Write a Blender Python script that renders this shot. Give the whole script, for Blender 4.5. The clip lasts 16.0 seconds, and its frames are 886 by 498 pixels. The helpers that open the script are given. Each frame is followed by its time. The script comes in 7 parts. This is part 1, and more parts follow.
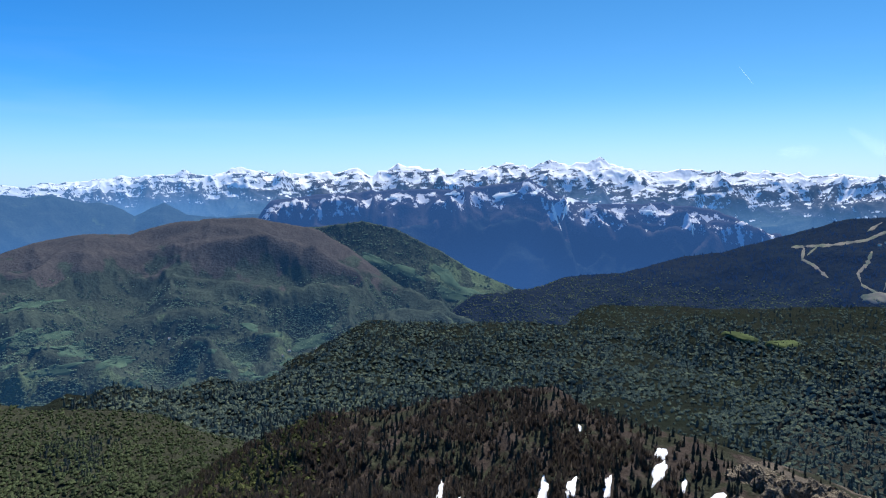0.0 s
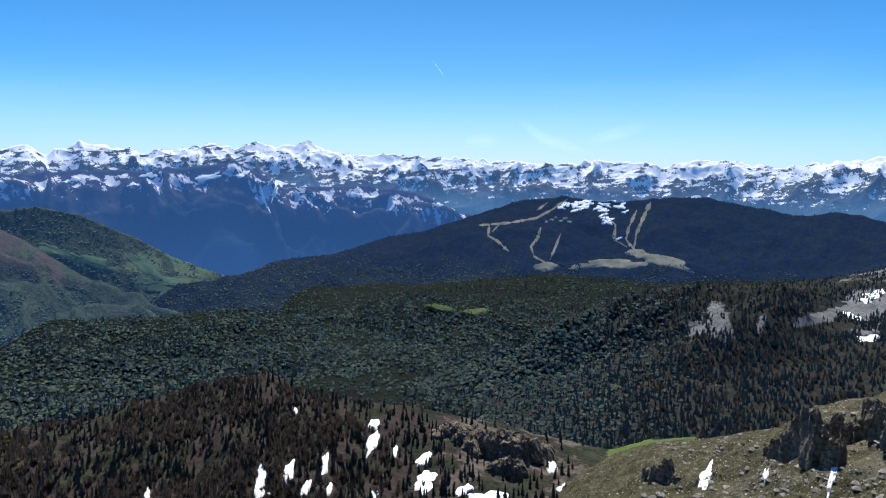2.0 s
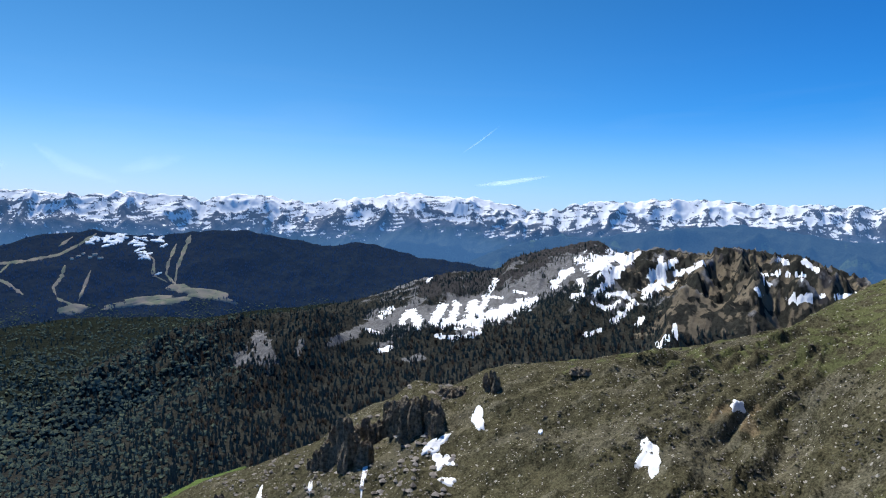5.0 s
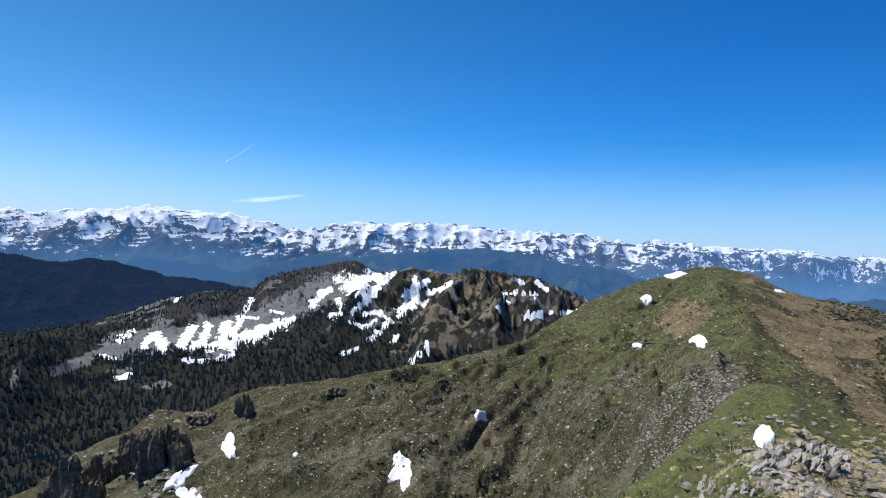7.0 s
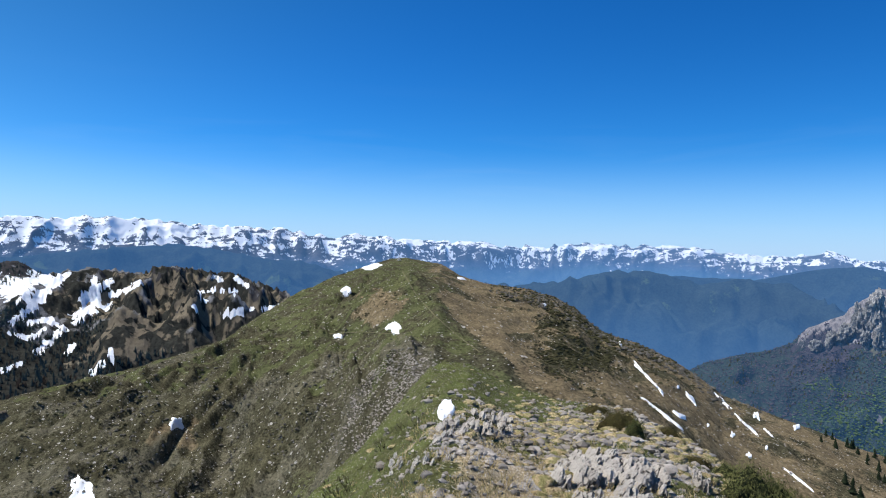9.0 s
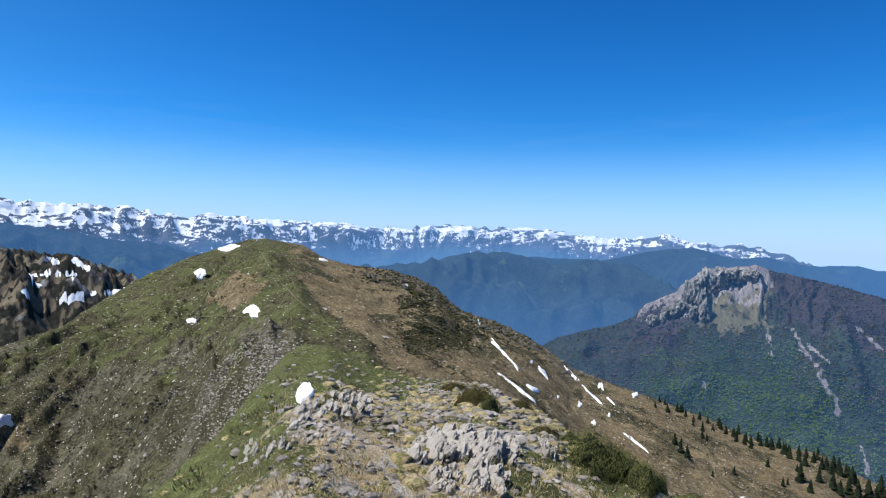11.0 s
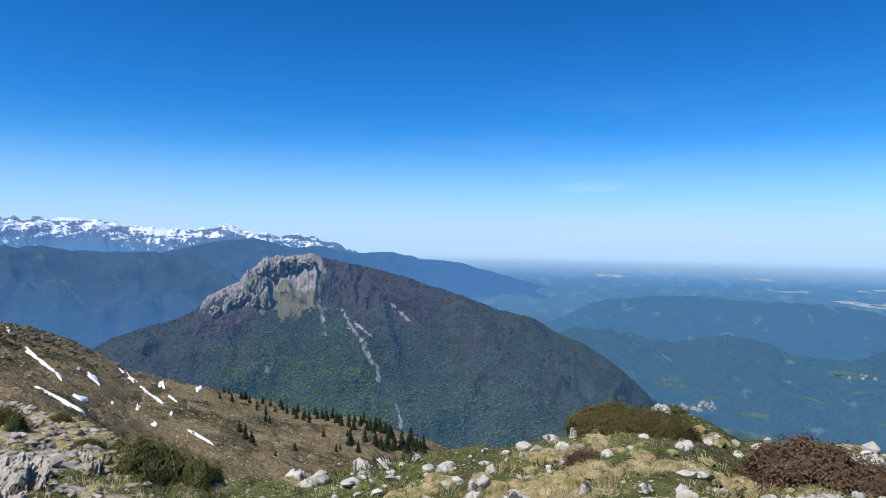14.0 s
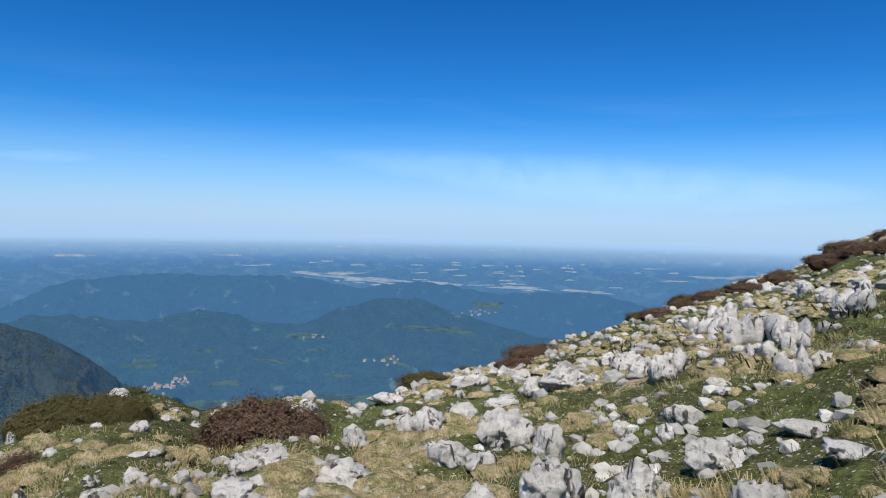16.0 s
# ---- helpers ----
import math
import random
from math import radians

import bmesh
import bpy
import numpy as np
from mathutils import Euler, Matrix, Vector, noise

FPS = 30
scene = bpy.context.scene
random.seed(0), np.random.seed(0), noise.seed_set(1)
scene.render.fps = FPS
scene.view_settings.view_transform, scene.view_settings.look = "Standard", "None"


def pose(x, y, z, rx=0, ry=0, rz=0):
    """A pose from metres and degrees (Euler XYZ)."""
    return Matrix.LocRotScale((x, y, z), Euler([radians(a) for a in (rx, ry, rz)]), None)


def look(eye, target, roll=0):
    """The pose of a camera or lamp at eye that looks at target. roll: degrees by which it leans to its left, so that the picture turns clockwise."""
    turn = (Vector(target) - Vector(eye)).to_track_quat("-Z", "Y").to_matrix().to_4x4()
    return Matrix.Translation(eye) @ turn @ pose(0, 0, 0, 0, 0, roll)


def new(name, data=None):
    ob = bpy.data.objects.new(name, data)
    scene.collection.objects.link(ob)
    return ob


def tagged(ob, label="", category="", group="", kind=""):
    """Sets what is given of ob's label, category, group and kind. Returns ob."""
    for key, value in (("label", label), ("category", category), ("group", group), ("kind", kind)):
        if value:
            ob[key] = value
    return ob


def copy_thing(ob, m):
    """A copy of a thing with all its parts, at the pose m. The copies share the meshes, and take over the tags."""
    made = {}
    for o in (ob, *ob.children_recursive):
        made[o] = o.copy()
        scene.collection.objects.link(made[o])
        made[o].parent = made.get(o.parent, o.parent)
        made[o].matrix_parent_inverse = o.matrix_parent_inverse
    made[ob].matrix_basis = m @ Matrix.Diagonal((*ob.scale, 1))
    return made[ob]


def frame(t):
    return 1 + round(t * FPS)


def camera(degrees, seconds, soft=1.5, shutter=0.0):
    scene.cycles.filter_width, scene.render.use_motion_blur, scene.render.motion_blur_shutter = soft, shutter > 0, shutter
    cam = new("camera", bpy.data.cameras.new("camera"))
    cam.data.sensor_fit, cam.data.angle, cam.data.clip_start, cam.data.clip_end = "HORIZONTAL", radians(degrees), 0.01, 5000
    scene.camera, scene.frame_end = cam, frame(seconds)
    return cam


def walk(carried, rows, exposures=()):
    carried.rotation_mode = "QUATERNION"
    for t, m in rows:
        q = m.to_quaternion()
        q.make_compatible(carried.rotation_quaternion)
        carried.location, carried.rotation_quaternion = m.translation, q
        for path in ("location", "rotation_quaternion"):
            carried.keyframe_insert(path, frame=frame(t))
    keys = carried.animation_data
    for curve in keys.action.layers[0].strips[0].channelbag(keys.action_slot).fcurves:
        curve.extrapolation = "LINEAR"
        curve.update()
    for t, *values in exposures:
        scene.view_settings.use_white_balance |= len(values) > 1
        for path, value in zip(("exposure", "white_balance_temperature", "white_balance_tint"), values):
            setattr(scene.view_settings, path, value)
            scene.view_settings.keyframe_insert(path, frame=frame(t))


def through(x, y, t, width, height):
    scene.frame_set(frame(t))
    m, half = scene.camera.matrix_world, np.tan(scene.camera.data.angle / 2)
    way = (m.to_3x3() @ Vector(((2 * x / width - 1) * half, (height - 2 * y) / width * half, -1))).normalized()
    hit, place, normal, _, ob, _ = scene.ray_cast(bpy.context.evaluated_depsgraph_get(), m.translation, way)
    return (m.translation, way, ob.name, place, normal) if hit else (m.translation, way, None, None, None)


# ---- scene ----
# A hand-held turn on a stony mountain top: snowy ranges, forested hills, a grassy summit, a limestone peak, the plain.
EYE = 1.65          # metres from the ground at the feet to the lens
REACH = 0.32        # the lens is held this far in front of the turning point
# seconds, tilt, lean, turn
PATH = [
    (0, -4.42, -0.61, 0.00),
    (0.5, -4.75, -0.82, -3.73),
    (1, -5.36, -0.85, -12.51),
    (1.5, -5.88, -1.27, -20.68),
    (2, -5.56, -0.82, -24.16),
    (2.5, -5.06, -1.30, -30.91),
    (3, -4.65, -1.92, -39.10),
    (3.5, -3.07, -1.75, -46.66),
    (3.7, -2.54, -1.11, -48.87),
    (5.8, -1.21, -1.65, -69.47),
    (6, -0.61, -1.50, -71.49),
    (6.5, 0.33, -1.76, -75.81),
    (7, 0.03, -2.34, -81.68),
    (7.5, 0.04, -2.14, -87.56),
    (8, 0.75, -1.93, -95.53),
    (8.5, 0.64, -1.92, -102.58),
    (9, 0.33, -1.24, -106.55),
    (11.3, -0.46, -1.56, -120.62),
    (11.5, -0.34, -1.52, -122.44),
    (12, -3.30, -1.51, -127.33),
    (12.5, -1.17, -0.31, -133.59),
    (13, -0.70, -0.20, -138.42),
    (13.5, -1.02, -0.54, -144.34),
    (14, -1.01, -0.94, -153.93),
    (14.5, -1.18, -1.06, -164.14),
    (15, -1.62, -1.22, -174.66),
    (15.5, -1.65, -1.34, -183.38),
    (16, -2.10, -1.32, -196.54),
]
cam = camera(66.3, 16.0, 1.15)
walk(cam, [(t, pose(-math.sin(radians(w)) * REACH, math.cos(radians(w)) * REACH, EYE, 90 + p, r, w)) for t, p, r, w in PATH],
     [(0, 0.42), (2.5, 0.38), (3.5, 0.3), (6, 0.2), (9, 0.22), (11.5, 0.3), (13.5, 0.3), (14.5, 0.22), (16, 0.08)])

# ---------------------------------------------------------------- light
SUN_TURN, SUN_HEIGHT = -25.0, 59.0
world = bpy.data.worlds.new("sky")
scene.world = world
world.use_nodes = True
wn, wl = world.node_tree.nodes, world.node_tree.links
sky = wn.new("ShaderNodeTexSky")
sky.sky_type, sky.sun_disc = "NISHITA", False
sky.sun_elevation, sky.sun_rotation = radians(SUN_HEIGHT), radians(-SUN_TURN)
sky.altitude, sky.air_density, sky.dust_density, sky.ozone_density = 1900, 1.0, 0.6, 2.5
split, join = wn.new("ShaderNodeSeparateColor"), wn.new("ShaderNodeCombineColor")
wl.new(sky.outputs[0], split.inputs[0])
for k, (power, gain) in enumerate(((2.2, 1.05), (1.36, 1.22), (1.25, 1.75))):   # the deep blue of mountain air, each channel by itself
    down, up, back = (wn.new("ShaderNodeMath") for _ in range(3))
    down.operation, up.operation, back.operation = "MULTIPLY", "POWER", "MULTIPLY"
    down.inputs[1].default_value, up.inputs[1].default_value, back.inputs[1].default_value = 0.1, power, 10 * gain
    wl.new(split.outputs[k], down.inputs[0])
    wl.new(down.outputs[0], up.inputs[0])
    wl.new(up.outputs[0], back.inputs[0])
    wl.new(back.outputs[0], join.inputs[k])
# thin streaks of high cloud above the horizon
where = wn.new("ShaderNodeTexCoord").outputs["Generated"]
squeeze, wisps, band, veil, cloud = (wn.new("ShaderNode" + k) for k in ("Mapping", "TexNoise", "MapRange", "Math", "Mix"))
squeeze.inputs["Scale"].default_value = (1.6, 1.6, 14)
squeeze.inputs["Rotation"].default_value = (0.05, 0.07, 0.4)
wl.new(where, squeeze.inputs[0])
wl.new(squeeze.outputs[0], wisps.inputs["Vector"])
wisps.inputs["Scale"].default_value, wisps.inputs["Detail"].default_value, wisps.inputs["Distortion"].default_value = 1.7, 6, 0.6
high = wn.new("ShaderNodeSeparateXYZ")
wl.new(where, high.inputs[0])
band.inputs["From Min"].default_value, band.inputs["From Max"].default_value = 0.24, 0.05
wl.new(high.outputs["Z"], band.inputs["Value"])
thick = wn.new("ShaderNodeMapRange")
thick.inputs["From Min"].default_value, thick.inputs["From Max"].default_value, thick.inputs["To Max"].default_value = 0.5, 0.85, 0.14
wl.new(wisps.outputs["Fac"], thick.inputs["Value"])
veil.operation = "MULTIPLY"
wl.new(band.outputs["Result"], veil.inputs[0])
wl.new(thick.outputs["Result"], veil.inputs[1])
cloud.data_type = "RGBA"
wl.new(veil.outputs[0], cloud.inputs["Factor"])
# the air is paler towards the sun
toward, reach, milk = wn.new("ShaderNodeVectorMath"), wn.new("ShaderNodeMapRange"), wn.new("ShaderNodeMix")
toward.operation = "DOT_PRODUCT"
wl.new(where, toward.inputs[0])
toward.inputs[1].default_value = (-math.sin(radians(SUN_TURN)) * math.cos(radians(SUN_HEIGHT)), math.cos(radians(SUN_TURN)) * math.cos(radians(SUN_HEIGHT)), math.sin(radians(SUN_HEIGHT)))
reach.interpolation_type = "SMOOTHSTEP"
reach.inputs["From Min"].default_value, reach.inputs["From Max"].default_value = 0.3, 0.75
wl.new(toward.outputs["Value"], reach.inputs["Value"])
milk.data_type, milk.blend_type = "RGBA", "MULTIPLY"
wl.new(reach.outputs["Result"], milk.inputs["Factor"])
wl.new(join.outputs[0], milk.inputs["A"])
milk.inputs["B"].default_value = (1.9, 1.03, 0.78, 1)
wl.new(milk.outputs["Result"], cloud.inputs["A"])
cloud.inputs["B"].default_value = (6.5, 8.3, 9.8, 1)
pale, low_air = wn.new("ShaderNodeMix"), wn.new("ShaderNodeMapRange")   # the whitish air along the horizon
low_air.interpolation_type = "SMOOTHSTEP"
low_air.inputs["From Min"].default_value, low_air.inputs["From Max"].default_value, low_air.inputs["To Max"].default_value = 0.16, -0.03, 0.85
wl.new(high.outputs["Z"], low_air.inputs["Value"])
pale.data_type = "RGBA"
wl.new(low_air.outputs["Result"], pale.inputs["Factor"])
wl.new(cloud.outputs["Result"], pale.inputs["A"])
pale.inputs["B"].default_value = (5.2, 7.5, 10.8, 1)
wl.new(pale.outputs["Result"], wn["Background"].inputs["Color"])
wn["Background"].inputs["Strength"].default_value = 0.08

sun = new("sun", bpy.data.lights.new("sun", "SUN"))
sun.data.energy, sun.data.angle, sun.data.color = 5.0, radians(0.53), (1.0, 0.96, 0.9)
sun.matrix_world = look((-math.sin(radians(SUN_TURN)) * math.cos(radians(SUN_HEIGHT)) * 50, math.cos(radians(SUN_TURN)) * math.cos(radians(SUN_HEIGHT)) * 50,
                         math.sin(radians(SUN_HEIGHT)) * 50), (0, 0, 0))


# ---------------------------------------------------------------- noise
def gnoise(x, y, seed=0):
    """Gradient noise on arrays, about -0.7 to 0.7."""
    xi, yi = np.floor(x).astype(np.int64), np.floor(y).astype(np.int64)
    xf, yf = x - xi, y - yi

    def corner(i, j):
        h = ((xi + i) * 374761393 + (yi + j) * 668265263 + seed * 974711) & 0x7FFFFFFF
        h = ((h ^ (h >> 13)) * 1274126177) & 0x7FFFFFFF
        a = ((h ^ (h >> 16)) & 0xFFFF) / 65536 * 2 * np.pi
        return np.cos(a) * (xf - i) + np.sin(a) * (yf - j)
    u, v = xf * xf * xf * (xf * (xf * 6 - 15) + 10), yf * yf * yf * (yf * (yf * 6 - 15) + 10)
    top = corner(0, 0) * (1 - u) + corner(1, 0) * u
    return top * (1 - v) + (corner(0, 1) * (1 - u) + corner(1, 1) * u) * v


def fbm(x, y, octaves=5, seed=0, gain=0.5):
    total, amp = 0.0, 1.0
    for k in range(octaves):
        total = total + amp * gnoise(x * 2 ** k, y * 2 ** k, seed + k)
        amp *= gain
    return total


def ridged(x, y, octaves=5, seed=0, gain=0.5):
    """Sharp crests and rounded hollows, about -0.5 to 0.7."""
    total, amp = 0.0, 1.0
    for k in range(octaves):
        total = total + amp * (0.55 - 1.6 * np.abs(gnoise(x * 2 ** k, y * 2 ** k, seed + k)))
        amp *= gain
    return total


def crests(x, y, octaves=6, seed=0, gain=0.5):
    """Sharp branching ridges over smooth hollows, 0 to about 1.4."""
    total, amp, weight = 0.0, 1.0, 1.0
    for k in range(octaves):
        line = np.clip(1 - 1.7 * np.abs(gnoise(x * 2 ** k, y * 2 ** k, seed + k)), 0, 1) ** 2 * weight
        weight = np.clip(line * 2.2, 0, 1)
        total = total + amp * line
        amp *= gain
    return total


def soften(a, n, axes=(0, 1)):
    """The running mean over 2 n + 1 cells along the axes."""
    for axis in axes:
        ends = [(0, 0)] * a.ndim
        ends[axis] = (n + 1, n)
        c = np.cumsum(np.pad(a, ends, mode="edge"), axis=axis)
        a = (np.take(c, np.arange(2 * n + 1, c.shape[axis]), axis) - np.take(c, np.arange(c.shape[axis] - 2 * n - 1), axis)) / (2 * n + 1)
    return a


def step(a, b, x):
    t = np.clip((x - a) / (b - a), 0, 1)
    return t * t * (3 - 2 * t)


# ---------------------------------------------------------------- materials
class Nodes:
    """Short hand for a node material."""

    def __init__(self, name):
        self.mat = bpy.data.materials.new(name)
        self.mat.use_nodes = True
        self.nt = self.mat.node_tree
        self.out = self.nt.nodes["Material Output"]
        self.bsdf = self.nt.nodes["Principled BSDF"]
        self.bsdf.inputs["Specular IOR Level"].default_value = 0.0
        self.bsdf.inputs["Roughness"].default_value = 0.9
        self.pos = self.nt.nodes.new("ShaderNodeNewGeometry").outputs["Position"]

    def put(self, socket, value):
        if isinstance(value, bpy.types.NodeSocket):
            self.nt.links.new(value, socket)
        elif isinstance(value, tuple) and len(value) == 3 and socket.type == "RGBA":
            socket.default_value = (*value, 1)
        else:
            socket.default_value = value

    def noise(self, scale, detail=5.0, rough=0.6, distort=0.0, vector=None):
        n = self.nt.nodes.new("ShaderNodeTexNoise")
        self.put(n.inputs["Vector"], vector or self.pos)
        for key, value in (("Scale", scale), ("Detail", detail), ("Roughness", rough), ("Distortion", distort)):
            n.inputs[key].default_value = value
        return n.outputs["Fac"]

    def cells(self, scale, out="Distance", vector=None):
        n = self.nt.nodes.new("ShaderNodeTexVoronoi")
        self.put(n.inputs["Vector"], vector or self.pos)
        n.inputs["Scale"].default_value = scale
        return n.outputs[out]

    def stretch(self, sx, sy, sz, turn=0):
        n = self.nt.nodes.new("ShaderNodeMapping")
        self.put(n.inputs["Vector"], self.pos)
        n.inputs["Scale"].default_value = (sx, sy, sz)
        n.inputs["Rotation"].default_value = (0, 0, radians(turn))
        return n.outputs[0]

    def ramp(self, fac, a, b, lo=0.0, hi=1.0):
        n = self.nt.nodes.new("ShaderNodeMapRange")
        n.interpolation_type = "SMOOTHSTEP"
        self.put(n.inputs["Value"], fac)
        for key, value in (("From Min", a), ("From Max", b), ("To Min", lo), ("To Max", hi)):
            n.inputs[key].default_value = value
        return n.outputs["Result"]

    def math(self, op, a, b=0.0):
        n = self.nt.nodes.new("ShaderNodeMath")
        n.operation = op
        self.put(n.inputs[0], a)
        self.put(n.inputs[1], b)
        return n.outputs[0]

    def mix(self, fac, a, b, blend="MIX"):
        n = self.nt.nodes.new("ShaderNodeMix")
        n.data_type, n.blend_type = "RGBA", blend
        self.put(n.inputs["Factor"], fac)
        self.put(n.inputs["A"], a)
        self.put(n.inputs["B"], b)
        return n.outputs["Result"]

    def attr(self, name):
        n = self.nt.nodes.new("ShaderNodeAttribute")
        n.attribute_name = name
        return n.outputs["Fac"]

    def island(self):
        n = self.nt.nodes.new("ShaderNodeNewGeometry")
        return n.outputs["Random Per Island"]

    def each(self):
        n = self.nt.nodes.new("ShaderNodeObjectInfo")
        return n.outputs["Random"]

    def bump(self, height, strength=0.5, distance=1.0):
        n = self.nt.nodes.new("ShaderNodeBump")
        self.put(n.inputs["Height"], height)
        n.inputs["Strength"].default_value, n.inputs["Distance"].default_value = strength, distance
        self.put(self.bsdf.inputs["Normal"], n.outputs[0])
        return self

    def color(self, c):
        self.put(self.bsdf.inputs["Base Color"], c)
        return self

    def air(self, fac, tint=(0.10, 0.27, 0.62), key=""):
        """The haze before the far backdrop, put into its surfaces as a faint glow."""
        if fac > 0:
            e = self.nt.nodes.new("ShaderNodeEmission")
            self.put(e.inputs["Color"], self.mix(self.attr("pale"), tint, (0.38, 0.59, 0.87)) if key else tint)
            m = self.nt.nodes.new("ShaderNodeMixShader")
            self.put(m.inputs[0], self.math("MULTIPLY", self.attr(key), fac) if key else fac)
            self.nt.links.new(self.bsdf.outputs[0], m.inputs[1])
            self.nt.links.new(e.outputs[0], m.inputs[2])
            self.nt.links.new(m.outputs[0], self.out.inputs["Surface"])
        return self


def terrain_material(name, wood, grass, bare, rock, scale, air=0.0, tint=(0.10, 0.27, 0.62), bump=0.6, flow=1.0, specks=0.0, harsh=0.0, broken=1.0):
    """Cover by attributes: snow, grass (0 wood .. 1 grass), bare (earth), rock. scale: cells a metre of the finest grain."""
    n = Nodes(name)
    run = n.stretch(1, 1, flow)
    fine, mid, wide = n.noise(scale, 4, vector=run), n.noise(scale * 0.22, 5, vector=run), n.noise(scale * 0.03, 4)
    tone = n.ramp(n.math("ADD", n.math("MULTIPLY", fine, 0.6), n.math("MULTIPLY", mid, 0.4)), 0.3, 0.7)

    def pair(c, lo=0.55, hi=1.4):
        return n.mix(tone, tuple(v * (lo - harsh) for v in c), tuple(v * (hi + harsh) for v in c))
    edge = n.math("ADD", n.math("MULTIPLY", mid, 0.5), n.math("MULTIPLY", fine, 0.5))

    def where(key, soft=0.12, grain=1.0):
        return n.ramp(n.math("ADD", n.attr(key), n.math("MULTIPLY", n.math("SUBTRACT", edge, 0.5), grain)), 0.5 - soft, 0.5 + soft)
    c = n.mix(where("grass"), pair(wood, 0.5, 1.5), pair(grass, 0.75, 1.25))
    c = n.mix(where("bare"), c, pair(bare, 0.7, 1.3))
    c = n.mix(where("rock"), c, pair(rock, 0.6, 1.3))
    c = n.mix(n.ramp(wide, 0.3, 0.7), n.mix(0.25, c, (0.02, 0.02, 0.02)), c)
    if specks:   # small pale stones and dark tufts, too small to stand out
        for size, pale, share in ((1.1, (0.5, 0.48, 0.45), specks), (0.5, (0.42, 0.4, 0.37), specks * 0.6), (1.5, (0.06, 0.06, 0.03), specks * 1.5)):
            lot = n.nt.nodes.new("ShaderNodeSeparateColor")
            n.put(lot.inputs[0], n.cells(scale * size, "Color"))
            here = n.math("MULTIPLY", n.ramp(lot.outputs[0], 1 - share, 1 - share + 0.01), n.ramp(n.cells(scale * size), 0.42, 0.3))
            c = n.mix(n.math("MULTIPLY", here, 0.8), c, pale)
    c = n.mix(where("snow", 0.04, broken), c, (0.86, 0.89, 0.93))
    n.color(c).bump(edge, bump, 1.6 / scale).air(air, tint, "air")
    return n.mat


# ---------------------------------------------------------------- land
def along(curve, az):
    """The value of a curve, a row of (turn, value) with falling turns, at the turns az."""
    return np.interp(-az, [-a for a, _ in curve], [v for _, v in curve])


def flat_mesh(name, verts, quads, smooth=True):
    me = bpy.data.meshes.new(name)
    me.vertices.add(len(verts))
    me.vertices.foreach_set("co", np.asarray(verts, np.float32).ravel())
    k = quads.shape[1]
    me.loops.add(quads.size)
    me.loops.foreach_set("vertex_index", np.asarray(quads, np.int32).ravel())
    me.polygons.add(len(quads))
    me.polygons.foreach_set("loop_start", np.arange(0, quads.size, k, dtype=np.int32))
    me.polygons.foreach_set("use_smooth", np.full(len(quads), smooth))
    me.update(calc_edges=True)
    return me


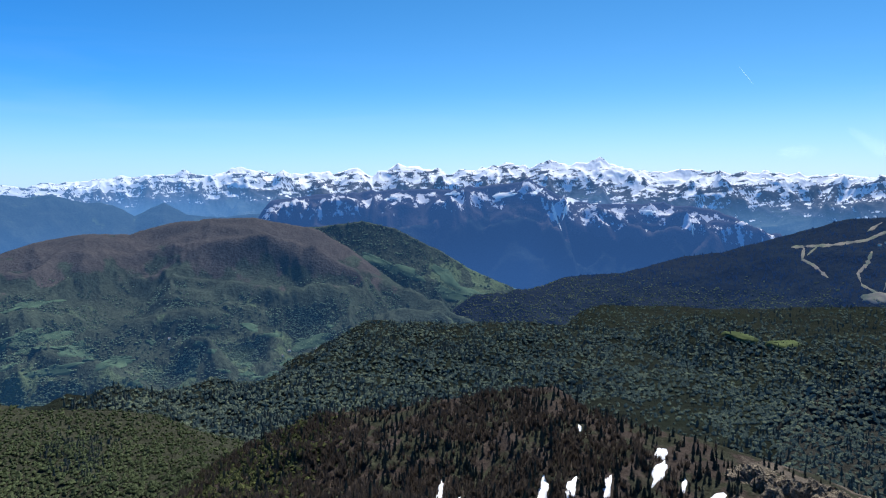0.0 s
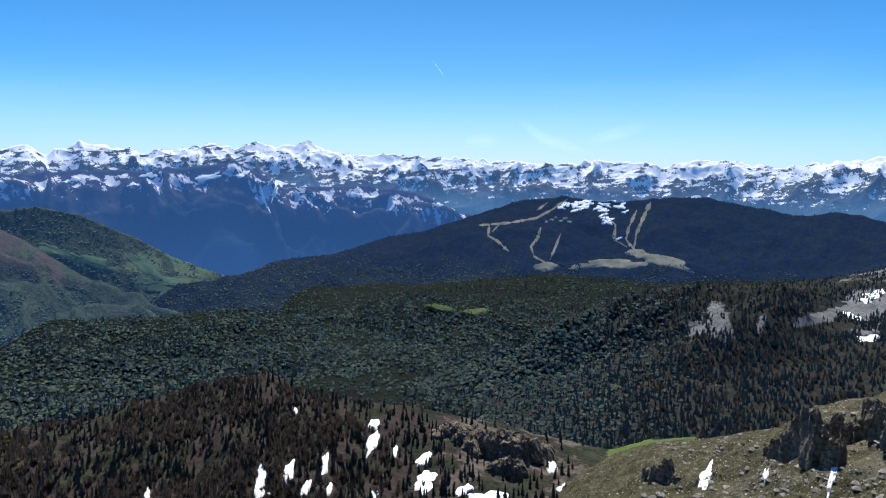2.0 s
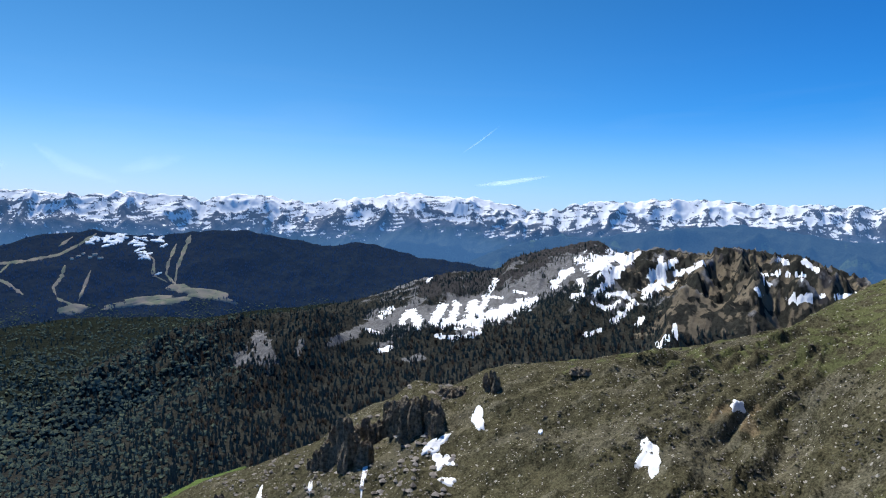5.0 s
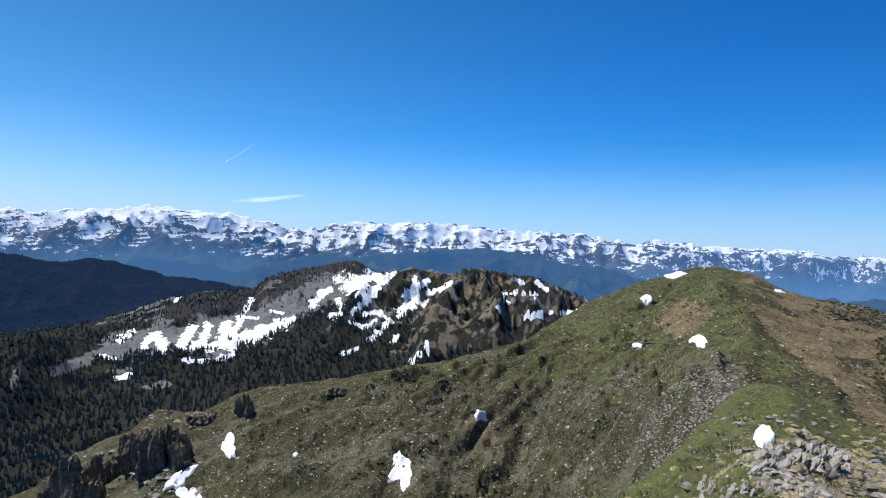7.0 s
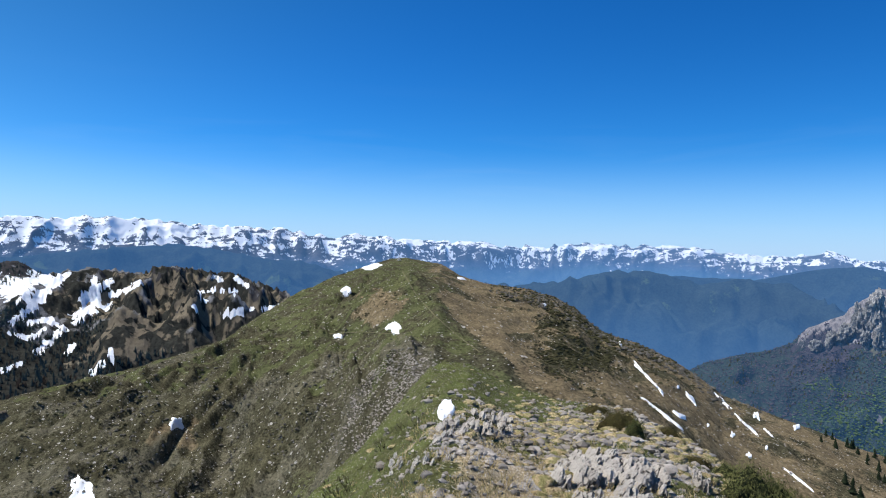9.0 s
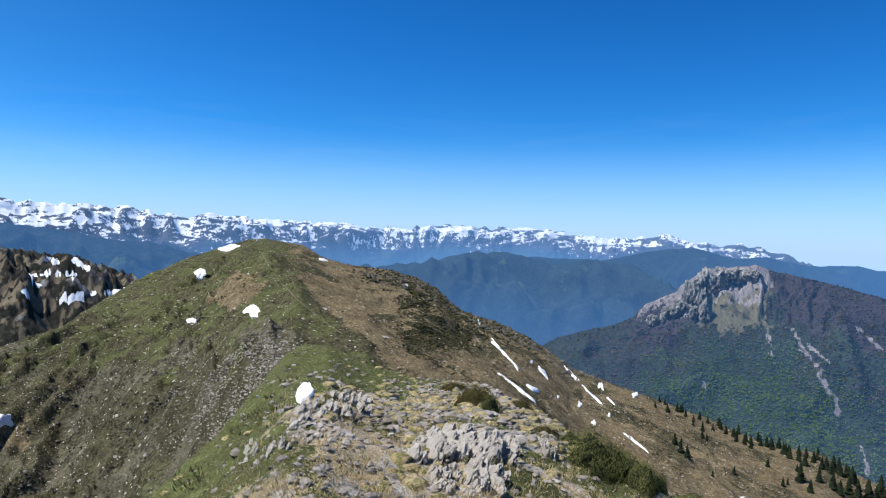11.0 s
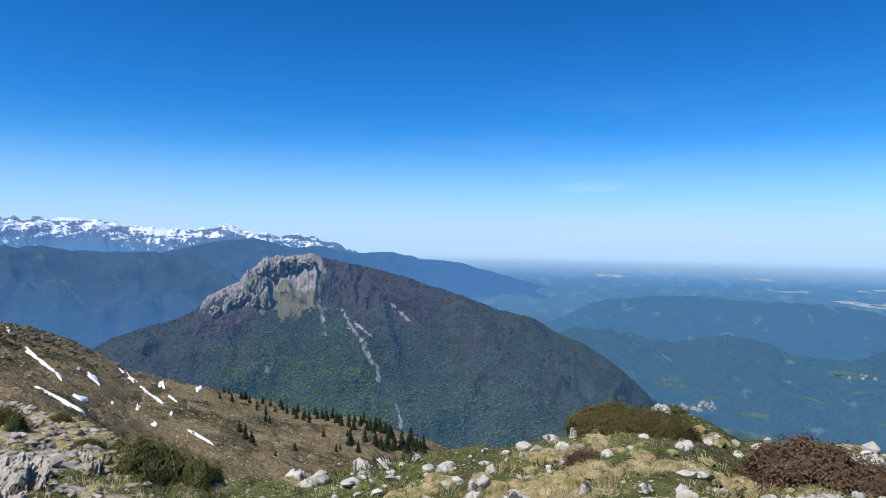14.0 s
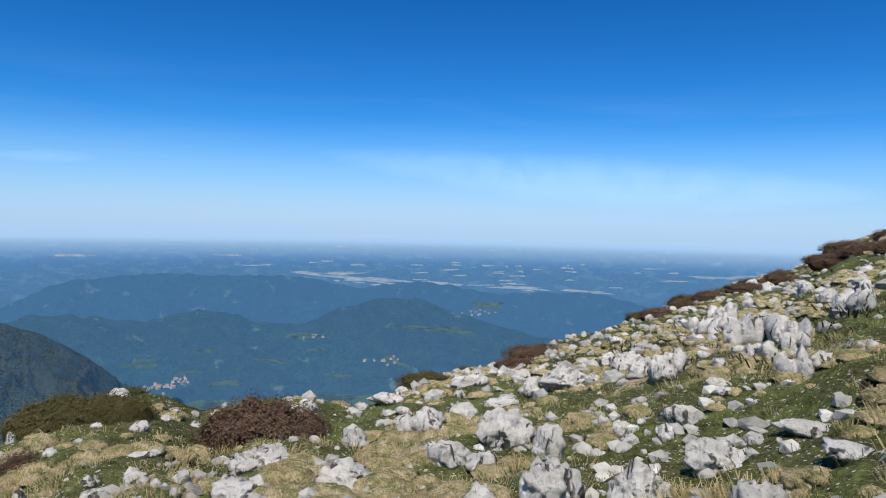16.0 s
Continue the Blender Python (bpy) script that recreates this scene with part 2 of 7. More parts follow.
class Land:
    """A sheet of land in turn and distance from the standpoint, lofted through profile lines. lines: (distance, elevation), each a number
    or a curve over the turn; rows: steps from each line to the next; relief(x, y, az, part) is added to the height, in metres."""

    def __init__(self, az0, az1, columns, lines, rows, relief, log=False, ends=(0, 0), dense=None, skyline=None):
        self.az = np.linspace(az0, az1, columns)
        if dense:   # most columns between these two turns, few outside
            few = 40
            self.az = np.concatenate([np.linspace(az0, dense[0], few, endpoint=False), np.linspace(dense[0], dense[1], columns - 2 * few), np.linspace(dense[1], az1, few + 1)[1:]])
        d, z = [], []
        for dist, el in lines:
            dk = along(dist, self.az) if isinstance(dist, (tuple, list)) else np.full(columns, float(dist))
            ek = along(el, self.az) if isinstance(el, (tuple, list)) else np.full(columns, float(el))
            d.append(dk)
            z.append(EYE + dk * np.tan(np.radians(ek)))
        D, Z, S = [], [], []
        for k, count in enumerate(rows):
            for i in range(count + (k == len(rows) - 1)):
                f = i / count
                D.append(d[k] * (d[k + 1] / d[k]) ** f if log else d[k] + (d[k + 1] - d[k]) * f)
                g = (D[-1] - d[k]) / np.where(np.abs(d[k + 1] - d[k]) < 1e-6, 1, d[k + 1] - d[k])
                Z.append(z[k] + (z[k + 1] - z[k]) * g)
                S.append(np.full(columns, k + f))
        self.D, self.Z, self.S = np.array(D), np.array(Z), np.array(S)
        self.A = np.broadcast_to(self.az, self.D.shape)
        self.X, self.Y = -np.sin(np.radians(self.A)) * self.D, np.cos(np.radians(self.A)) * self.D
        self.Z = self.Z + relief(self.X, self.Y, self.A, self.S)
        if skyline:   # (curve, number of its line, columns to smooth over, height of small peaks): the land rises or sinks to this line against the sky
            curve, line, wide, jag = skyline
            top = np.degrees(np.arctan2(self.Z - EYE, self.D)).max(axis=0)
            a = self.az
            peaks = 1.5 * (0.22 - np.abs(gnoise(a * 0.75, a * 0 + 7.3, 5))) + 0.8 * (0.22 - np.abs(gnoise(a * 1.8, a * 0 + 2.1, 6))) + 0.3 * gnoise(a * 4.7, a * 0 + 4.4, 8)
            lack = soften(soften(along(curve, a) + jag * peaks - top, wide, (0,)), wide, (0,))
            self.Z = self.Z + self.D * np.tan(np.radians(lack)) * step(line - 1, line - 0.25, self.S)
        for turn, width in ((az0, ends[0]), (az1, ends[1])):   # sinks out of sight towards its ends
            if width:
                self.Z = self.Z - 0.16 * self.D * (1 - step(0, width, np.abs(self.A - turn)))
        self.E = np.degrees(np.arctan2(self.Z - EYE, self.D))
        gz = np.gradient(self.Z, axis=0) / np.maximum(np.abs(np.gradient(self.D, axis=0)), 0.01)
        gx = np.gradient(self.Z, axis=1) / np.maximum(np.hypot(np.gradient(self.X, axis=1), np.gradient(self.Y, axis=1)), 0.01)
        self.steep = np.hypot(gz, gx)

    def mesh(self, name, material, covers):
        nv, nu = self.D.shape
        i = np.arange(nv * nu).reshape(nv, nu)
        quads = np.stack([i[:-1, :-1], i[:-1, 1:], i[1:, 1:], i[1:, :-1]], -1).reshape(-1, 4)
        if self.az[0] > self.az[-1] and self.D[0, 0] < self.D[-1, 0]:
            quads = quads[:, ::-1]
        me = flat_mesh(name, np.stack([self.X, self.Y, self.Z], -1).reshape(-1, 3), quads)
        for key, value in {"air": 1.0, **covers}.items():
            me.attributes.new(key, "FLOAT", "POINT").data.foreach_set("value", np.broadcast_to(value, self.D.shape).astype(np.float32).ravel())
        me.materials.append(material)
        self.ob = new(name, me)
        return self.ob

    def place(self, u, v):
        """The points at fractions u, v of columns and rows."""
        nv, nu = self.D.shape
        a, b = np.clip(u, 0, 0.9999) * (nu - 1), np.clip(v, 0, 0.9999) * (nv - 1)
        i, j = a.astype(int), b.astype(int)
        fa, fb = a - i, b - j
        return [g[j, i] * (1 - fa) * (1 - fb) + g[j, i + 1] * fa * (1 - fb) + g[j + 1, i] * (1 - fa) * fb + g[j + 1, i + 1] * fa * fb
                for g in (self.X, self.Y, self.Z)]

    def hit(self, az, el):
        """The nearest point of the sheet seen from the standpoint at this turn and elevation."""
        u = float(np.interp(-az, -self.az, np.arange(len(self.az))))
        i = min(int(u), len(self.az) - 2)
        f = u - i
        e = self.E[:, i] * (1 - f) + self.E[:, i + 1] * f
        over = np.nonzero(e >= el)[0]
        j = int(over[0]) if len(over) else int(np.argmax(e))
        g = 0.0 if j == 0 else float(np.clip((el - e[j - 1]) / max(e[j] - e[j - 1], 1e-6), 0, 1))
        d = (self.D[max(j - 1, 0), i] * (1 - g) + self.D[j, i] * g)
        z = EYE + d * math.tan(radians(el if len(over) else float(e[j])))
        return Vector((-math.sin(radians(az)) * d, math.cos(radians(az)) * d, z))


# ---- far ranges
# tints of the glow that stands for haze in far materials
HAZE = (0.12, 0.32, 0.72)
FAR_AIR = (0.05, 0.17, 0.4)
# the range's rock colours are tinted blue for haze, besides the glow
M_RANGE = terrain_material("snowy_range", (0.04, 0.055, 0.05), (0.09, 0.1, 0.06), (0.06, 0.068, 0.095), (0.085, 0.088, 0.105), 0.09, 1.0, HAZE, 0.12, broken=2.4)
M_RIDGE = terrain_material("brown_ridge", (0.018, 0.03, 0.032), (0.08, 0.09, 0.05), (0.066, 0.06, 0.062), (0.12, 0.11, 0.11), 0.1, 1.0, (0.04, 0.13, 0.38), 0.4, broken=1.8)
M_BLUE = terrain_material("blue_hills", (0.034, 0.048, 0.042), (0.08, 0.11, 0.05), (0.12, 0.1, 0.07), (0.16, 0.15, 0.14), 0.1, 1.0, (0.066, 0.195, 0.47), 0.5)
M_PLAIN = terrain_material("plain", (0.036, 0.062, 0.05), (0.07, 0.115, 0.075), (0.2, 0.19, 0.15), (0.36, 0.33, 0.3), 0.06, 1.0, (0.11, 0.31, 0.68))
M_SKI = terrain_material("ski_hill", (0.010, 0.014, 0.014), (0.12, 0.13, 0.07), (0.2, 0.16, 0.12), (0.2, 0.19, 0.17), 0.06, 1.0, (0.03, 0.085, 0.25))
# M_HILL and M_PEAK hold haze as a weak glow of FAR_AIR
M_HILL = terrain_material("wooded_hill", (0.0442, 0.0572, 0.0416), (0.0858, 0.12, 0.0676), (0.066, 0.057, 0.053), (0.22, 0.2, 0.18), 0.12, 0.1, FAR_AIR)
# floor colour near black: the shade between the trees is painted in
M_SHADY_FLOOR = terrain_material("forest_floor", (0.0126, 0.0168, 0.0126), (0.14, 0.196, 0.084), (0.098, 0.077, 0.063), (0.2, 0.19, 0.18), 0.1)
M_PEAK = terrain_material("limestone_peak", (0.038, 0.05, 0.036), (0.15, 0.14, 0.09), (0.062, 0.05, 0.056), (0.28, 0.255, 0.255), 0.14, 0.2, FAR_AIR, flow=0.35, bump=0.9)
M_CIRQUE = terrain_material("cirque", (0.03, 0.031, 0.027), (0.15, 0.128, 0.094), (0.045, 0.044, 0.046), (0.165, 0.168, 0.175), 0.2, flow=0.5, broken=0.9)
M_SPUR = terrain_material("spur", (0.035, 0.038, 0.026), (0.09, 0.13, 0.04), (0.05, 0.04, 0.035), (0.115, 0.098, 0.08), 0.4)
M_GRASSY = terrain_material("grassy_hill", (0.075, 0.07, 0.042), (0.092, 0.1, 0.044), (0.172, 0.136, 0.082), (0.118, 0.11, 0.076), 1.9, bump=1.0, specks=0.06, harsh=0.3)
M_GROUND = terrain_material("ground", (0.074, 0.078, 0.031), (0.092, 0.108, 0.036), (0.325, 0.265, 0.175), (0.35, 0.325, 0.295), 26.0, bump=0.6, specks=0.13, harsh=0.32)

# profile lines of the land as seen from the standpoint: (turn, elevation) in degrees
RANGE_CREST = ((33.1, 0.31), (31, 0.51), (28.5, 0.55), (26.6, 1.01), (25.3, 1.29), (23.5, 1.29), (20.6, 1.74), (18.3, 1.53), (16.8, 2.14), (15.5, 1.81), (13.3, 1.81),
    (10.5, 1.76), (7.2, 2.28), (5.9, 1.65), (3.8, 2.61), (1.6, 2.26), (-0.7, 2.06), (-3.1, 2.31), (-5.8, 2.94), (-7.1, 2.43), (-8.6, 2.91), (-10.6, 2.63), (-12.9, 3.19),
    (-14.6, 2.36), (-16.9, 2.09), (-19.4, 2.22), (-21.5, 2), (-23.9, 2.08), (-27, 1.98), (-30, 1.75), (-30.7, 1.78), (-33.3, 1.66), (-36.1, 1.85), (-39.8, 1.71), (-42.6,
    1.52), (-45.7, 2.09), (-47.4, 1.76), (-50.7, 1.48), (-54, 1.85), (-58.4, 2.38), (-63.5, 2.26), (-65.7, 1.77), (-69.9, 1.07))
RANGE_CREST_WEST = ((-68.2, 1.24), (-69.9, 1.07), (-72.2, 1.68), (-75.2, 1.86), (-77.4, 1.9), (-78.5, 2.14), (-82.4, 2.01), (-86.2, 1.78), (-89, 1.7), (-93.2, 1.62),
    (-95.9, 1.35), (-96.9, 0.92), (-99, 1.32), (-100.5, 1.37), (-102.9, 1.01), (-106.1, 0.91), (-108.8, 0.92), (-110.7, 0.79), (-114.8, 0.55), (-118.6, 1.01), (-121.3,
    0.82), (-123.9, 0.83), (-126.1, 0.95), (-129.4, 0.39), (-131.8, 0.1), (-133.7, 0.27), (-136.1, 0.65), (-137.4, 0.14), (-139.7, -0), (-141.9, 0.07), (-143.8, -0.48),
    (-146.1, -0.65), (-149.7, -1.08), (-153.6, -1.62), (-157.7, -2.2))
BROWN_RIDGE = ((16.8, -1.85), (14.2, -0.46), (10.5, 0.04), (6.8, 0.32), (3, 0.6), (-0.3, 0.63), (-3.6, 0.9), (-7.2, 1.5), (-9.5, 0.25), (-12, -0.42), (-14.7, -0.48),
    (-17.8, -0.34), (-21.8, -0.82), (-24.1, -1.78), (-25.7, -2.47), (-29.1, -3.52))
LEFT_BLUE = ((33.1, -0.21), (31.7, -0.39), (30, -0.21), (27.8, -0.78), (25.9, -0.86), (24.4, -1.76), (22.3, -0.66), (20.7, -1.63), (17.7, -1.85), (15.1, -1.53), (12.4,
    -1.19), (8.7, -1.21), (6.8, -1.67), (3, -2.49), (-0.8, -3.41))
FIELD_HILL = ((14.2, -3), (10.6, -2.63), (6.8, -2.14), (4, -2.74), (0.1, -4.61), (-3.2, -6.48), (-6.8, -8.06), (-8.5, -9.18))
BROWN_HILL = ((33.2, -4.39), (31.1, -3.65), (27.9, -3.1), (24.8, -3.14), (21.9, -2.29), (18.6, -1.94), (15.5, -1.89), (13.3, -2.31), (10.6, -2.77), (7.8, -4.41), (4,
    -7.26), (-0.9, -9.6), (-5.7, -10.92), (-8.1, -11.77))
SKI_HILL = ((-3.3, -11.45), (-5.2, -9.75), (-7.1, -8.29), (-10.3, -6.64), (-14.9, -6.15), (-19.2, -4.83), (-23, -4.01), (-23.9, -3.69), (-26.8, -2.77), (-30.7, -1.46),
    (-34.3, -1), (-36.1, -1.32), (-38.9, -1.34), (-42.2, -1.01), (-45.5, -1.01), (-49.4, -1.75), (-52.3, -2.13), (-54.6, -1.81), (-56.9, -2.2), (-59.7, -2.93), (-63.8,
    -3.52), (-66.8, -4.04), (-70.2, -4.71))
FOREST_HILL = ((32, -27), (21, -19.57), (17.9, -17.75), (12.5, -15.01), (8.7, -11.92), (6.3, -10.56), (1.5, -10.81), (-4.3, -10.58), (-8.6, -10.59), (-13.2, -10.61), (-16.4,
    -10.88), (-18.6, -10.05), (-21.1, -9.29), (-23.6, -9.67), (-27.6, -10.37), (-31.3, -10.37), (-32.6, -10.73), (-38.2, -10.3))
SNOW_CIRQUE = ((-28.2, -14.16), (-32.7, -11.64), (-38.2, -9.6), (-41.9, -8.38), (-45.7, -7.82), (-50.1, -7.44), (-54.3, -6.55), (-57.1, -5.72), (-59.4, -4.81), (-62.5,
    -4.05), (-65.1, -4.04), (-66.6, -3.6), (-67.2, -2.9), (-70, -2.09), (-73.9, -1.25), (-74.9, -1.39), (-75.9, -2.21), (-79.2, -1.7), (-82.5, -2.04), (-84.4, -1.48),
    (-86.3, -1.64), (-89.7, -2.2), (-92.9, -3.21), (-94.3, -3.84), (-98, -4.76))
LOW_BLUE = ((-55.1, -2.97), (-57.9, -3), (-60.6, -3.07), (-63.3, -3.41), (-65.9, -2.28), (-68.4, -1.5), (-70.8, -0.83), (-73.9, -1.04), (-78.6, -0.38), (-82.4, 0.01),
    (-85.3, 0.22), (-88.2, -0.14), (-91.9, -0.83), (-94.7, -0.89), (-97.4, -1.68), (-100, -1.91), (-105.1, -2.51))
MID_WEST = ((-105.5, -2.98), (-109.3, -2.42), (-112.1, -2.59), (-115.9, -2.25), (-120, -1.29), (-123.5, -1.1), (-125.7, -1.58), (-127.4, -2.1), (-129.8, -1.57), (-133.8,
    -1.85), (-135.6, -2.82), (-137.4, -3.74), (-139.1, -4.41), (-142, -5.78))
FAR_WEST = ((-123, -1.39), (-131.5, -1.61), (-135.3, -0.63), (-138.6, -0.38), (-141.5, -1.07), (-143.8, -0.91), (-146.6, -1.49), (-149.7, -1.31), (-151.9, -1.87),
    (-155.3, -2.13), (-157.3, -2.65), (-160.8, -3.19), (-161.2, -4.04), (-166, -4.91), (-169.8, -5.53), (-174.5, -6.08))
ROCKY_PEAK = ((-124.9, -9.82), (-127.7, -8.24), (-129.6, -7.55), (-132.5, -6.84), (-133.9, -6.12), (-134.9, -4.93), (-137.2, -3.96), (-137.7, -3.24), (-139.4, -1.94),
    (-141, -1.78), (-142.9, -1.53), (-144.3, -1.98), (-145.7, -2.2), (-148.4, -2.85), (-150.6, -3.36), (-152.8, -4.11), (-156.1, -5.1), (-158.9, -6.05), (-161.6, -6.61),
    (-163.1, -7.57), (-166, -8.69), (-168.9, -10.48), (-170.9, -12.25), (-174, -15.2), (-177, -18.5), (-180, -21))
SPUR = ((26, -25.2), (22.5, -23.2), (18.8, -21.2), (14.8, -19.4), (10.6, -18.1), (3.9, -17.74), (-1, -17.05), (-5.8, -16.01), (-9.6, -15.74), (-12.1, -16.91), (-17, -18.33), (-20.9, -18.74), (-24.4,
    -19.32), (-29.3, -19.73), (-32.2, -20.61), (-36.4, -21.05), (-38.7, -21.2), (-41.8, -20.14), (-45.5, -19.55), (-46.2, -22.35), (-51.1, -23.84))
LEFT_SPUR = ((35.6, -14.54), (33.6, -15.04), (31.5, -15.75), (28.2, -16.01), (23.5, -17), (18, -19.24), (13.4, -20.68), (8.7, -23.08))
HILL_CREST = ((-33.8, -25.02), (-36.6, -23.12), (-39.4, -21.3), (-42.3, -20.24), (-45.2, -19.78), (-48, -19.04), (-51.4, -17.78), (-53.7, -15.86), (-57.5, -14.7), (-59.5,
    -13.28), (-61.1, -13.5), (-62.9, -13.56), (-65.5, -12.19), (-67.2, -11.8), (-70.5, -11.55), (-74.4, -10.81), (-79, -9.96), (-82.8, -9.12), (-86.1, -8.12), (-88.9,
    -7.41), (-92.1, -5.13), (-94.8, -3.58), (-97.4, -2.28), (-100, -1.37), (-102.1, -0.68), (-103.4, -0.57), (-105, -0.85), (-106.4, -0.96), (-108.3, -1.97), (-110.7,
    -2.62), (-113.5, -3.02), (-116.1, -3.65), (-117.8, -4.53), (-119.6, -6.07), (-122.8, -7.04), (-125.4, -8.21), (-128, -9.76), (-129.1, -10.58), (-132.5, -11.52),
    (-135.9, -12.41), (-139.2, -13.49), (-143.5, -14.68), (-147.6, -15.1), (-149.9, -16.01), (-152.5, -16.83), (-155.5, -17.74))
EDGE = ((-96.4, -18.84), (-100.1, -15.92), (-102.8, -12.81), (-105.6, -9.57), (-107, -9.08), (-108.9, -9.12), (-112.3, -10.76), (-116.1, -11.72), (-118.8, -11.87), (-122,
    -12.09), (-125.1, -13.46), (-127.6, -14.54), (-132.1, -17.39), (-136.9, -18.87), (-140.2, -18.55), (-144, -18.79), (-152.9, -17.41), (-161, -16.4), (-163.6, -15.61),
    (-165.2, -14.93), (-166.6, -13.99), (-169.5, -13.21), (-172.3, -13.09), (-174.6, -13.41), (-177.4, -14.91), (-180.1, -14.86), (-182.8, -14.53), (-185.3, -14.34),
    (-188.2, -14.75), (-190, -15.15), (-192.8, -13.88), (-195.7, -12.83), (-199, -12.15), (-201.9, -11.35), (-203.8, -10.57), (-206.1, -9.53), (-207.9, -8.84), (-209.8,
    -8.37), (-212.4, -7.21), (-215, -6.05), (-217.1, -5.26), (-219.6, -4.01), (-221.5, -3.47), (-223.8, -2.7), (-225.3, -1.79), (-227, -0.68), (-229.1, 0.11), (-229.7,
    0.41))
FOOTHILL_A = ((-146, -11.5), (-154, -9), (-163.1, -6.86), (-166, -5.39), (-167.9, -4.87), (-174.4, -4.35), (-177.2, -4.58), (-179.7, -4.53), (-183.3, -4.62), (-186, -4.79), (-189.8, -5.6), (-194.5,
    -4.86), (-197.4, -5.18), (-200.8, -5.85), (-204.6, -5.58), (-209.2, -5.39), (-213.7, -6.36))
FOOTHILL_B = ((-146, -13), (-153, -11), (-160.3, -8.78), (-165, -7.3), (-168.4, -7.46), (-172.7, -8.02), (-176.8, -7.37), (-180, -7.67), (-181.1, -8.29), (-185.2, -8.56), (-188, -7.31), (-190.8,
    -6.44), (-194.6, -6.38), (-197.5, -7.36), (-200.9, -8.35), (-205.2, -9.35))


def massif(x, y, az, part, tall, seed, wide=420.0, keep=0.35, crest=1):
    """Ribs and gullies; least along the crest line, whose own profile is known."""
    fade = keep + (1 - keep) * step(0.0, 0.5, np.abs(part - crest))
    return tall * fade * (ridged(x / wide, y / wide, 6, seed) - 0.15) + tall * 0.16 * fbm(x / 60, y / 60, 4, seed + 9)


def blobs(land, rows, rough):
    """Soft-edged patches on the land: turn, elevation, width, height, tilt; all in degrees."""
    out = np.zeros_like(land.A)
    for a, e, wide, tall, tilt in rows:
        c, s = math.cos(radians(tilt)), math.sin(radians(tilt))
        du, dv = -(land.A - a), land.E - e
        out = np.maximum(out, step(0.75, 0.2, np.hypot((du * c + dv * s) / wide, (dv * c - du * s) / tall) + rough))
    return out


def range_relief(x, y, az, part, seed):
    """Peaks, spurs and corries, one behind another."""
    bend = fbm(x / 500, y / 500, 3, seed + 60)
    d = np.hypot(x, y)
    body = crests(az * 0.13 + 0.5 * bend, d / 520, 4, seed + 20, 0.4)
    spurs = crests(az * 0.3 + 0.6 * bend, d / 330 + seed, 4, seed + 40, 0.42)
    return (66 * (body - 0.5) + 48 * (spurs - 0.45)) * step(0.7, 1.3, part) * (0.5 + 0.5 * step(2.0, 1.7, part)) \
        + (9 * (0.35 - np.abs(gnoise(az * 0.9 + 3 * bend, d / 60, seed + 80))) + 6 * (0.35 - np.abs(gnoise(az * 2.1 + 3 * bend, d / 40, seed + 81))) + 3 * gnoise(az * 4.5, d / 25, seed + 82)) * step(1.0, 1.5, part)


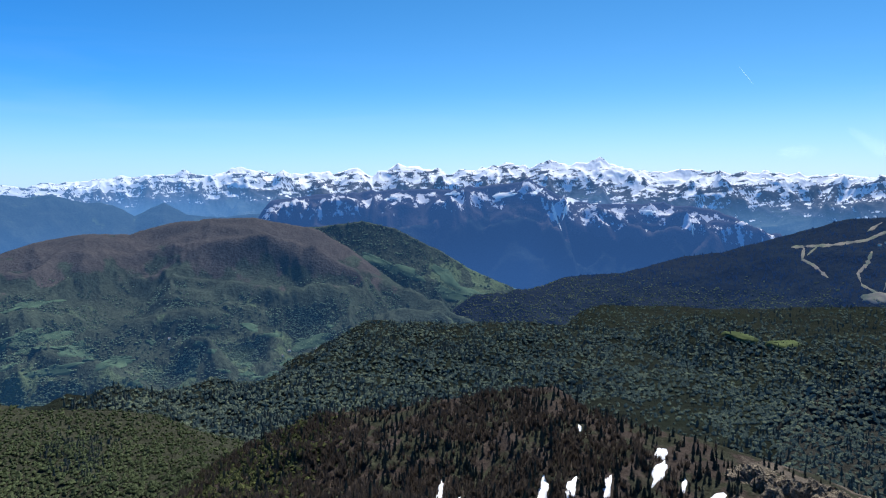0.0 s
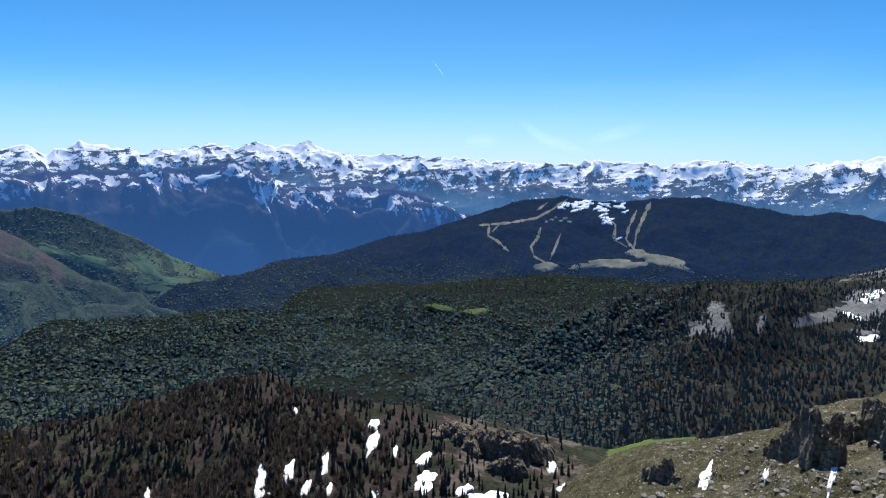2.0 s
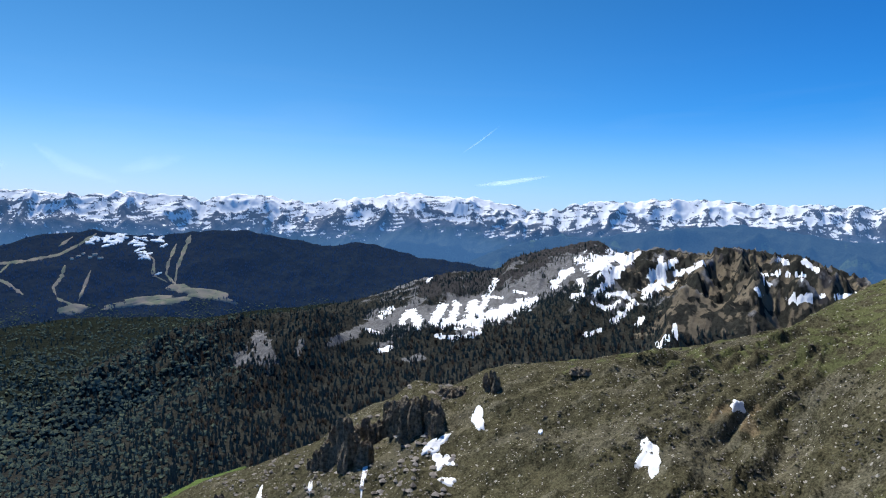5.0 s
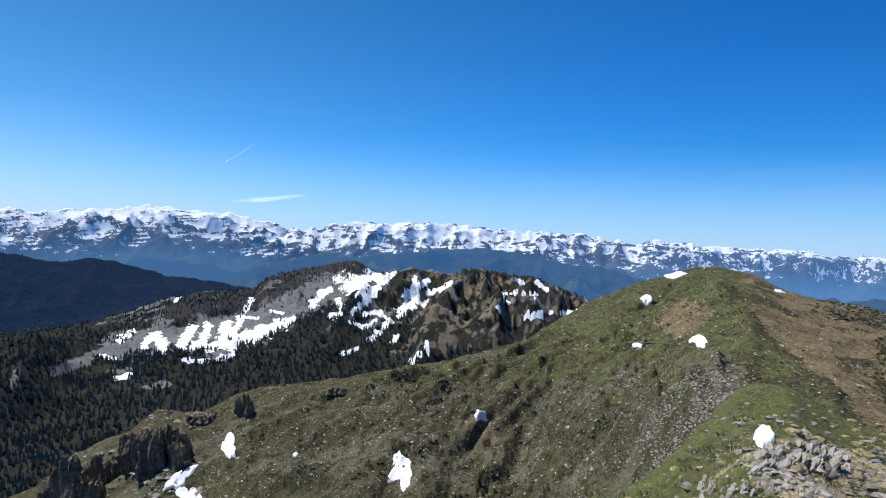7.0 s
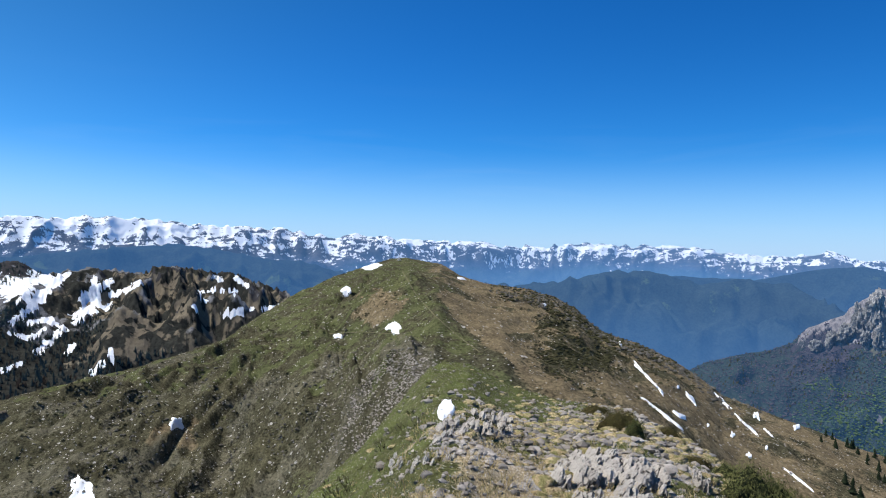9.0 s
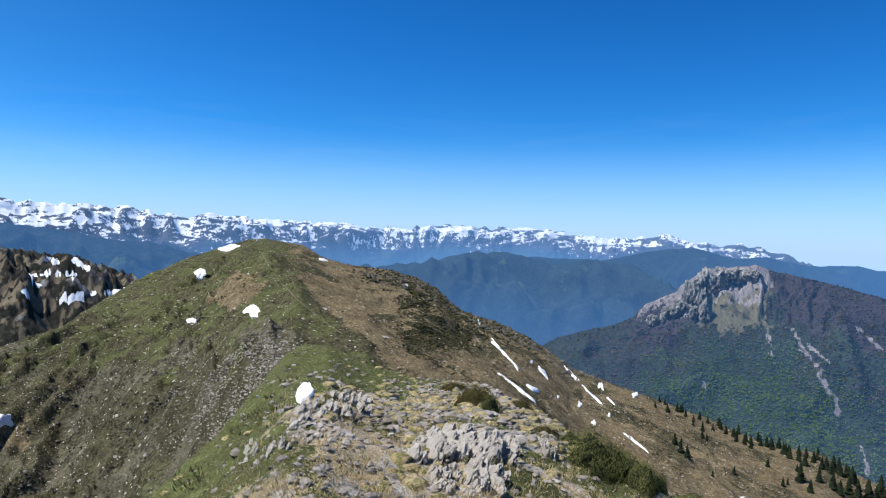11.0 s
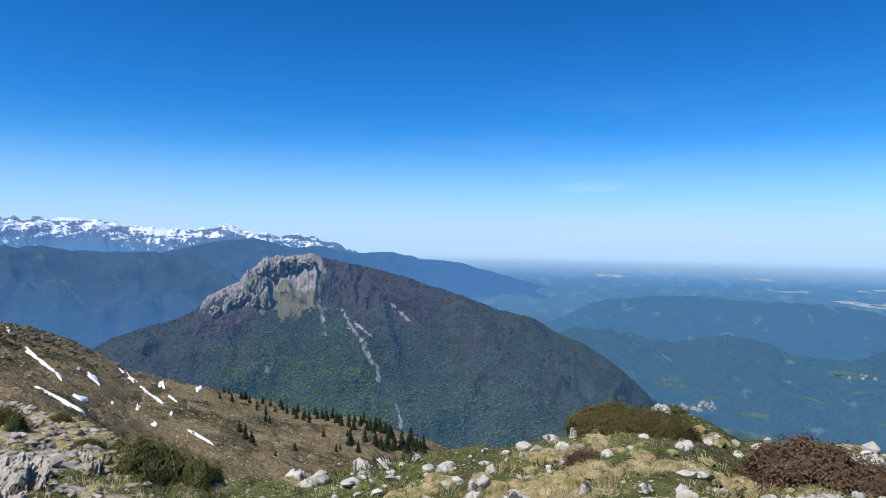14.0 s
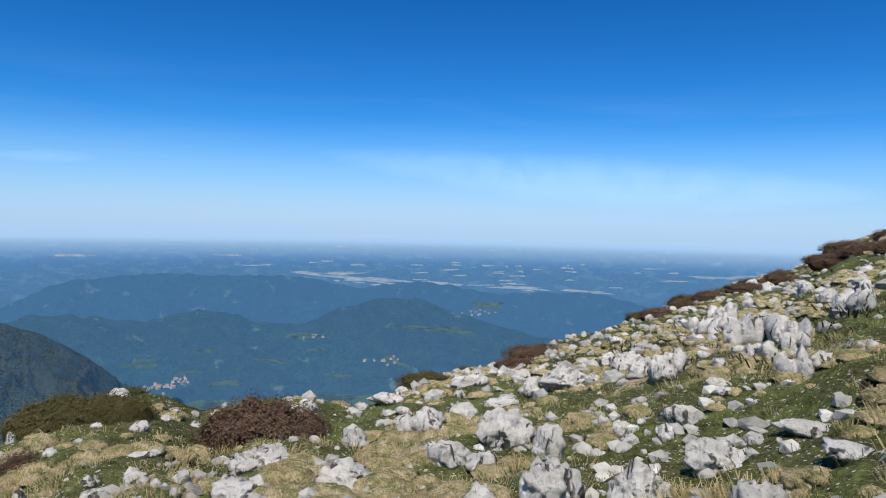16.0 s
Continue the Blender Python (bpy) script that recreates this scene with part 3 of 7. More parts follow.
WHITE = ((-60.5, 1.9, 12, 1.3, 0), (-12.6, 2.2, 6.5, 1.9, 0), (-45.5, 1.3, 7, 0.8, 0), (18.0, 1.1, 4, 1.0, 0), (7.0, 1.7, 4, 0.8, 0), (-82, 1.3, 9, 1.0, -3), (-20, 1.5, 5, 1.0, -10), (-118, 0.6, 7, 0.5, 0))
for az0, az1, crest, seed, label in ((40, -30, RANGE_CREST, 1, "distant jagged mountain range with a sharp snowy peak"), (-29.5, -70, RANGE_CREST, 1, "distant mountain range with a broad white snowfield"),
                                     (-69.5, -112, RANGE_CREST_WEST, 1, "distant mountain range, snow streaked with dark rock"), (-111.5, -160, RANGE_CREST_WEST, 1, "far low range of snowy peaks ending at the plain")):
    low = tuple((a, e - 4.6) for a, e in crest)
    land = Land(az0, az1, int(abs(az1 - az0) * 13), [(4180, -10), (4300, low), (4800, crest), (4930, -3)], [4, 76, 3],
                lambda x, y, az, p, s=seed: range_relief(x, y, az, p, s), ends=(0, 16 if az1 == -160 else 0), skyline=(crest, 2, 2, 0.55))
    size = np.interp(-land.A, [-40, -15, 12, 30, 60, 90, 118, 160], [0.6, 0.75, 1.0, 0.95, 0.95, 0.95, 0.6, 0.45])
    t = (land.E - along(crest, land.A)) / size
    n1 = fbm(land.X / 260, land.Y / 260, 3, seed)
    n2 = fbm(land.A * 0.5 + 0.9 * n1, land.E * 1.6 / size, 4, seed + 70)
    veins = sum((np.abs(gnoise((land.A * 0.85 + 1.2 * n1) * f / size ** 0.4, (land.E * 3.2 + 0.4 * land.A) * f / size, seed + 90 + k)) * 2.2 - 0.42) * g for k, (f, g) in enumerate(((1, 0.5), (2.1, 0.4), (4.3, 0.3))))
    n3 = fbm(land.A * 0.9 / size ** 0.3 + 1.2 * n1, land.E * 6.5 / size + 0.9 * land.A, 4, seed + 7, 0.7) * 0.7 + 0.75 * veins
    ridge_line = land.Z - soften(land.Z, 5)
    ridge_line = ridge_line / 4.5
    level = np.interp(t, [-4.2, -3.0, -1.9, -1.0, -0.2, 0.2], [-1.0, -0.5, -0.12, 0.16, 0.27, 0.27])
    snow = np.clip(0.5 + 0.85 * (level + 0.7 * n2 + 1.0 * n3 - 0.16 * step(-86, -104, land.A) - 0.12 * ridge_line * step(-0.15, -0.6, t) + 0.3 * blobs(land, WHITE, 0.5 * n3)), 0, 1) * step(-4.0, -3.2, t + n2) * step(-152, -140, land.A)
    # the haze glow grows down the slope and towards both ends
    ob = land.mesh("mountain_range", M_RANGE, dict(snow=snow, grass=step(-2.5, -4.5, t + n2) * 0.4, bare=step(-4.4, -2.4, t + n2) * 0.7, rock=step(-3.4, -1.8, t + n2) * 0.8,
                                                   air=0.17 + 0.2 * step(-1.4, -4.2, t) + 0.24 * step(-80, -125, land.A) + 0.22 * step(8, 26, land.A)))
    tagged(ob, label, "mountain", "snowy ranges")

FAR_END = tuple(p for p in FAR_WEST if not -161.5 < p[0] < -156) + ((-184, -8.5),)
# the last number of each row: how strongly it glows blue for haze
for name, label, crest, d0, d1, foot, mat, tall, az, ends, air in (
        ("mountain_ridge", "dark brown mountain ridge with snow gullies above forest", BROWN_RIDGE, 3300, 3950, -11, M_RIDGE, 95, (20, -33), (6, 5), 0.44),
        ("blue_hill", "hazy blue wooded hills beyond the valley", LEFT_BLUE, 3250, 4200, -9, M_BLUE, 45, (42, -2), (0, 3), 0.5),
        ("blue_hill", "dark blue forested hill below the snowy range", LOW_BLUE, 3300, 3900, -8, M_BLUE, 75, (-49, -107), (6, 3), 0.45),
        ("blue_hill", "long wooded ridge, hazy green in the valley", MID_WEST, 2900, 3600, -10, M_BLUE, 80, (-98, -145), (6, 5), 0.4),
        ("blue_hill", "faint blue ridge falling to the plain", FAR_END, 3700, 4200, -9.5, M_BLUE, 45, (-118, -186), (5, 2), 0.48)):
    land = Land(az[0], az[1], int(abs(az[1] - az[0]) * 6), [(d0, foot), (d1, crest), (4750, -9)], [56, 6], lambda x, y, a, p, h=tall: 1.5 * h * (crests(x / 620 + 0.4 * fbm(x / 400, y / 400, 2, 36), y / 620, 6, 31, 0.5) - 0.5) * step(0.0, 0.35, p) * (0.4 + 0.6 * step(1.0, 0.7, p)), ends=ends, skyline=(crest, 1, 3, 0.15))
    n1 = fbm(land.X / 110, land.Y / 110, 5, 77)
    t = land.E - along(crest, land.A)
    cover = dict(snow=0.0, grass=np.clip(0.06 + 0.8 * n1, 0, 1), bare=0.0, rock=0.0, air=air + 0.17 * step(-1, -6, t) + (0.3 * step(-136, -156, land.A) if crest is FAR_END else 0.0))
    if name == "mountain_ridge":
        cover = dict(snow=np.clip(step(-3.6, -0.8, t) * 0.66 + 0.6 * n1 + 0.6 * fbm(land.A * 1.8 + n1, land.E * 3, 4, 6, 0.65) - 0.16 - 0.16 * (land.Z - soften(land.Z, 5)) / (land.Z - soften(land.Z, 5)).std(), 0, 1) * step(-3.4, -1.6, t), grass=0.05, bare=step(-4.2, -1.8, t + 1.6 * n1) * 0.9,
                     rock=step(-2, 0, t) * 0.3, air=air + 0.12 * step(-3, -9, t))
    if name == "mountain_ridge":
        ridge_land = land
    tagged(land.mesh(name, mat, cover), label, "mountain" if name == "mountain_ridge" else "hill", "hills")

# ---- middle hills
field_hill = Land(17, -13, 220, [(2450, -11), (2750, FIELD_HILL), (2950, -12)], [50, 10], lambda x, y, a, p: massif(x, y, a, p, 28, 41, 260), ends=(2, 3))
n1 = fbm(field_hill.X / 60, field_hill.Y / 60, 3, 5)
tagged(field_hill.mesh("pasture_hill", M_HILL, dict(snow=0.0, grass=np.clip(step(4, -2, field_hill.A) * 0.6 + n1, 0, 1), bare=step(4, 9, field_hill.A) * 0.4, rock=0.0)),
       "green hillside with hedged pastures above the valley", "hill", "hills")

brown_hill = Land(44, -11, 520, [(1450, -18.5), (1750, -13), (2400, BROWN_HILL), (2700, -9)], [30, 50, 6], lambda x, y, a, p: 75 * (crests(x / 520 + 0.35 * fbm(x / 300, y / 300, 2, 59), y / 520, 6, 52, 0.48) - 0.5) * step(0.0, 0.6, p) * (0.3 + 0.7 * step(2.0, 1.5, p)), ends=(0, 3), skyline=(BROWN_HILL, 2, 4, 0.1))
t = brown_hill.E
n1 = fbm(brown_hill.X / 90, brown_hill.Y / 90, 4, 6)
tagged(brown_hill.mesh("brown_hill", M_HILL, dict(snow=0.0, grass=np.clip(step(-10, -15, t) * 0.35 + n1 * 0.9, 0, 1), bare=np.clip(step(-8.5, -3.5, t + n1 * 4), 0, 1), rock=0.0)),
       "broad rounded hill, bare brown top above green woods", "hill", "hills")

ski_hill = Land(4, -74, 580, [(1900, -12.5), (2250, -8.5), (2800, SKI_HILL), (3100, -8)], [14, 52, 6], lambda x, y, a, p: massif(x, y, a, p, 40, 63, 330, 0.25, 2), ends=(7, 3))
# air: blue glow on the hill in place of haze
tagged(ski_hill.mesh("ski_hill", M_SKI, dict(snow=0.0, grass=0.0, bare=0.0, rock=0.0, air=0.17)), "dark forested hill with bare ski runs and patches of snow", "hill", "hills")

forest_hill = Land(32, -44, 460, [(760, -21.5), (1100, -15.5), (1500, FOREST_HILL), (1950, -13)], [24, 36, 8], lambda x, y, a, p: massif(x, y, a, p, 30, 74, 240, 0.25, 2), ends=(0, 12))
tagged(forest_hill.mesh("forest_hill", M_SHADY_FLOOR, dict(snow=0.0, grass=0.0, bare=0.0, rock=0.0)), "low rounded hill thick with green forest", "hill", "hills")

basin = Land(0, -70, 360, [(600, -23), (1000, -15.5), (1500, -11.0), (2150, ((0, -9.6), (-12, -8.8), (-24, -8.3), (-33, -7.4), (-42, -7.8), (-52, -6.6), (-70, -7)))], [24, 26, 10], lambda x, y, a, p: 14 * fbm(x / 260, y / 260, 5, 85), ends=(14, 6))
tagged(basin.mesh("forest_floor", M_SHADY_FLOOR, dict(snow=0.0, grass=0.0, bare=0.0, rock=0.0)), "wooded basin below the ski hill", "ground", kind="structure")

def seams(land, rows, rough):
    """Bands along points (turn, elevation) on the land, with soft uneven edges; widths in degrees."""
    out = np.zeros_like(land.A)
    for points, wide in rows:
        for (a0, e0), (b0, f0) in zip(points, points[1:]):
            f = np.clip(((land.A - a0) * (b0 - a0) + (land.E - e0) * (f0 - e0)) / ((b0 - a0) ** 2 + (f0 - e0) ** 2), 0, 1)
            out = np.maximum(out, step(wide * 0.8, wide * 0.15, np.hypot(land.A - a0 - f * (b0 - a0), land.E - e0 - f * (f0 - e0)) + rough * wide))
    return out


SNOW_LOW = (   # bands of snow along points (turn, elevation), and their width
    (((-56.47, -7.81), (-57.35, -7.27)), 0.37), (((-58.23, -8.28), (-58.58, -7.83)), 0.37), (((-59.03, -7.6), (-59.51, -8.52)), 0.65), (((-60.88, -8.29), (-61.64, -7.13)), 0.56),
    (((-61.81, -8.38), (-64.86, -8.41)), 0.56), (((-62.5, -8.06), (-62.8, -6.89)), 0.46), (((-63.91, -8.28), (-64.25, -6.88), (-64.84, -7.81)), 0.65), (((-64.85, -8.27), (-66.73, -7.55), (-68.61, -6.58)), 0.65),
    (((-65.31, -7.8), (-67.19, -7.07)), 0.56), (((-68.51, -6.67), (-69.46, -6.23)), 0.37), (((-65.18, -6.3), (-65.73, -5.45), (-66.09, -4.73)), 0.28), (((-65.27, -6.16), (-66.69, -6.19)), 0.19),
    (((-64.83, -7.34), (-65.28, -6.4)), 0.37), (((-61.14, -9.44), (-63.01, -9.67), (-64.87, -9.11)), 0.28), (((-56.4, -10.74), (-57.29, -10.44)), 0.28), (((-55.26, -9.06), (-56.15, -9.25)), 0.23))
SNOW_UPPER = (
    (((-70.95, -5.1), (-71.64, -3.99), (-72.35, -3.74)), 0.46), (((-72.9, -2.91), (-75.19, -2.7), (-76.36, -2.34)), 0.46), (((-73.86, -3.12), (-74.73, -3.34)), 1.11), (((-75.45, -2.08), (-76.23, -2.81), (-77.17, -2.5)), 0.46),
    (((-74.31, -5.48), (-75.24, -4.74), (-76.16, -3.67)), 0.46), (((-73.09, -4.57), (-73.35, -5.28)), 0.32), (((-75.69, -3.78), (-77.09, -2.79)), 0.37), (((-77.09, -2.79), (-77.73, -2.1)), 0.23),
    (((-78.57, -5.34), (-79.26, -4.61), (-79.48, -4.13)), 0.74), (((-78.77, -3.92), (-79.46, -3.42)), 0.46), (((-79.43, -2.48), (-79.22, -3.19), (-80.61, -2.67)), 0.28), (((-80.5, -3.81), (-81.79, -3.34), (-82.42, -2.89)), 0.32))
SNOW_SPOTS = (
    (((-80.2, -4.81), (-80.51, -4.32)), 0.23), (((-75.27, -5.69), (-76.68, -5.41)), 0.23), (((-75.71, -7.89), (-76.73, -7.05), (-77.19, -6.47)), 0.37), (((-77.8, -7.95), (-78.07, -7.47)), 0.37),
    (((-79.39, -9.5), (-80.54, -8.52), (-80.75, -7.82)), 0.32), (((-73.45, -9.04), (-74.87, -8.53)), 0.23), (((-72.41, -6.01), (-73.6, -5.65)), 0.32), (((-74.09, -6.29), (-75.3, -6.87), (-76.23, -6.13)), 0.23),
    (((-67.63, -5.56), (-68.59, -5.77)), 0.19), (((-60.34, -4.96), (-60.66, -4.58)), 0.19), (((-77.65, -6.17), (-76.69, -5.74)), 0.23), (((-67.19, -7.07), (-68.23, -6.91)), 0.19))
SNOW_EAST = (
    (((-86.57, -3.61), (-88.11, -3.31), (-89.64, -3.47)), 0.21), (((-87.86, -2.27), (-88.52, -2.47)), 0.19), (((-89.6, -2.34), (-90.48, -2.98)), 0.23), (((-88.82, -5.32), (-89.9, -5.04), (-90.96, -4.89)), 0.30),
    (((-86.94, -4.05), (-87.48, -4.35)), 0.21), (((-91.81, -4.93), (-93.26, -4.62)), 0.23), (((-86.37, -4.54), (-86.92, -5.06)), 0.19))
TALUS = (
    (((-67.63, -5.79), (-69.52, -4.9), (-71.87, -3.42), (-73.05, -3.14)), 1.43), (((-63.41, -6.98), (-67.64, -6.17), (-70.24, -5.26)), 1.01), (((-56.12, -8.26), (-61.1, -7.83), (-64.82, -7.11)), 1.10), (((-52.46, -9.88), (-54.81, -8.91), (-56.13, -8.49)), 0.38),
    (((-63.0, -9.21), (-64.87, -8.74)), 0.34))
SCREES = (
    (((-46.52, -9.59), (-46.62, -11.18)), 1.27), (((-44.65, -11.28), (-47.05, -11.17)), 1.01), (((-47.12, -10.14), (-47.08, -11.92)), 0.76), (((-49.9, -10.04), (-49.46, -10.99)), 0.51),
    (((-52.07, -10.27), (-54.42, -9.5)), 0.38), (((-58.48, -11.52), (-60.08, -11.31)), 0.46))
CLIFFS = (
    (((-60.13, -5.52), (-64.77, -4.9), (-68.32, -4.69), (-70.43, -3.45), (-74.68, -1.67)), 1.69), (((-67.09, -3.05), (-71.35, -1.9), (-74.67, -1.29)), 1.01))
CIRQUE_MID = ((-20, -19), (-30, -16.5), (-40, -13.5), (-52, -11.5), (-99, -9.5))


def cirque_relief(x, y, a, p):
    """Cliff, corrie and a pyramid of spurs."""
    top = along(SNOW_CIRQUE, a)
    e = -9.5 + (top + 9.5) * np.clip(p - 1, 0, 1)
    bend = fbm(x / 160, y / 160, 3, 98)
    out = 40 * (crests(x / 260 + 0.3 * bend, y / 260, 6, 96, 0.5) - 0.5) * step(0.6, 1.1, p) * (0.3 + 0.7 * step(2.0, 1.6, p)) * (1 - 0.75 * step(-50, -56, a) * step(-81, -75, a))
    for a0, e0, a1, e1, wide, tall in ((-84.6, -1.6, -80.2, -9.5, 1.1, 34), (-84.8, -1.6, -86.5, -8.5, 0.9, 26), (-88.5, -2.4, -89.5, -8, 0.8, 16), (-77.5, -2.5, -73.0, -7.5, 0.9, 16)):
        f = np.clip(((a - a0) * (a1 - a0) + (e - e0) * (e1 - e0)) / ((a1 - a0) ** 2 + (e1 - e0) ** 2), 0, 1)
        off = np.hypot(a - a0 - f * (a1 - a0), e - e0 - f * (e1 - e0)) + 0.9 * bend
        out = out + tall * np.exp(-np.abs(off / wide) ** 1.3) * step(2.0, 1.7, p) * (0.5 + 0.5 * step(1.0, 1.3, p))
    return out + (3 + 5 * step(-75, -81, a)) * (crests(a * 0.9 + bend, e * 0.6, 5, 97, 0.55) - 0.4) * step(-52, -60, a) * step(1.0, 1.4, p)


cirque = Land(-18, -101, 860, [(480, -23), (800, CIRQUE_MID), (1250, SNOW_CIRQUE), (1420, -9)], [24, 84, 6], cirque_relief, ends=(12, 3), skyline=(SNOW_CIRQUE, 2, 4, 0.1))
t = cirque.E - along(SNOW_CIRQUE, cirque.A)
n1, n2 = fbm(cirque.X / 40, cirque.Y / 40, 5, 7), fbm(cirque.X / 110, cirque.Y / 110, 3, 17)
cirque_wide = n2
open_ground = step(-52, -58, cirque.A) * step(-5.6, -3.6, t + 1.5 * n1)
fine = fbm(cirque.X / 14, cirque.Y / 14, 4, 37, 0.6)
cliff = np.clip(seams(cirque, CLIFFS, 0.5 * n1 + 0.3 * fine), 0, 1)
scree = seams(cirque, SCREES, 0.7 * fine)
talus = np.maximum(seams(cirque, TALUS, 0.3 * n1 + 0.4 * fine - 0.2), scree)
brown = step(-75, -80, cirque.A + 4 * n2)
rise = (cirque.Z - soften(cirque.Z, 4)) / (cirque.Z - soften(cirque.Z, 4)).std()
white = seams(cirque, SNOW_LOW + SNOW_UPPER + SNOW_SPOTS + SNOW_EAST, 0.8 * fine - 0.22)
tagged(cirque.mesh("snowy_ridge", M_CIRQUE, dict(snow=white,
                                                 grass=brown * step(-9, -5.5, t) * np.clip(0.5 + 1.3 * n1 + 1.0 * fine - 0.2 * rise, 0, 1), bare=np.clip(cliff + brown * (1.1 * n2 + 0.7 * n1 + 0.9 * fine + 0.2 * rise), 0, 1) * open_ground,
                                                 rock=np.clip(open_ground * (0.5 + 0.8 * n1) * (1 - cliff) * (1 - brown) + brown * open_ground * (n1 - 0.1 + 0.15 * rise) + talus, 0, 1))),
       "craggy ridge with melting snowfields and grey scree", "mountain", "hills")

PEAK_MID = ((-120, -14.5), (-130, -13), (-150, -12.5), (-165, -14), (-178, -16))
peak = Land(-119, -180, 660, [(1250, -21), (1650, PEAK_MID), (2150, ROCKY_PEAK), (2400, -13)], [18, 78, 6],
            lambda x, y, a, p: 42 * (crests(x / 330 + 0.3 * fbm(x / 200, y / 200, 2, 106), y / 330, 6, 107, 0.5) - 0.5) * step(0, 0.6, p) * (0.2 + 0.8 * step(2.0, 1.6, p)) + (24 * (ridged(x / 70, y / 70, 5, 108, 0.6) - 0.8) + 40 * (-0.75 + ridged(a * 0.75 + 0.4 * fbm(x / 60, y / 60, 2, 3), np.hypot(x, y) / 800, 4, 109, 0.6))) * step(-132, -136, a) * step(-149, -145, a) * step(1.5, 1.72, p) * step(2.0, 1.965, p) + 8 * (ridged(a * 0.3, np.hypot(x, y) / 700, 4, 110) - 0.4) * step(2.0, 1.6, p), ends=(5, 6), skyline=(ROCKY_PEAK, 2, 3, 0.2))
t = peak.E - along(ROCKY_PEAK, peak.A)
n1 = fbm(peak.X / 60, peak.Y / 60, 4, 8)
e1, a1 = peak.E + 1.3 * n1 + 0.8 * fbm(peak.X / 22, peak.Y / 22, 3, 18), peak.A + 1.1 * fbm(peak.X / 35, peak.Y / 35, 3, 19)
crag = np.clip(step(-136.4, -137.4, a1) * step(-140.1, -139.1, a1) * step(-6.1, -5.0, e1) + step(-138.9, -139.6, a1) * step(-144.8, -143.6, a1) * step(-4.5, -3.4, e1)
               + 0.6 * step(-133.5, -134.5, a1) * step(-137.5, -137, a1) * step(-1.3, -0.5, t + n1), 0, 1)
meadow = step(-138.2, -139.6, a1) * step(-145.0, -143.0, a1) * step(-7.3, -6.1, e1) * step(-3.2, -4.2, e1)


gully = seams(peak, ((((-145.46, -6.16), (-146.39, -7.75), (-147.31, -8.86), (-147.54, -9.76), (-148.46, -10.84), (-148.65, -11.94)), 0.36), (((-146.61, -7.28), (-147.98, -8.37)), 0.22), (((-150.18, -14.04), (-150.50, -15.10), (-150.95, -15.92)), 0.3),
                     (((-139.43, -10.96), (-139.77, -11.78)), 0.24), (((-149.74, -5.80), (-151.28, -7.10)), 0.22), (((-143.85, -6.67), (-144.33, -8.51)), 0.24)), 1.2 * fbm(peak.X / 14, peak.Y / 14, 3, 29))
tagged(peak.mesh("rocky_peak", M_PEAK, dict(snow=0.0, grass=meadow, bare=step(-6.5, -2.5, t + 3 * n1) * 0.6 * step(-127, -136, peak.A + 4 * n1) * step(-166, -150, peak.A + 5 * n1) * (1 - meadow), rock=np.clip(crag + 0.8 * gully, 0, 1))),
       "limestone peak with pale cliffs above a wooded flank", "mountain", "hills")

# ---- the plain beyond the mountains, and its foothills
plain = Land(60, -300, 480, [(700, -32), (1500, -20), (2500, -13.6), (3300, -8.7), (4000, -5), (4600, -2.3), (4950, -1.3)], [6, 16, 28, 28, 28, 24],
             lambda x, y, a, p: step(1500, 2600, np.hypot(x, y)) * (6 + 14 * step(2700, 3300, np.hypot(x, y))) * fbm(x / 320, y / 320, 4, 23) * step(4600, 3300, np.hypot(x, y)), dense=(-132, -226))
n1, n2 = fbm(plain.X / 110, plain.Y / 110, 4, 13), fbm(plain.A / 2.2, plain.E / 0.25, 4, 14)
# haze as glow, stronger towards the horizon, where pale whitens it
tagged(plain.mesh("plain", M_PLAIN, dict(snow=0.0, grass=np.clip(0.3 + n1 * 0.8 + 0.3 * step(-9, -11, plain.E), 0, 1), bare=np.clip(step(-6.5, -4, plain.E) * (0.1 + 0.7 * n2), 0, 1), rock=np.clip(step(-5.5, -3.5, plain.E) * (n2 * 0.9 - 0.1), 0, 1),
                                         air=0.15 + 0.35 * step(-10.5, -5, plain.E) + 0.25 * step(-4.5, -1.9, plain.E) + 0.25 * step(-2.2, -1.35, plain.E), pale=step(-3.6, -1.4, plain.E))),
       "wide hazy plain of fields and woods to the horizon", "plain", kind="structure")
# the foothills' haze is a blue glow in this material
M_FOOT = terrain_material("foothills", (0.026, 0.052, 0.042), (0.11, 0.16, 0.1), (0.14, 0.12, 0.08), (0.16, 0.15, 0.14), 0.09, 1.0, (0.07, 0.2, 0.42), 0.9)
foothills = []
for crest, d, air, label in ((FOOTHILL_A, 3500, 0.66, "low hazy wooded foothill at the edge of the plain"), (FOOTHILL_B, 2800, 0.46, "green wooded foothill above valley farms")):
    land = Land(-146, -222, 400, [(d - 500, -12.8 if d > 3000 else -15.4), (d, crest), (d + 350, tuple((a, e - 2.5) for a, e in crest))], [40, 8], lambda x, y, a, p: massif(x, y, a, p, 60, 118, 360, 0.12) + 22 * ridged((a + 3 * fbm(x / 300, y / 300, 2, 6)) * 0.15, np.hypot(x, y) / 500, 4, 119) * step(1.0, 0.75, p), ends=(0, 8))
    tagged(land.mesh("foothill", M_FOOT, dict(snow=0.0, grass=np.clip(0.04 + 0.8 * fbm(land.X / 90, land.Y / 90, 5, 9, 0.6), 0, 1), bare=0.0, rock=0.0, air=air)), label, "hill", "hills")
    foothills.append(land)

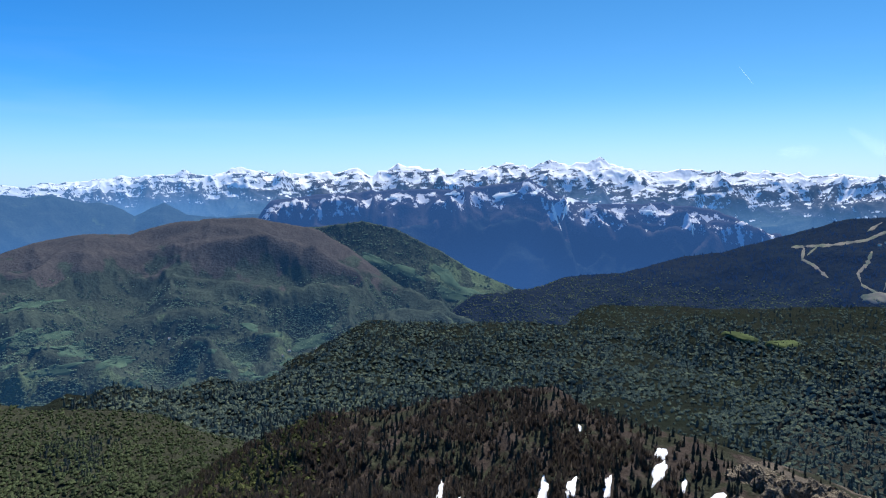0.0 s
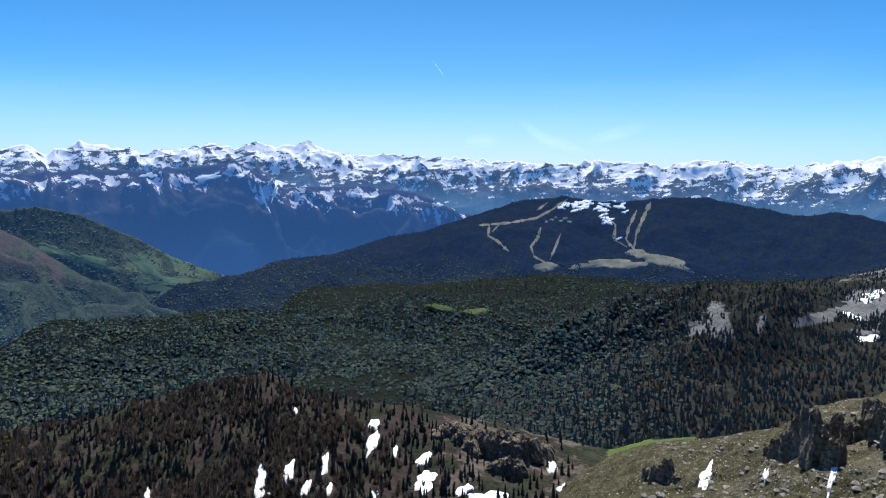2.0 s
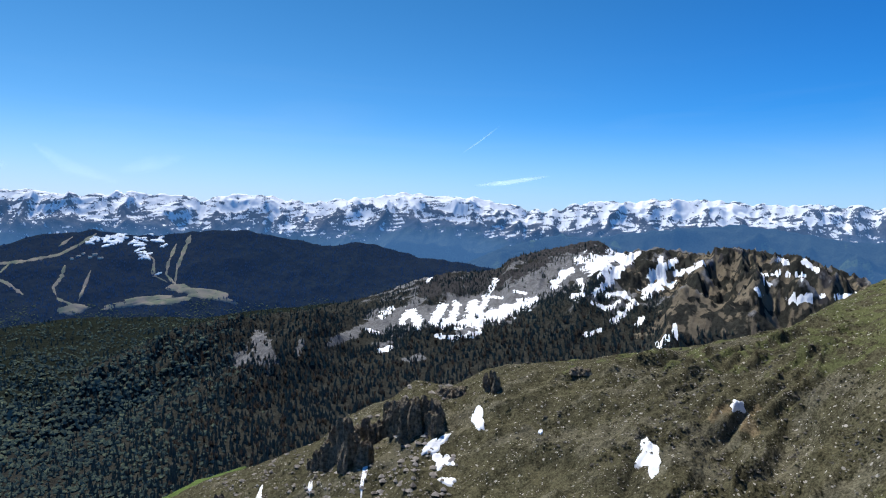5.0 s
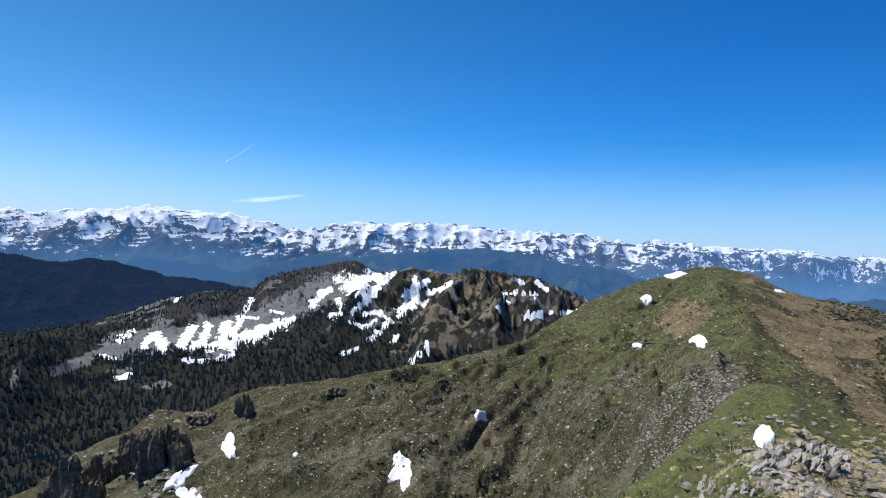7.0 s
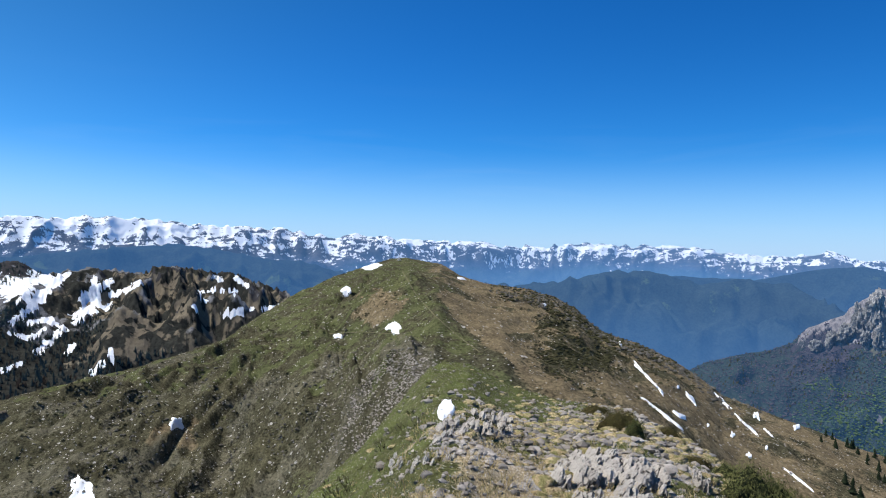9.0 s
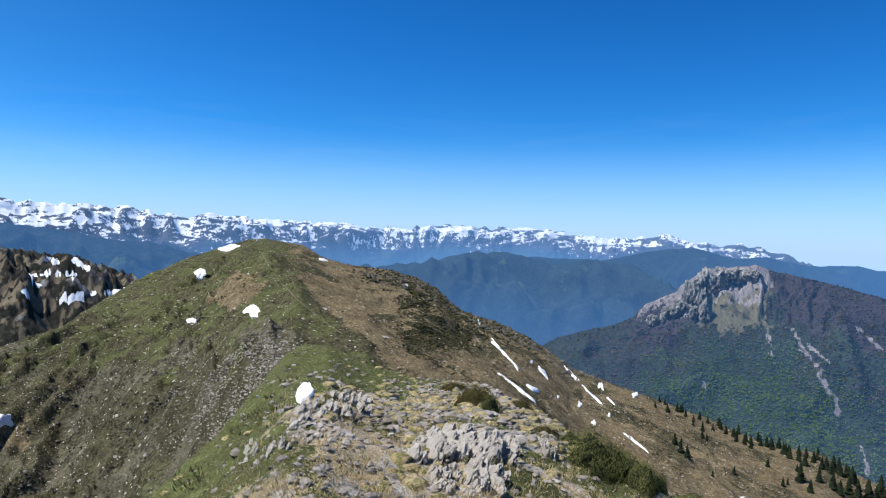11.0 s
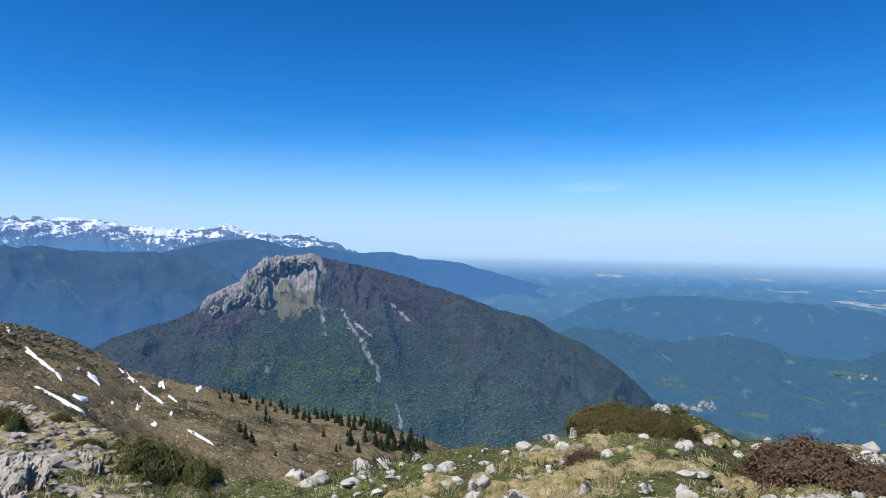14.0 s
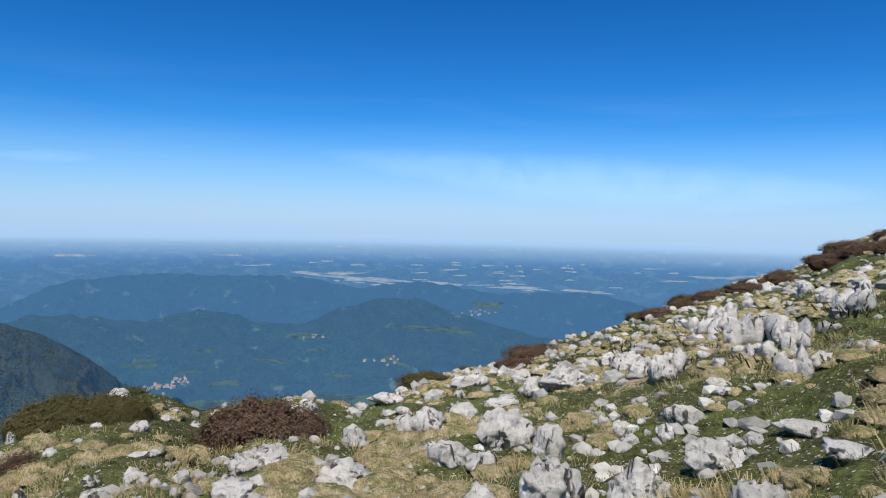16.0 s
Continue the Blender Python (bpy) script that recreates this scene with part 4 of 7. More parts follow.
# ---- near slopes
left_spur = Land(48, 4, 320, [(300, -27), (620, LEFT_SPUR), (800, -24)], [60, 12], lambda x, y, a, p: massif(x, y, a, p, 9, 121, 90), ends=(0, 3))
tagged(left_spur.mesh("wooded_spur", M_SPUR, dict(snow=0.0, grass=0.15, bare=0.0, rock=0.0)), "low wooded spur with light green trees", "hill", "hills")

spur = Land(25, -56, 580, [(150, -38), (280, -26.5), (420, SPUR), (560, -27)], [14, 80, 6], lambda x, y, a, p: massif(x, y, a, p, 8, 132, 70, 0.3, 2), ends=(1, 0))
n1 = fbm(spur.X / 22, spur.Y / 22, 4, 10)
tagged(spur.mesh("conifer_spur", M_SPUR, dict(snow=0.0, grass=step(-37.5, -39.5, spur.A) * step(-25, -23, spur.E) * 0.9, bare=np.clip(0.55 + n1, 0, 1) * step(-40, -34, spur.A),
                                              rock=np.clip(step(-19, -27, spur.A) * (0.42 + n1), 0, 1) * step(-39, -36, spur.A))),
       "steep spur of bare woods and dark conifers with snow", "hill", "hills")

HILL_FAR = ((-33, 340), (-45, 300), (-58, 250), (-75, 230), (-90, 270), (-103, 380), (-112, 350), (-125, 310), (-140, 280), (-156, 240))
HILL_LOW = ((-33, -36), (-90, -30), (-98, -24.5), (-102, -17.5), (-106, -12.5), (-112, -12.5), (-120, -14.5), (-130, -21), (-156, -28))
HILL_NEAR = ((-33, 120), (-90, 105), (-102, 85), (-125, 95), (-156, 110))


def hill_ribs(x, y, a, e):
    """Rocky ribs that slant down into the bowl: 0 to 1."""
    q = 0.67 * a + 0.74 * e + 1.4 * fbm(x / 24, y / 24, 3, 150)
    return crests(q * 0.3, (0.74 * a - 0.67 * e) * 0.07, 5, 151, 0.55) * step(-72, -84, a) * step(-107, -103, a) * step(-5, -8, e) + 0.6 * crests(x / 26, y / 26, 4, 152, 0.55) * step(-88, -78, a)


def hill_relief(x, y, a, p):
    low, top = along(HILL_LOW, a), along(HILL_CREST, a)
    return massif(x, y, a, p, 4.5, 143, 45, 0.22) + 0.55 * fbm(x / 5, y / 5, 3, 3) * step(-33, -36, a) + 3.6 * hill_ribs(x, y, a, low + (top - low) * np.clip(p, 0, 1)) * step(1.0, 0.85, p) * step(0.0, 0.1, p)


hill = Land(-33, -157, 860, [(HILL_NEAR, HILL_LOW), (HILL_FAR, HILL_CREST), (tuple((a, d * 1.35) for a, d in HILL_FAR), tuple((a, e - 9) for a, e in HILL_CREST))], [112, 6],
            hill_relief)
n1, n2, n3 = fbm(hill.X / 25, hill.Y / 25, 4, 11), fbm(hill.X / 7, hill.Y / 7, 3, 12), fbm((hill.X + hill.Y) / 16, (hill.X - hill.Y) / 42, 5, 15)
west = step(-103.5, -107.5, hill.A - 0.9 * np.clip(hill.E + 2.5, -8.5, 0) + 1.5 * n1)
green = np.clip(step(-13, -8, hill.E + 5 * n2) * (0.52 + n2 * 0.5) + step(-92, -95, hill.A) * step(-103, -100, hill.A) * step(-14, -19, hill.E) * 0.5, 0, 1)
dark_heath = step(-114.5, -117, hill.A + 3 * n1) * step(-122.5, -120, hill.A + 3 * n1) * step(-4.0, -5.5, hill.E + n2) * step(-10.5, -9, hill.E + n2) * step(-0.12, 0.12, n3 + 0.6 * n2)

scree = blobs(hill, ((-63.01, -15.75, 3.40, 5.83, 10), (-57.65, -19.11, 3.40, 4.85, -10), (-74.73, -16.82, 7.28, 2.43, 20), (-83.62, -16.56, 8.25, 1.75, 25), (-92.82, -11.51, 3.40, 1.94, 30), (-50.57, -21.76, 6.80, 1.46, 20),
                     (-104.65, -9.12, 2.91, 5.34, 30), (-102.25, -8.22, 1.94, 1.94, 0)), 0.35 * n2)
earth = blobs(hill, ((-101.46, -4.71, 4.37, 3.40, 10), (-110.31, -6.42, 8.25, 1.75, -40), (-85.44, -14.70, 3.88, 2.43, 0)), 0.4 * n2)
rib = hill_ribs(hill.X, hill.Y, hill.A, hill.E)
tagged(hill.mesh("grassy_summit", M_GRASSY, dict(snow=0.0, grass=np.clip((1 - west) * green + west * (0.3 + n2 * 0.7) * step(-112, -106, hill.A), 0, 1),
                                                 bare=np.clip(west * (0.62 + n3 * 0.6) * (1 - dark_heath) + 0.75 * earth, 0, 1),
                                                 rock=np.clip((1 - west) * (0.02 + n3 * 0.9 + n1 * 0.3 + 0.3 * step(0.45, 1.0, rib)) * step(-6, -9, hill.E) + 0.55 * scree + west * (n2 * 0.7 - 0.05) * step(-111, -117, hill.A), 0, 1))),
       "grassy rounded summit with brown slopes and old snow", "hill", "hills")

# ---- the ground underfoot
EDGE_ALL = ((60, -26), (0, -36), (-60, -36), (-88, -28)) + EDGE + ((-245, 2), (-265, 0), (-290, -18), (-300, -26))
EDGE_FAR = ((60, 14), (-88, 14), (-96.4, 25), (-102, 45), (-107, 75), (-112, 60), (-122, 32), (-132, 18), (-140, 13), (-160, 13), (-170, 15), (-182, 14), (-190, 15), (-200, 22), (-212, 35), (-230, 60), (-270, 50), (-300, 14))


def underfoot(x, y, az, part):
    d = np.hypot(x, y)
    n = step(0.5, 4, d) * step(300, 60, d)
    return n * (0.30 * fbm(x / 4, y / 4, 4, 21) * (0.4 + 0.6 * step(1.0, 0.8, part) + 0.6 * step(1.0, 1.2, part)) + 0.12 * fbm(x / 0.8, y / 0.8, 3, 22))


ground = Land(60, -300, 700, [(0.02, -math.degrees(math.atan(EYE / 0.02))), (0.6, -math.degrees(math.atan(EYE / 0.6))), (EDGE_FAR, EDGE_ALL), (tuple((a, d * 1.7) for a, d in EDGE_FAR), tuple((a, e - 17) for a, e in EDGE_ALL)),
                               (170, -48), (700, -36)], [4, 132, 8, 4, 3], lambda x, y, a, p: underfoot(x, y, a, p - 1), log=True, dense=(-92, -238))
n1, n2 = fbm(ground.X / 1.6, ground.Y / 1.6, 4, 13), fbm(ground.X / 6, ground.Y / 6, 3, 14)
stony = step(-98, -106, ground.A) * step(-140, -128, ground.A)
turf = blobs(ground, ((-101.40, -16.26, 22.33, 3.88, 33), (-97.22, -19.29, 14.56, 5.34, 33), (-110.57, -10.82, 7.77, 1.75, 10), (-134.89, -18.31, 16.02, 3.88, -14), (-128.74, -22.52, 12.62, 2.43, 0), (-110.36, -8.99, 8.74, 1.94, -25), (-151.24, -18.52, 22.33, 4.37, 8), (-167.18, -16.96, 11.65, 2.91, 20), (-180.67, -19.37, 7.77, 2.91, 0), (-224.21, -12.94, 17.48, 3.40, 14), (-200.63, -17.75, 9.71, 2.43, 0), (-218.38, -17.05, 9.71, 2.91, 0)), 0.5 * n1)
lush = np.clip(turf + step(14, 26, ground.D + 10 * n2) * step(-121, -112, ground.A), 0, 1)
tagged(ground.mesh("ground", M_GROUND, dict(snow=0.0, grass=np.clip(0.5 + n1, 0, 1), bare=np.clip(0.16 + n1 * 0.9 + n2 * 0.8 + 0.45 * stony - 0.75 * lush, 0, 1), rock=np.clip(stony * (0.28 + n1 * 1.2) * (1 - lush), 0, 1))),
       "stony mountain turf of green grass and straw tussocks", "ground", kind="structure")


# ---------------------------------------------------------------- trees
def part(name, me, material, parent, label=""):
    """One mesh as a part of a thing; me: a mesh or a bmesh."""
    if isinstance(me, bmesh.types.BMesh):
        bm, me = me, bpy.data.meshes.new(name)
        bm.to_mesh(me)
        bm.free()
    if not me.materials:
        me.materials.append(material)
    ob = new(name, me)
    ob.parent = parent
    if label:
        ob["label"] = label
    return ob


def leaf_material(name, a, b, c, grain=2.0, through=0.0, air=0.0, dark=0.45):
    """Foliage: three tones from plant to plant, darker and lighter grain within."""
    n = Nodes(name)
    r = n.island()
    col = n.mix(n.ramp(r, 0.0, 0.6), a, b)
    col = n.mix(n.ramp(r, 0.75, 1.0), col, c)
    fine = n.noise(grain, 3)
    col = n.mix(n.ramp(fine, 0.3, 0.7), n.mix(dark, col, (0.012, 0.018, 0.014)), col)
    wide = n.ramp(n.noise(0.012 if grain < 1 else grain * 0.1, 3), 0.3, 0.7)
    col = n.mix(wide, n.mix(0.3, col, tuple(v * 0.4 for v in a)), n.mix(0.35, col, c))
    n.color(col)
    if through:   # thin blades let light through
        thin, both = n.nt.nodes.new("ShaderNodeBsdfTranslucent"), n.nt.nodes.new("ShaderNodeMixShader")
        n.put(thin.inputs["Color"], col)
        both.inputs[0].default_value = through
        n.nt.links.new(n.bsdf.outputs[0], both.inputs[1])
        n.nt.links.new(thin.outputs[0], both.inputs[2])
        n.nt.links.new(both.outputs[0], n.out.inputs["Surface"])
    if air:   # haze before far woods, put in as a blue glow
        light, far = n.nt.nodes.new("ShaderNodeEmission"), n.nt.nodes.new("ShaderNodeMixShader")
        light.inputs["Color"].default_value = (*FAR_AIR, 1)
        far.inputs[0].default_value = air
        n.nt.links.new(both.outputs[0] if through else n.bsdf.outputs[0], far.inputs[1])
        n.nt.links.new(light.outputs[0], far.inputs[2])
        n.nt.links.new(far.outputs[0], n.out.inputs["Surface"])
    return n.mat


# far woods glow bluish for haze, which also lifts their dark sides
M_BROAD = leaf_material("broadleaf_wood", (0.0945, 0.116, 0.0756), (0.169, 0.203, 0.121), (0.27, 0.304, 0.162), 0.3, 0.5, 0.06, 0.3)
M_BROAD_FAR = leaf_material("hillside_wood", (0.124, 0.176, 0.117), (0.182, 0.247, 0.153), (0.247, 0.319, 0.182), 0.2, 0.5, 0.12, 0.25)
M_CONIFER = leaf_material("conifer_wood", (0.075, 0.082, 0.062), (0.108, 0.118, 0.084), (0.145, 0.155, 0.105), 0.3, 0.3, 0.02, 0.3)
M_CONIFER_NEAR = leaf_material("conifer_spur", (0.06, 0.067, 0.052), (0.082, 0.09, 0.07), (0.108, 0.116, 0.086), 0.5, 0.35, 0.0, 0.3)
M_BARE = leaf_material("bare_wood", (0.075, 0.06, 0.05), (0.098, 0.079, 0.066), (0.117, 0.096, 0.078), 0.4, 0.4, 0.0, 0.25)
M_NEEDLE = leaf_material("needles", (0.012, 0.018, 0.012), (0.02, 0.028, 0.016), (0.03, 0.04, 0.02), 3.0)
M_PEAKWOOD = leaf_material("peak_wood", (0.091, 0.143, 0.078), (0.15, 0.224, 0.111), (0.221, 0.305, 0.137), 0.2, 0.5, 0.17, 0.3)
# near-black trees; their navy is a blue glow put in for haze
n = Nodes("hazed_ski_wood")
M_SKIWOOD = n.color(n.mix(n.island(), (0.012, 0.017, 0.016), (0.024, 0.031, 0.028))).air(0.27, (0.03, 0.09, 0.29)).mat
n = Nodes("bark")
M_BARK = n.color(n.mix(n.noise(12), (0.05, 0.035, 0.025), (0.12, 0.09, 0.07))).mat

ICO = np.array([(0, 0, -1), (.724, -.526, -.447), (-.276, -.851, -.447), (-.894, 0, -.447), (-.276, .851, -.447), (.724, .526, -.447), (.276, -.851, .447), (-.724, -.526, .447), (-.724, .526, .447),
                (.276, .851, .447), (.894, 0, .447), (0, 0, 1)])



def ico_faces():
    """The twenty triangles of the hull of ICO."""
    out = []
    for i in range(12):
        for j in range(i + 1, 12):
            for k in range(j + 1, 12):
                e = [np.linalg.norm(ICO[a] - ICO[b]) for a, b in ((i, j), (j, k), (i, k))]
                if max(e) < 1.2:
                    flip = np.dot(np.cross(ICO[j] - ICO[i], ICO[k] - ICO[i]), ICO[i] + ICO[j] + ICO[k]) < 0
                    out.append((i, k, j) if flip else (i, j, k))
    return np.array(out)


ICO_FACES = ico_faces()


OCTA = np.array([(1, 0, 0), (0, 1, 0), (-1, 0, 0), (0, -1, 0), (0, 0, 1), (0, 0, -1)])
OCTA_FACES = np.array([(0, 1, 4), (1, 2, 4), (2, 3, 4), (3, 0, 4), (1, 0, 5), (2, 1, 5), (3, 2, 5), (0, 3, 5)])


def far_crown(rng):
    """A crown seen from far off: eight sides, broad and uneven on top."""
    v = OCTA * (0.75 + 0.5 * rng.random((6, 1))) * np.array([0.54, 0.54, 0.42]) + np.array([0, 0, 0.42])
    return v + np.array([0.16, 0.16, 0.22]) * (rng.random((6, 3)) - 0.5), OCTA_FACES


def cone_form(rng, tiers=2, sides=5, slim=0.2):
    """A conifer: ragged skirts of boughs, one over another, 1 high."""
    v, f = [], []
    for k in range(tiers):
        low, top = k / tiers * 0.88 + 0.04, min(1.0, (k + 1.75) / tiers * 0.88 + 0.04)
        r = slim * (1 - k / tiers) ** 0.85 + 0.015
        base = len(v)
        for s in range(sides):
            a = (s + rng.random() * 0.7) / sides * 2 * math.pi
            w = r * (0.7 + 0.6 * rng.random())
            v.append((math.cos(a) * w, math.sin(a) * w, low + 0.05 * rng.random()))
        v.append((0, 0, top if k < tiers - 1 else 1.0))
        f += [(base + s, base + (s + 1) % sides, base + sides) for s in range(sides)]
    return np.array(v), np.array(f)


def bare_form(rng, twigs=13):
    """A leafless crown: upright twigs fanning from a stem."""
    v, f = [], []
    for k in range(twigs):
        a, lean, h = rng.random() * 2 * math.pi, 0.08 + 0.3 * rng.random(), 0.55 + 0.45 * rng.random()
        w = 0.05 + 0.06 * rng.random()
        b = len(v)
        c, s = math.cos(a), math.sin(a)
        v += [(c * lean * 0.3 - s * w, s * lean * 0.3 + c * w, 0.1 * rng.random()), (c * lean * 0.3 + s * w, s * lean * 0.3 - c * w, 0.1), (c * lean, s * lean, h)]
        f.append((b, b + 1, b + 2))
    return np.array(v), np.array(f)


def grow(name, land, count, form, height, material, where, seed, label, category, flat=1.0, at_distance=0.0, smooth=False):
    """A stand of plants as one mesh. where: weights over the cells of the sheet of land."""
    rng = np.random.default_rng(seed)
    rise = np.maximum(np.diff(land.E, axis=0)[:, :-1], 0)
    w = (rise + 0.12 * rise.mean()) * np.abs(np.diff(land.az))
    w = w * np.clip(np.broadcast_to(where, land.E.shape)[:-1, :-1], 0, 1)
    cells = rng.choice(w.size, count, p=(w / w.sum()).ravel())
    j, i = np.divmod(cells, w.shape[1])
    x, y, z = land.place((i + rng.random(count)) / (land.E.shape[1] - 1), (j + rng.random(count)) / (land.E.shape[0] - 1))
    forms = [form(rng) for _ in range(7)]
    V, F, start = [], [], 0
    kind = rng.integers(0, 7, count)
    for k, (fv, ff) in enumerate(forms):
        at = np.nonzero(kind == k)[0]
        h = height[0] + (height[1] - height[0]) * rng.random(len(at)) ** 1.5
        if at_distance:   # smaller where they stand nearer than this
            h = h * np.minimum(1, np.hypot(x[at], y[at]) / at_distance)
        a = rng.random(len(at)) * 2 * np.pi
        wide = h * flat * (0.8 + 0.4 * rng.random(len(at)))
        c, s = np.cos(a)[:, None], np.sin(a)[:, None]
        px = (fv[None, :, 0] * c - fv[None, :, 1] * s) * wide[:, None] + x[at][:, None]
        py = (fv[None, :, 0] * s + fv[None, :, 1] * c) * wide[:, None] + y[at][:, None]
        pz = fv[None, :, 2] * h[:, None] + z[at][:, None] - 0.06 * h[:, None]
        V.append(np.stack([px, py, pz], -1).reshape(-1, 3))
        F.append((ff[None] + (np.arange(len(at)) * len(fv))[:, None, None]).reshape(-1, ff.shape[1]) + start)
        start += len(at) * len(fv)
    me = flat_mesh(name, np.concatenate(V), np.concatenate(F), smooth)
    me.materials.append(material)
    return tagged(new(name, me), label, category, kind="stuff")


n_f = fbm(forest_hill.X / 130, forest_hill.Y / 130, 3, 51)
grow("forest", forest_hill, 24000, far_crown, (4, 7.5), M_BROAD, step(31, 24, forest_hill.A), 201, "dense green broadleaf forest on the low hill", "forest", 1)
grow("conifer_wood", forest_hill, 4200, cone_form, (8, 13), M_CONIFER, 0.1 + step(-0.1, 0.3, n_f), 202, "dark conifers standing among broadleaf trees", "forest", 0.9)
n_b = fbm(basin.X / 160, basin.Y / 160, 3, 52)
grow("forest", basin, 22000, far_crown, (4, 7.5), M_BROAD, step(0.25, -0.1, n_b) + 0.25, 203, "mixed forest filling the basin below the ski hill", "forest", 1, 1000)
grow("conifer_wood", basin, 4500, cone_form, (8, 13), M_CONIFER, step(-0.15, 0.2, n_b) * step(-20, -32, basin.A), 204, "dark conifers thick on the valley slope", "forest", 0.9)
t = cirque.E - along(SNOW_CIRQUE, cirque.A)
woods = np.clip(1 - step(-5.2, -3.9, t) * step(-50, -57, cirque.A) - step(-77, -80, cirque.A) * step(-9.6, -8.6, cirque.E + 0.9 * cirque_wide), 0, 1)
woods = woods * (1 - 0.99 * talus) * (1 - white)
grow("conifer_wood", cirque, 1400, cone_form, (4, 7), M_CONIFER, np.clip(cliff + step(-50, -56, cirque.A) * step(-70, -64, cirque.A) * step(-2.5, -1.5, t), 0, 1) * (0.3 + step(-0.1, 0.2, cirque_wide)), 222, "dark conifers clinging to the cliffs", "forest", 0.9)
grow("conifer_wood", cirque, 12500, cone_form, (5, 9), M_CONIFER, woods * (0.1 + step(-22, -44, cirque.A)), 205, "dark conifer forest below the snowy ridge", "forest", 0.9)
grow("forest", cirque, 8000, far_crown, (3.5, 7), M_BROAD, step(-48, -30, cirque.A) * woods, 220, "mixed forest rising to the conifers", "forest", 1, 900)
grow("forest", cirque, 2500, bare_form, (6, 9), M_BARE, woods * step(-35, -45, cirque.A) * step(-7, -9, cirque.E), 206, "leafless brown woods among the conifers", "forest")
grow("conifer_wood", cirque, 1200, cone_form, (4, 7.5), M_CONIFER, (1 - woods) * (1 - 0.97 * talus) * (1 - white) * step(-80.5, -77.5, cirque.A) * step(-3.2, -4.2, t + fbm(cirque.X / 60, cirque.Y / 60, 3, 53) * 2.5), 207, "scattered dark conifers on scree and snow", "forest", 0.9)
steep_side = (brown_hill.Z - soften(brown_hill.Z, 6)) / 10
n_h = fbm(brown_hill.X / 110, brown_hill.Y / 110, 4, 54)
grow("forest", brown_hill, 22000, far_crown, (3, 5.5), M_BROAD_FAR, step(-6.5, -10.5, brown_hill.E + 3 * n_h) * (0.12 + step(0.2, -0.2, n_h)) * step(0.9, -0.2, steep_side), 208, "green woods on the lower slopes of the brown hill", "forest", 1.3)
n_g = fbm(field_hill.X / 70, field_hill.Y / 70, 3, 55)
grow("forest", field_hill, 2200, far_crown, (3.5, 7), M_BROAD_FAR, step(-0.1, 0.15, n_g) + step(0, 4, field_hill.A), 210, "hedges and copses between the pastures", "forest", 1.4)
# the ski runs, open strips in the forest: points (turn, elevation) and width; the meadows at their foot
RUNS = (
        (((-27.27, -3.53), (-29.85, -3.27), (-32.06, -2.82), (-33.40, -2.05), (-34.52, -1.23)), 0.44), (((-28.12, -3.52), (-28.04, -4.42), (-28.78, -4.78), (-29.80, -5.69)), 0.49),
        (((-28.98, -3.41), (-28.34, -4.10)), 0.44), (((-32.43, -3.60), (-32.18, -4.52), (-31.65, -5.22), (-31.93, -6.05), (-33.02, -6.60)), 0.53), (((-34.11, -4.03), (-33.68, -5.20), (-33.25, -6.37)), 0.39),
        (((-41.18, -1.28), (-40.60, -2.72), (-40.16, -3.92), (-39.96, -5.58)), 0.68), (((-40.11, -2.02), (-39.53, -3.46), (-39.37, -4.41), (-39.95, -5.11)), 0.58), (((-37.54, -2.32), (-38.49, -3.24), (-38.43, -4.43), (-39.47, -5.02)), 0.44),
        (((-32.94, -1.50), (-32.05, -2.21)), 0.49))
MEADOWS = ((-38.10, -6.46, 5.34, 0.87, 4), (-42.35, -6.01, 3.88, 0.87, -12), (-40.43, -5.48, 1.94, 0.68, 0), (-32.89, -6.83, 2.14, 0.68, 8))
cleared = np.zeros_like(ski_hill.A)
for points, wide in RUNS:
    for (a0, e0), (a1, e1) in zip(points, points[1:]):
        f = np.clip(((ski_hill.A - a0) * (a1 - a0) + (ski_hill.E - e0) * (e1 - e0)) / ((a1 - a0) ** 2 + (e1 - e0) ** 2), 0, 1)
        cleared = np.maximum(cleared, step(wide * 0.45, wide * 0.25, np.hypot(ski_hill.A - a0 - f * (a1 - a0), ski_hill.E - e0 - f * (e1 - e0))))
for a0, e0, wide, tall, _ in MEADOWS:
    cleared = np.maximum(cleared, step(0.6, 0.45, np.hypot((ski_hill.A - a0) / wide, (ski_hill.E - e0) / tall)))
n_k = fbm(ski_hill.X / 140, ski_hill.Y / 140, 3, 58)
leafy = np.clip(step(-22, -12, ski_hill.A + 8 * n_k) * step(-5.6, -7.5, ski_hill.E + 2 * n_k) + step(-6.6, -7.8, ski_hill.E + 2 * n_k), 0, 1) * step(-11.5, -10.5, ski_hill.E)
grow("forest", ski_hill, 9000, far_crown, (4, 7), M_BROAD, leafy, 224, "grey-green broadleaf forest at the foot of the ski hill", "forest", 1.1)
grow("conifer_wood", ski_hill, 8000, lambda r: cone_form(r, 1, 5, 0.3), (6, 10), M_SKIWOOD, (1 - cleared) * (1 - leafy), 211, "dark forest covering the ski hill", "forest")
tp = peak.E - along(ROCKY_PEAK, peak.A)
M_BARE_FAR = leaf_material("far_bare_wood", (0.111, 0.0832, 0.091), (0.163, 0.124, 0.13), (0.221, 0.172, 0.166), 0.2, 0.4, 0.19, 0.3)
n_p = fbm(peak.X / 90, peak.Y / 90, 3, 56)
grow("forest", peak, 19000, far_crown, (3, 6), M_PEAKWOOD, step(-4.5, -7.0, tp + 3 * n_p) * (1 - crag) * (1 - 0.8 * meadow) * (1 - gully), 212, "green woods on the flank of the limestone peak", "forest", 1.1)
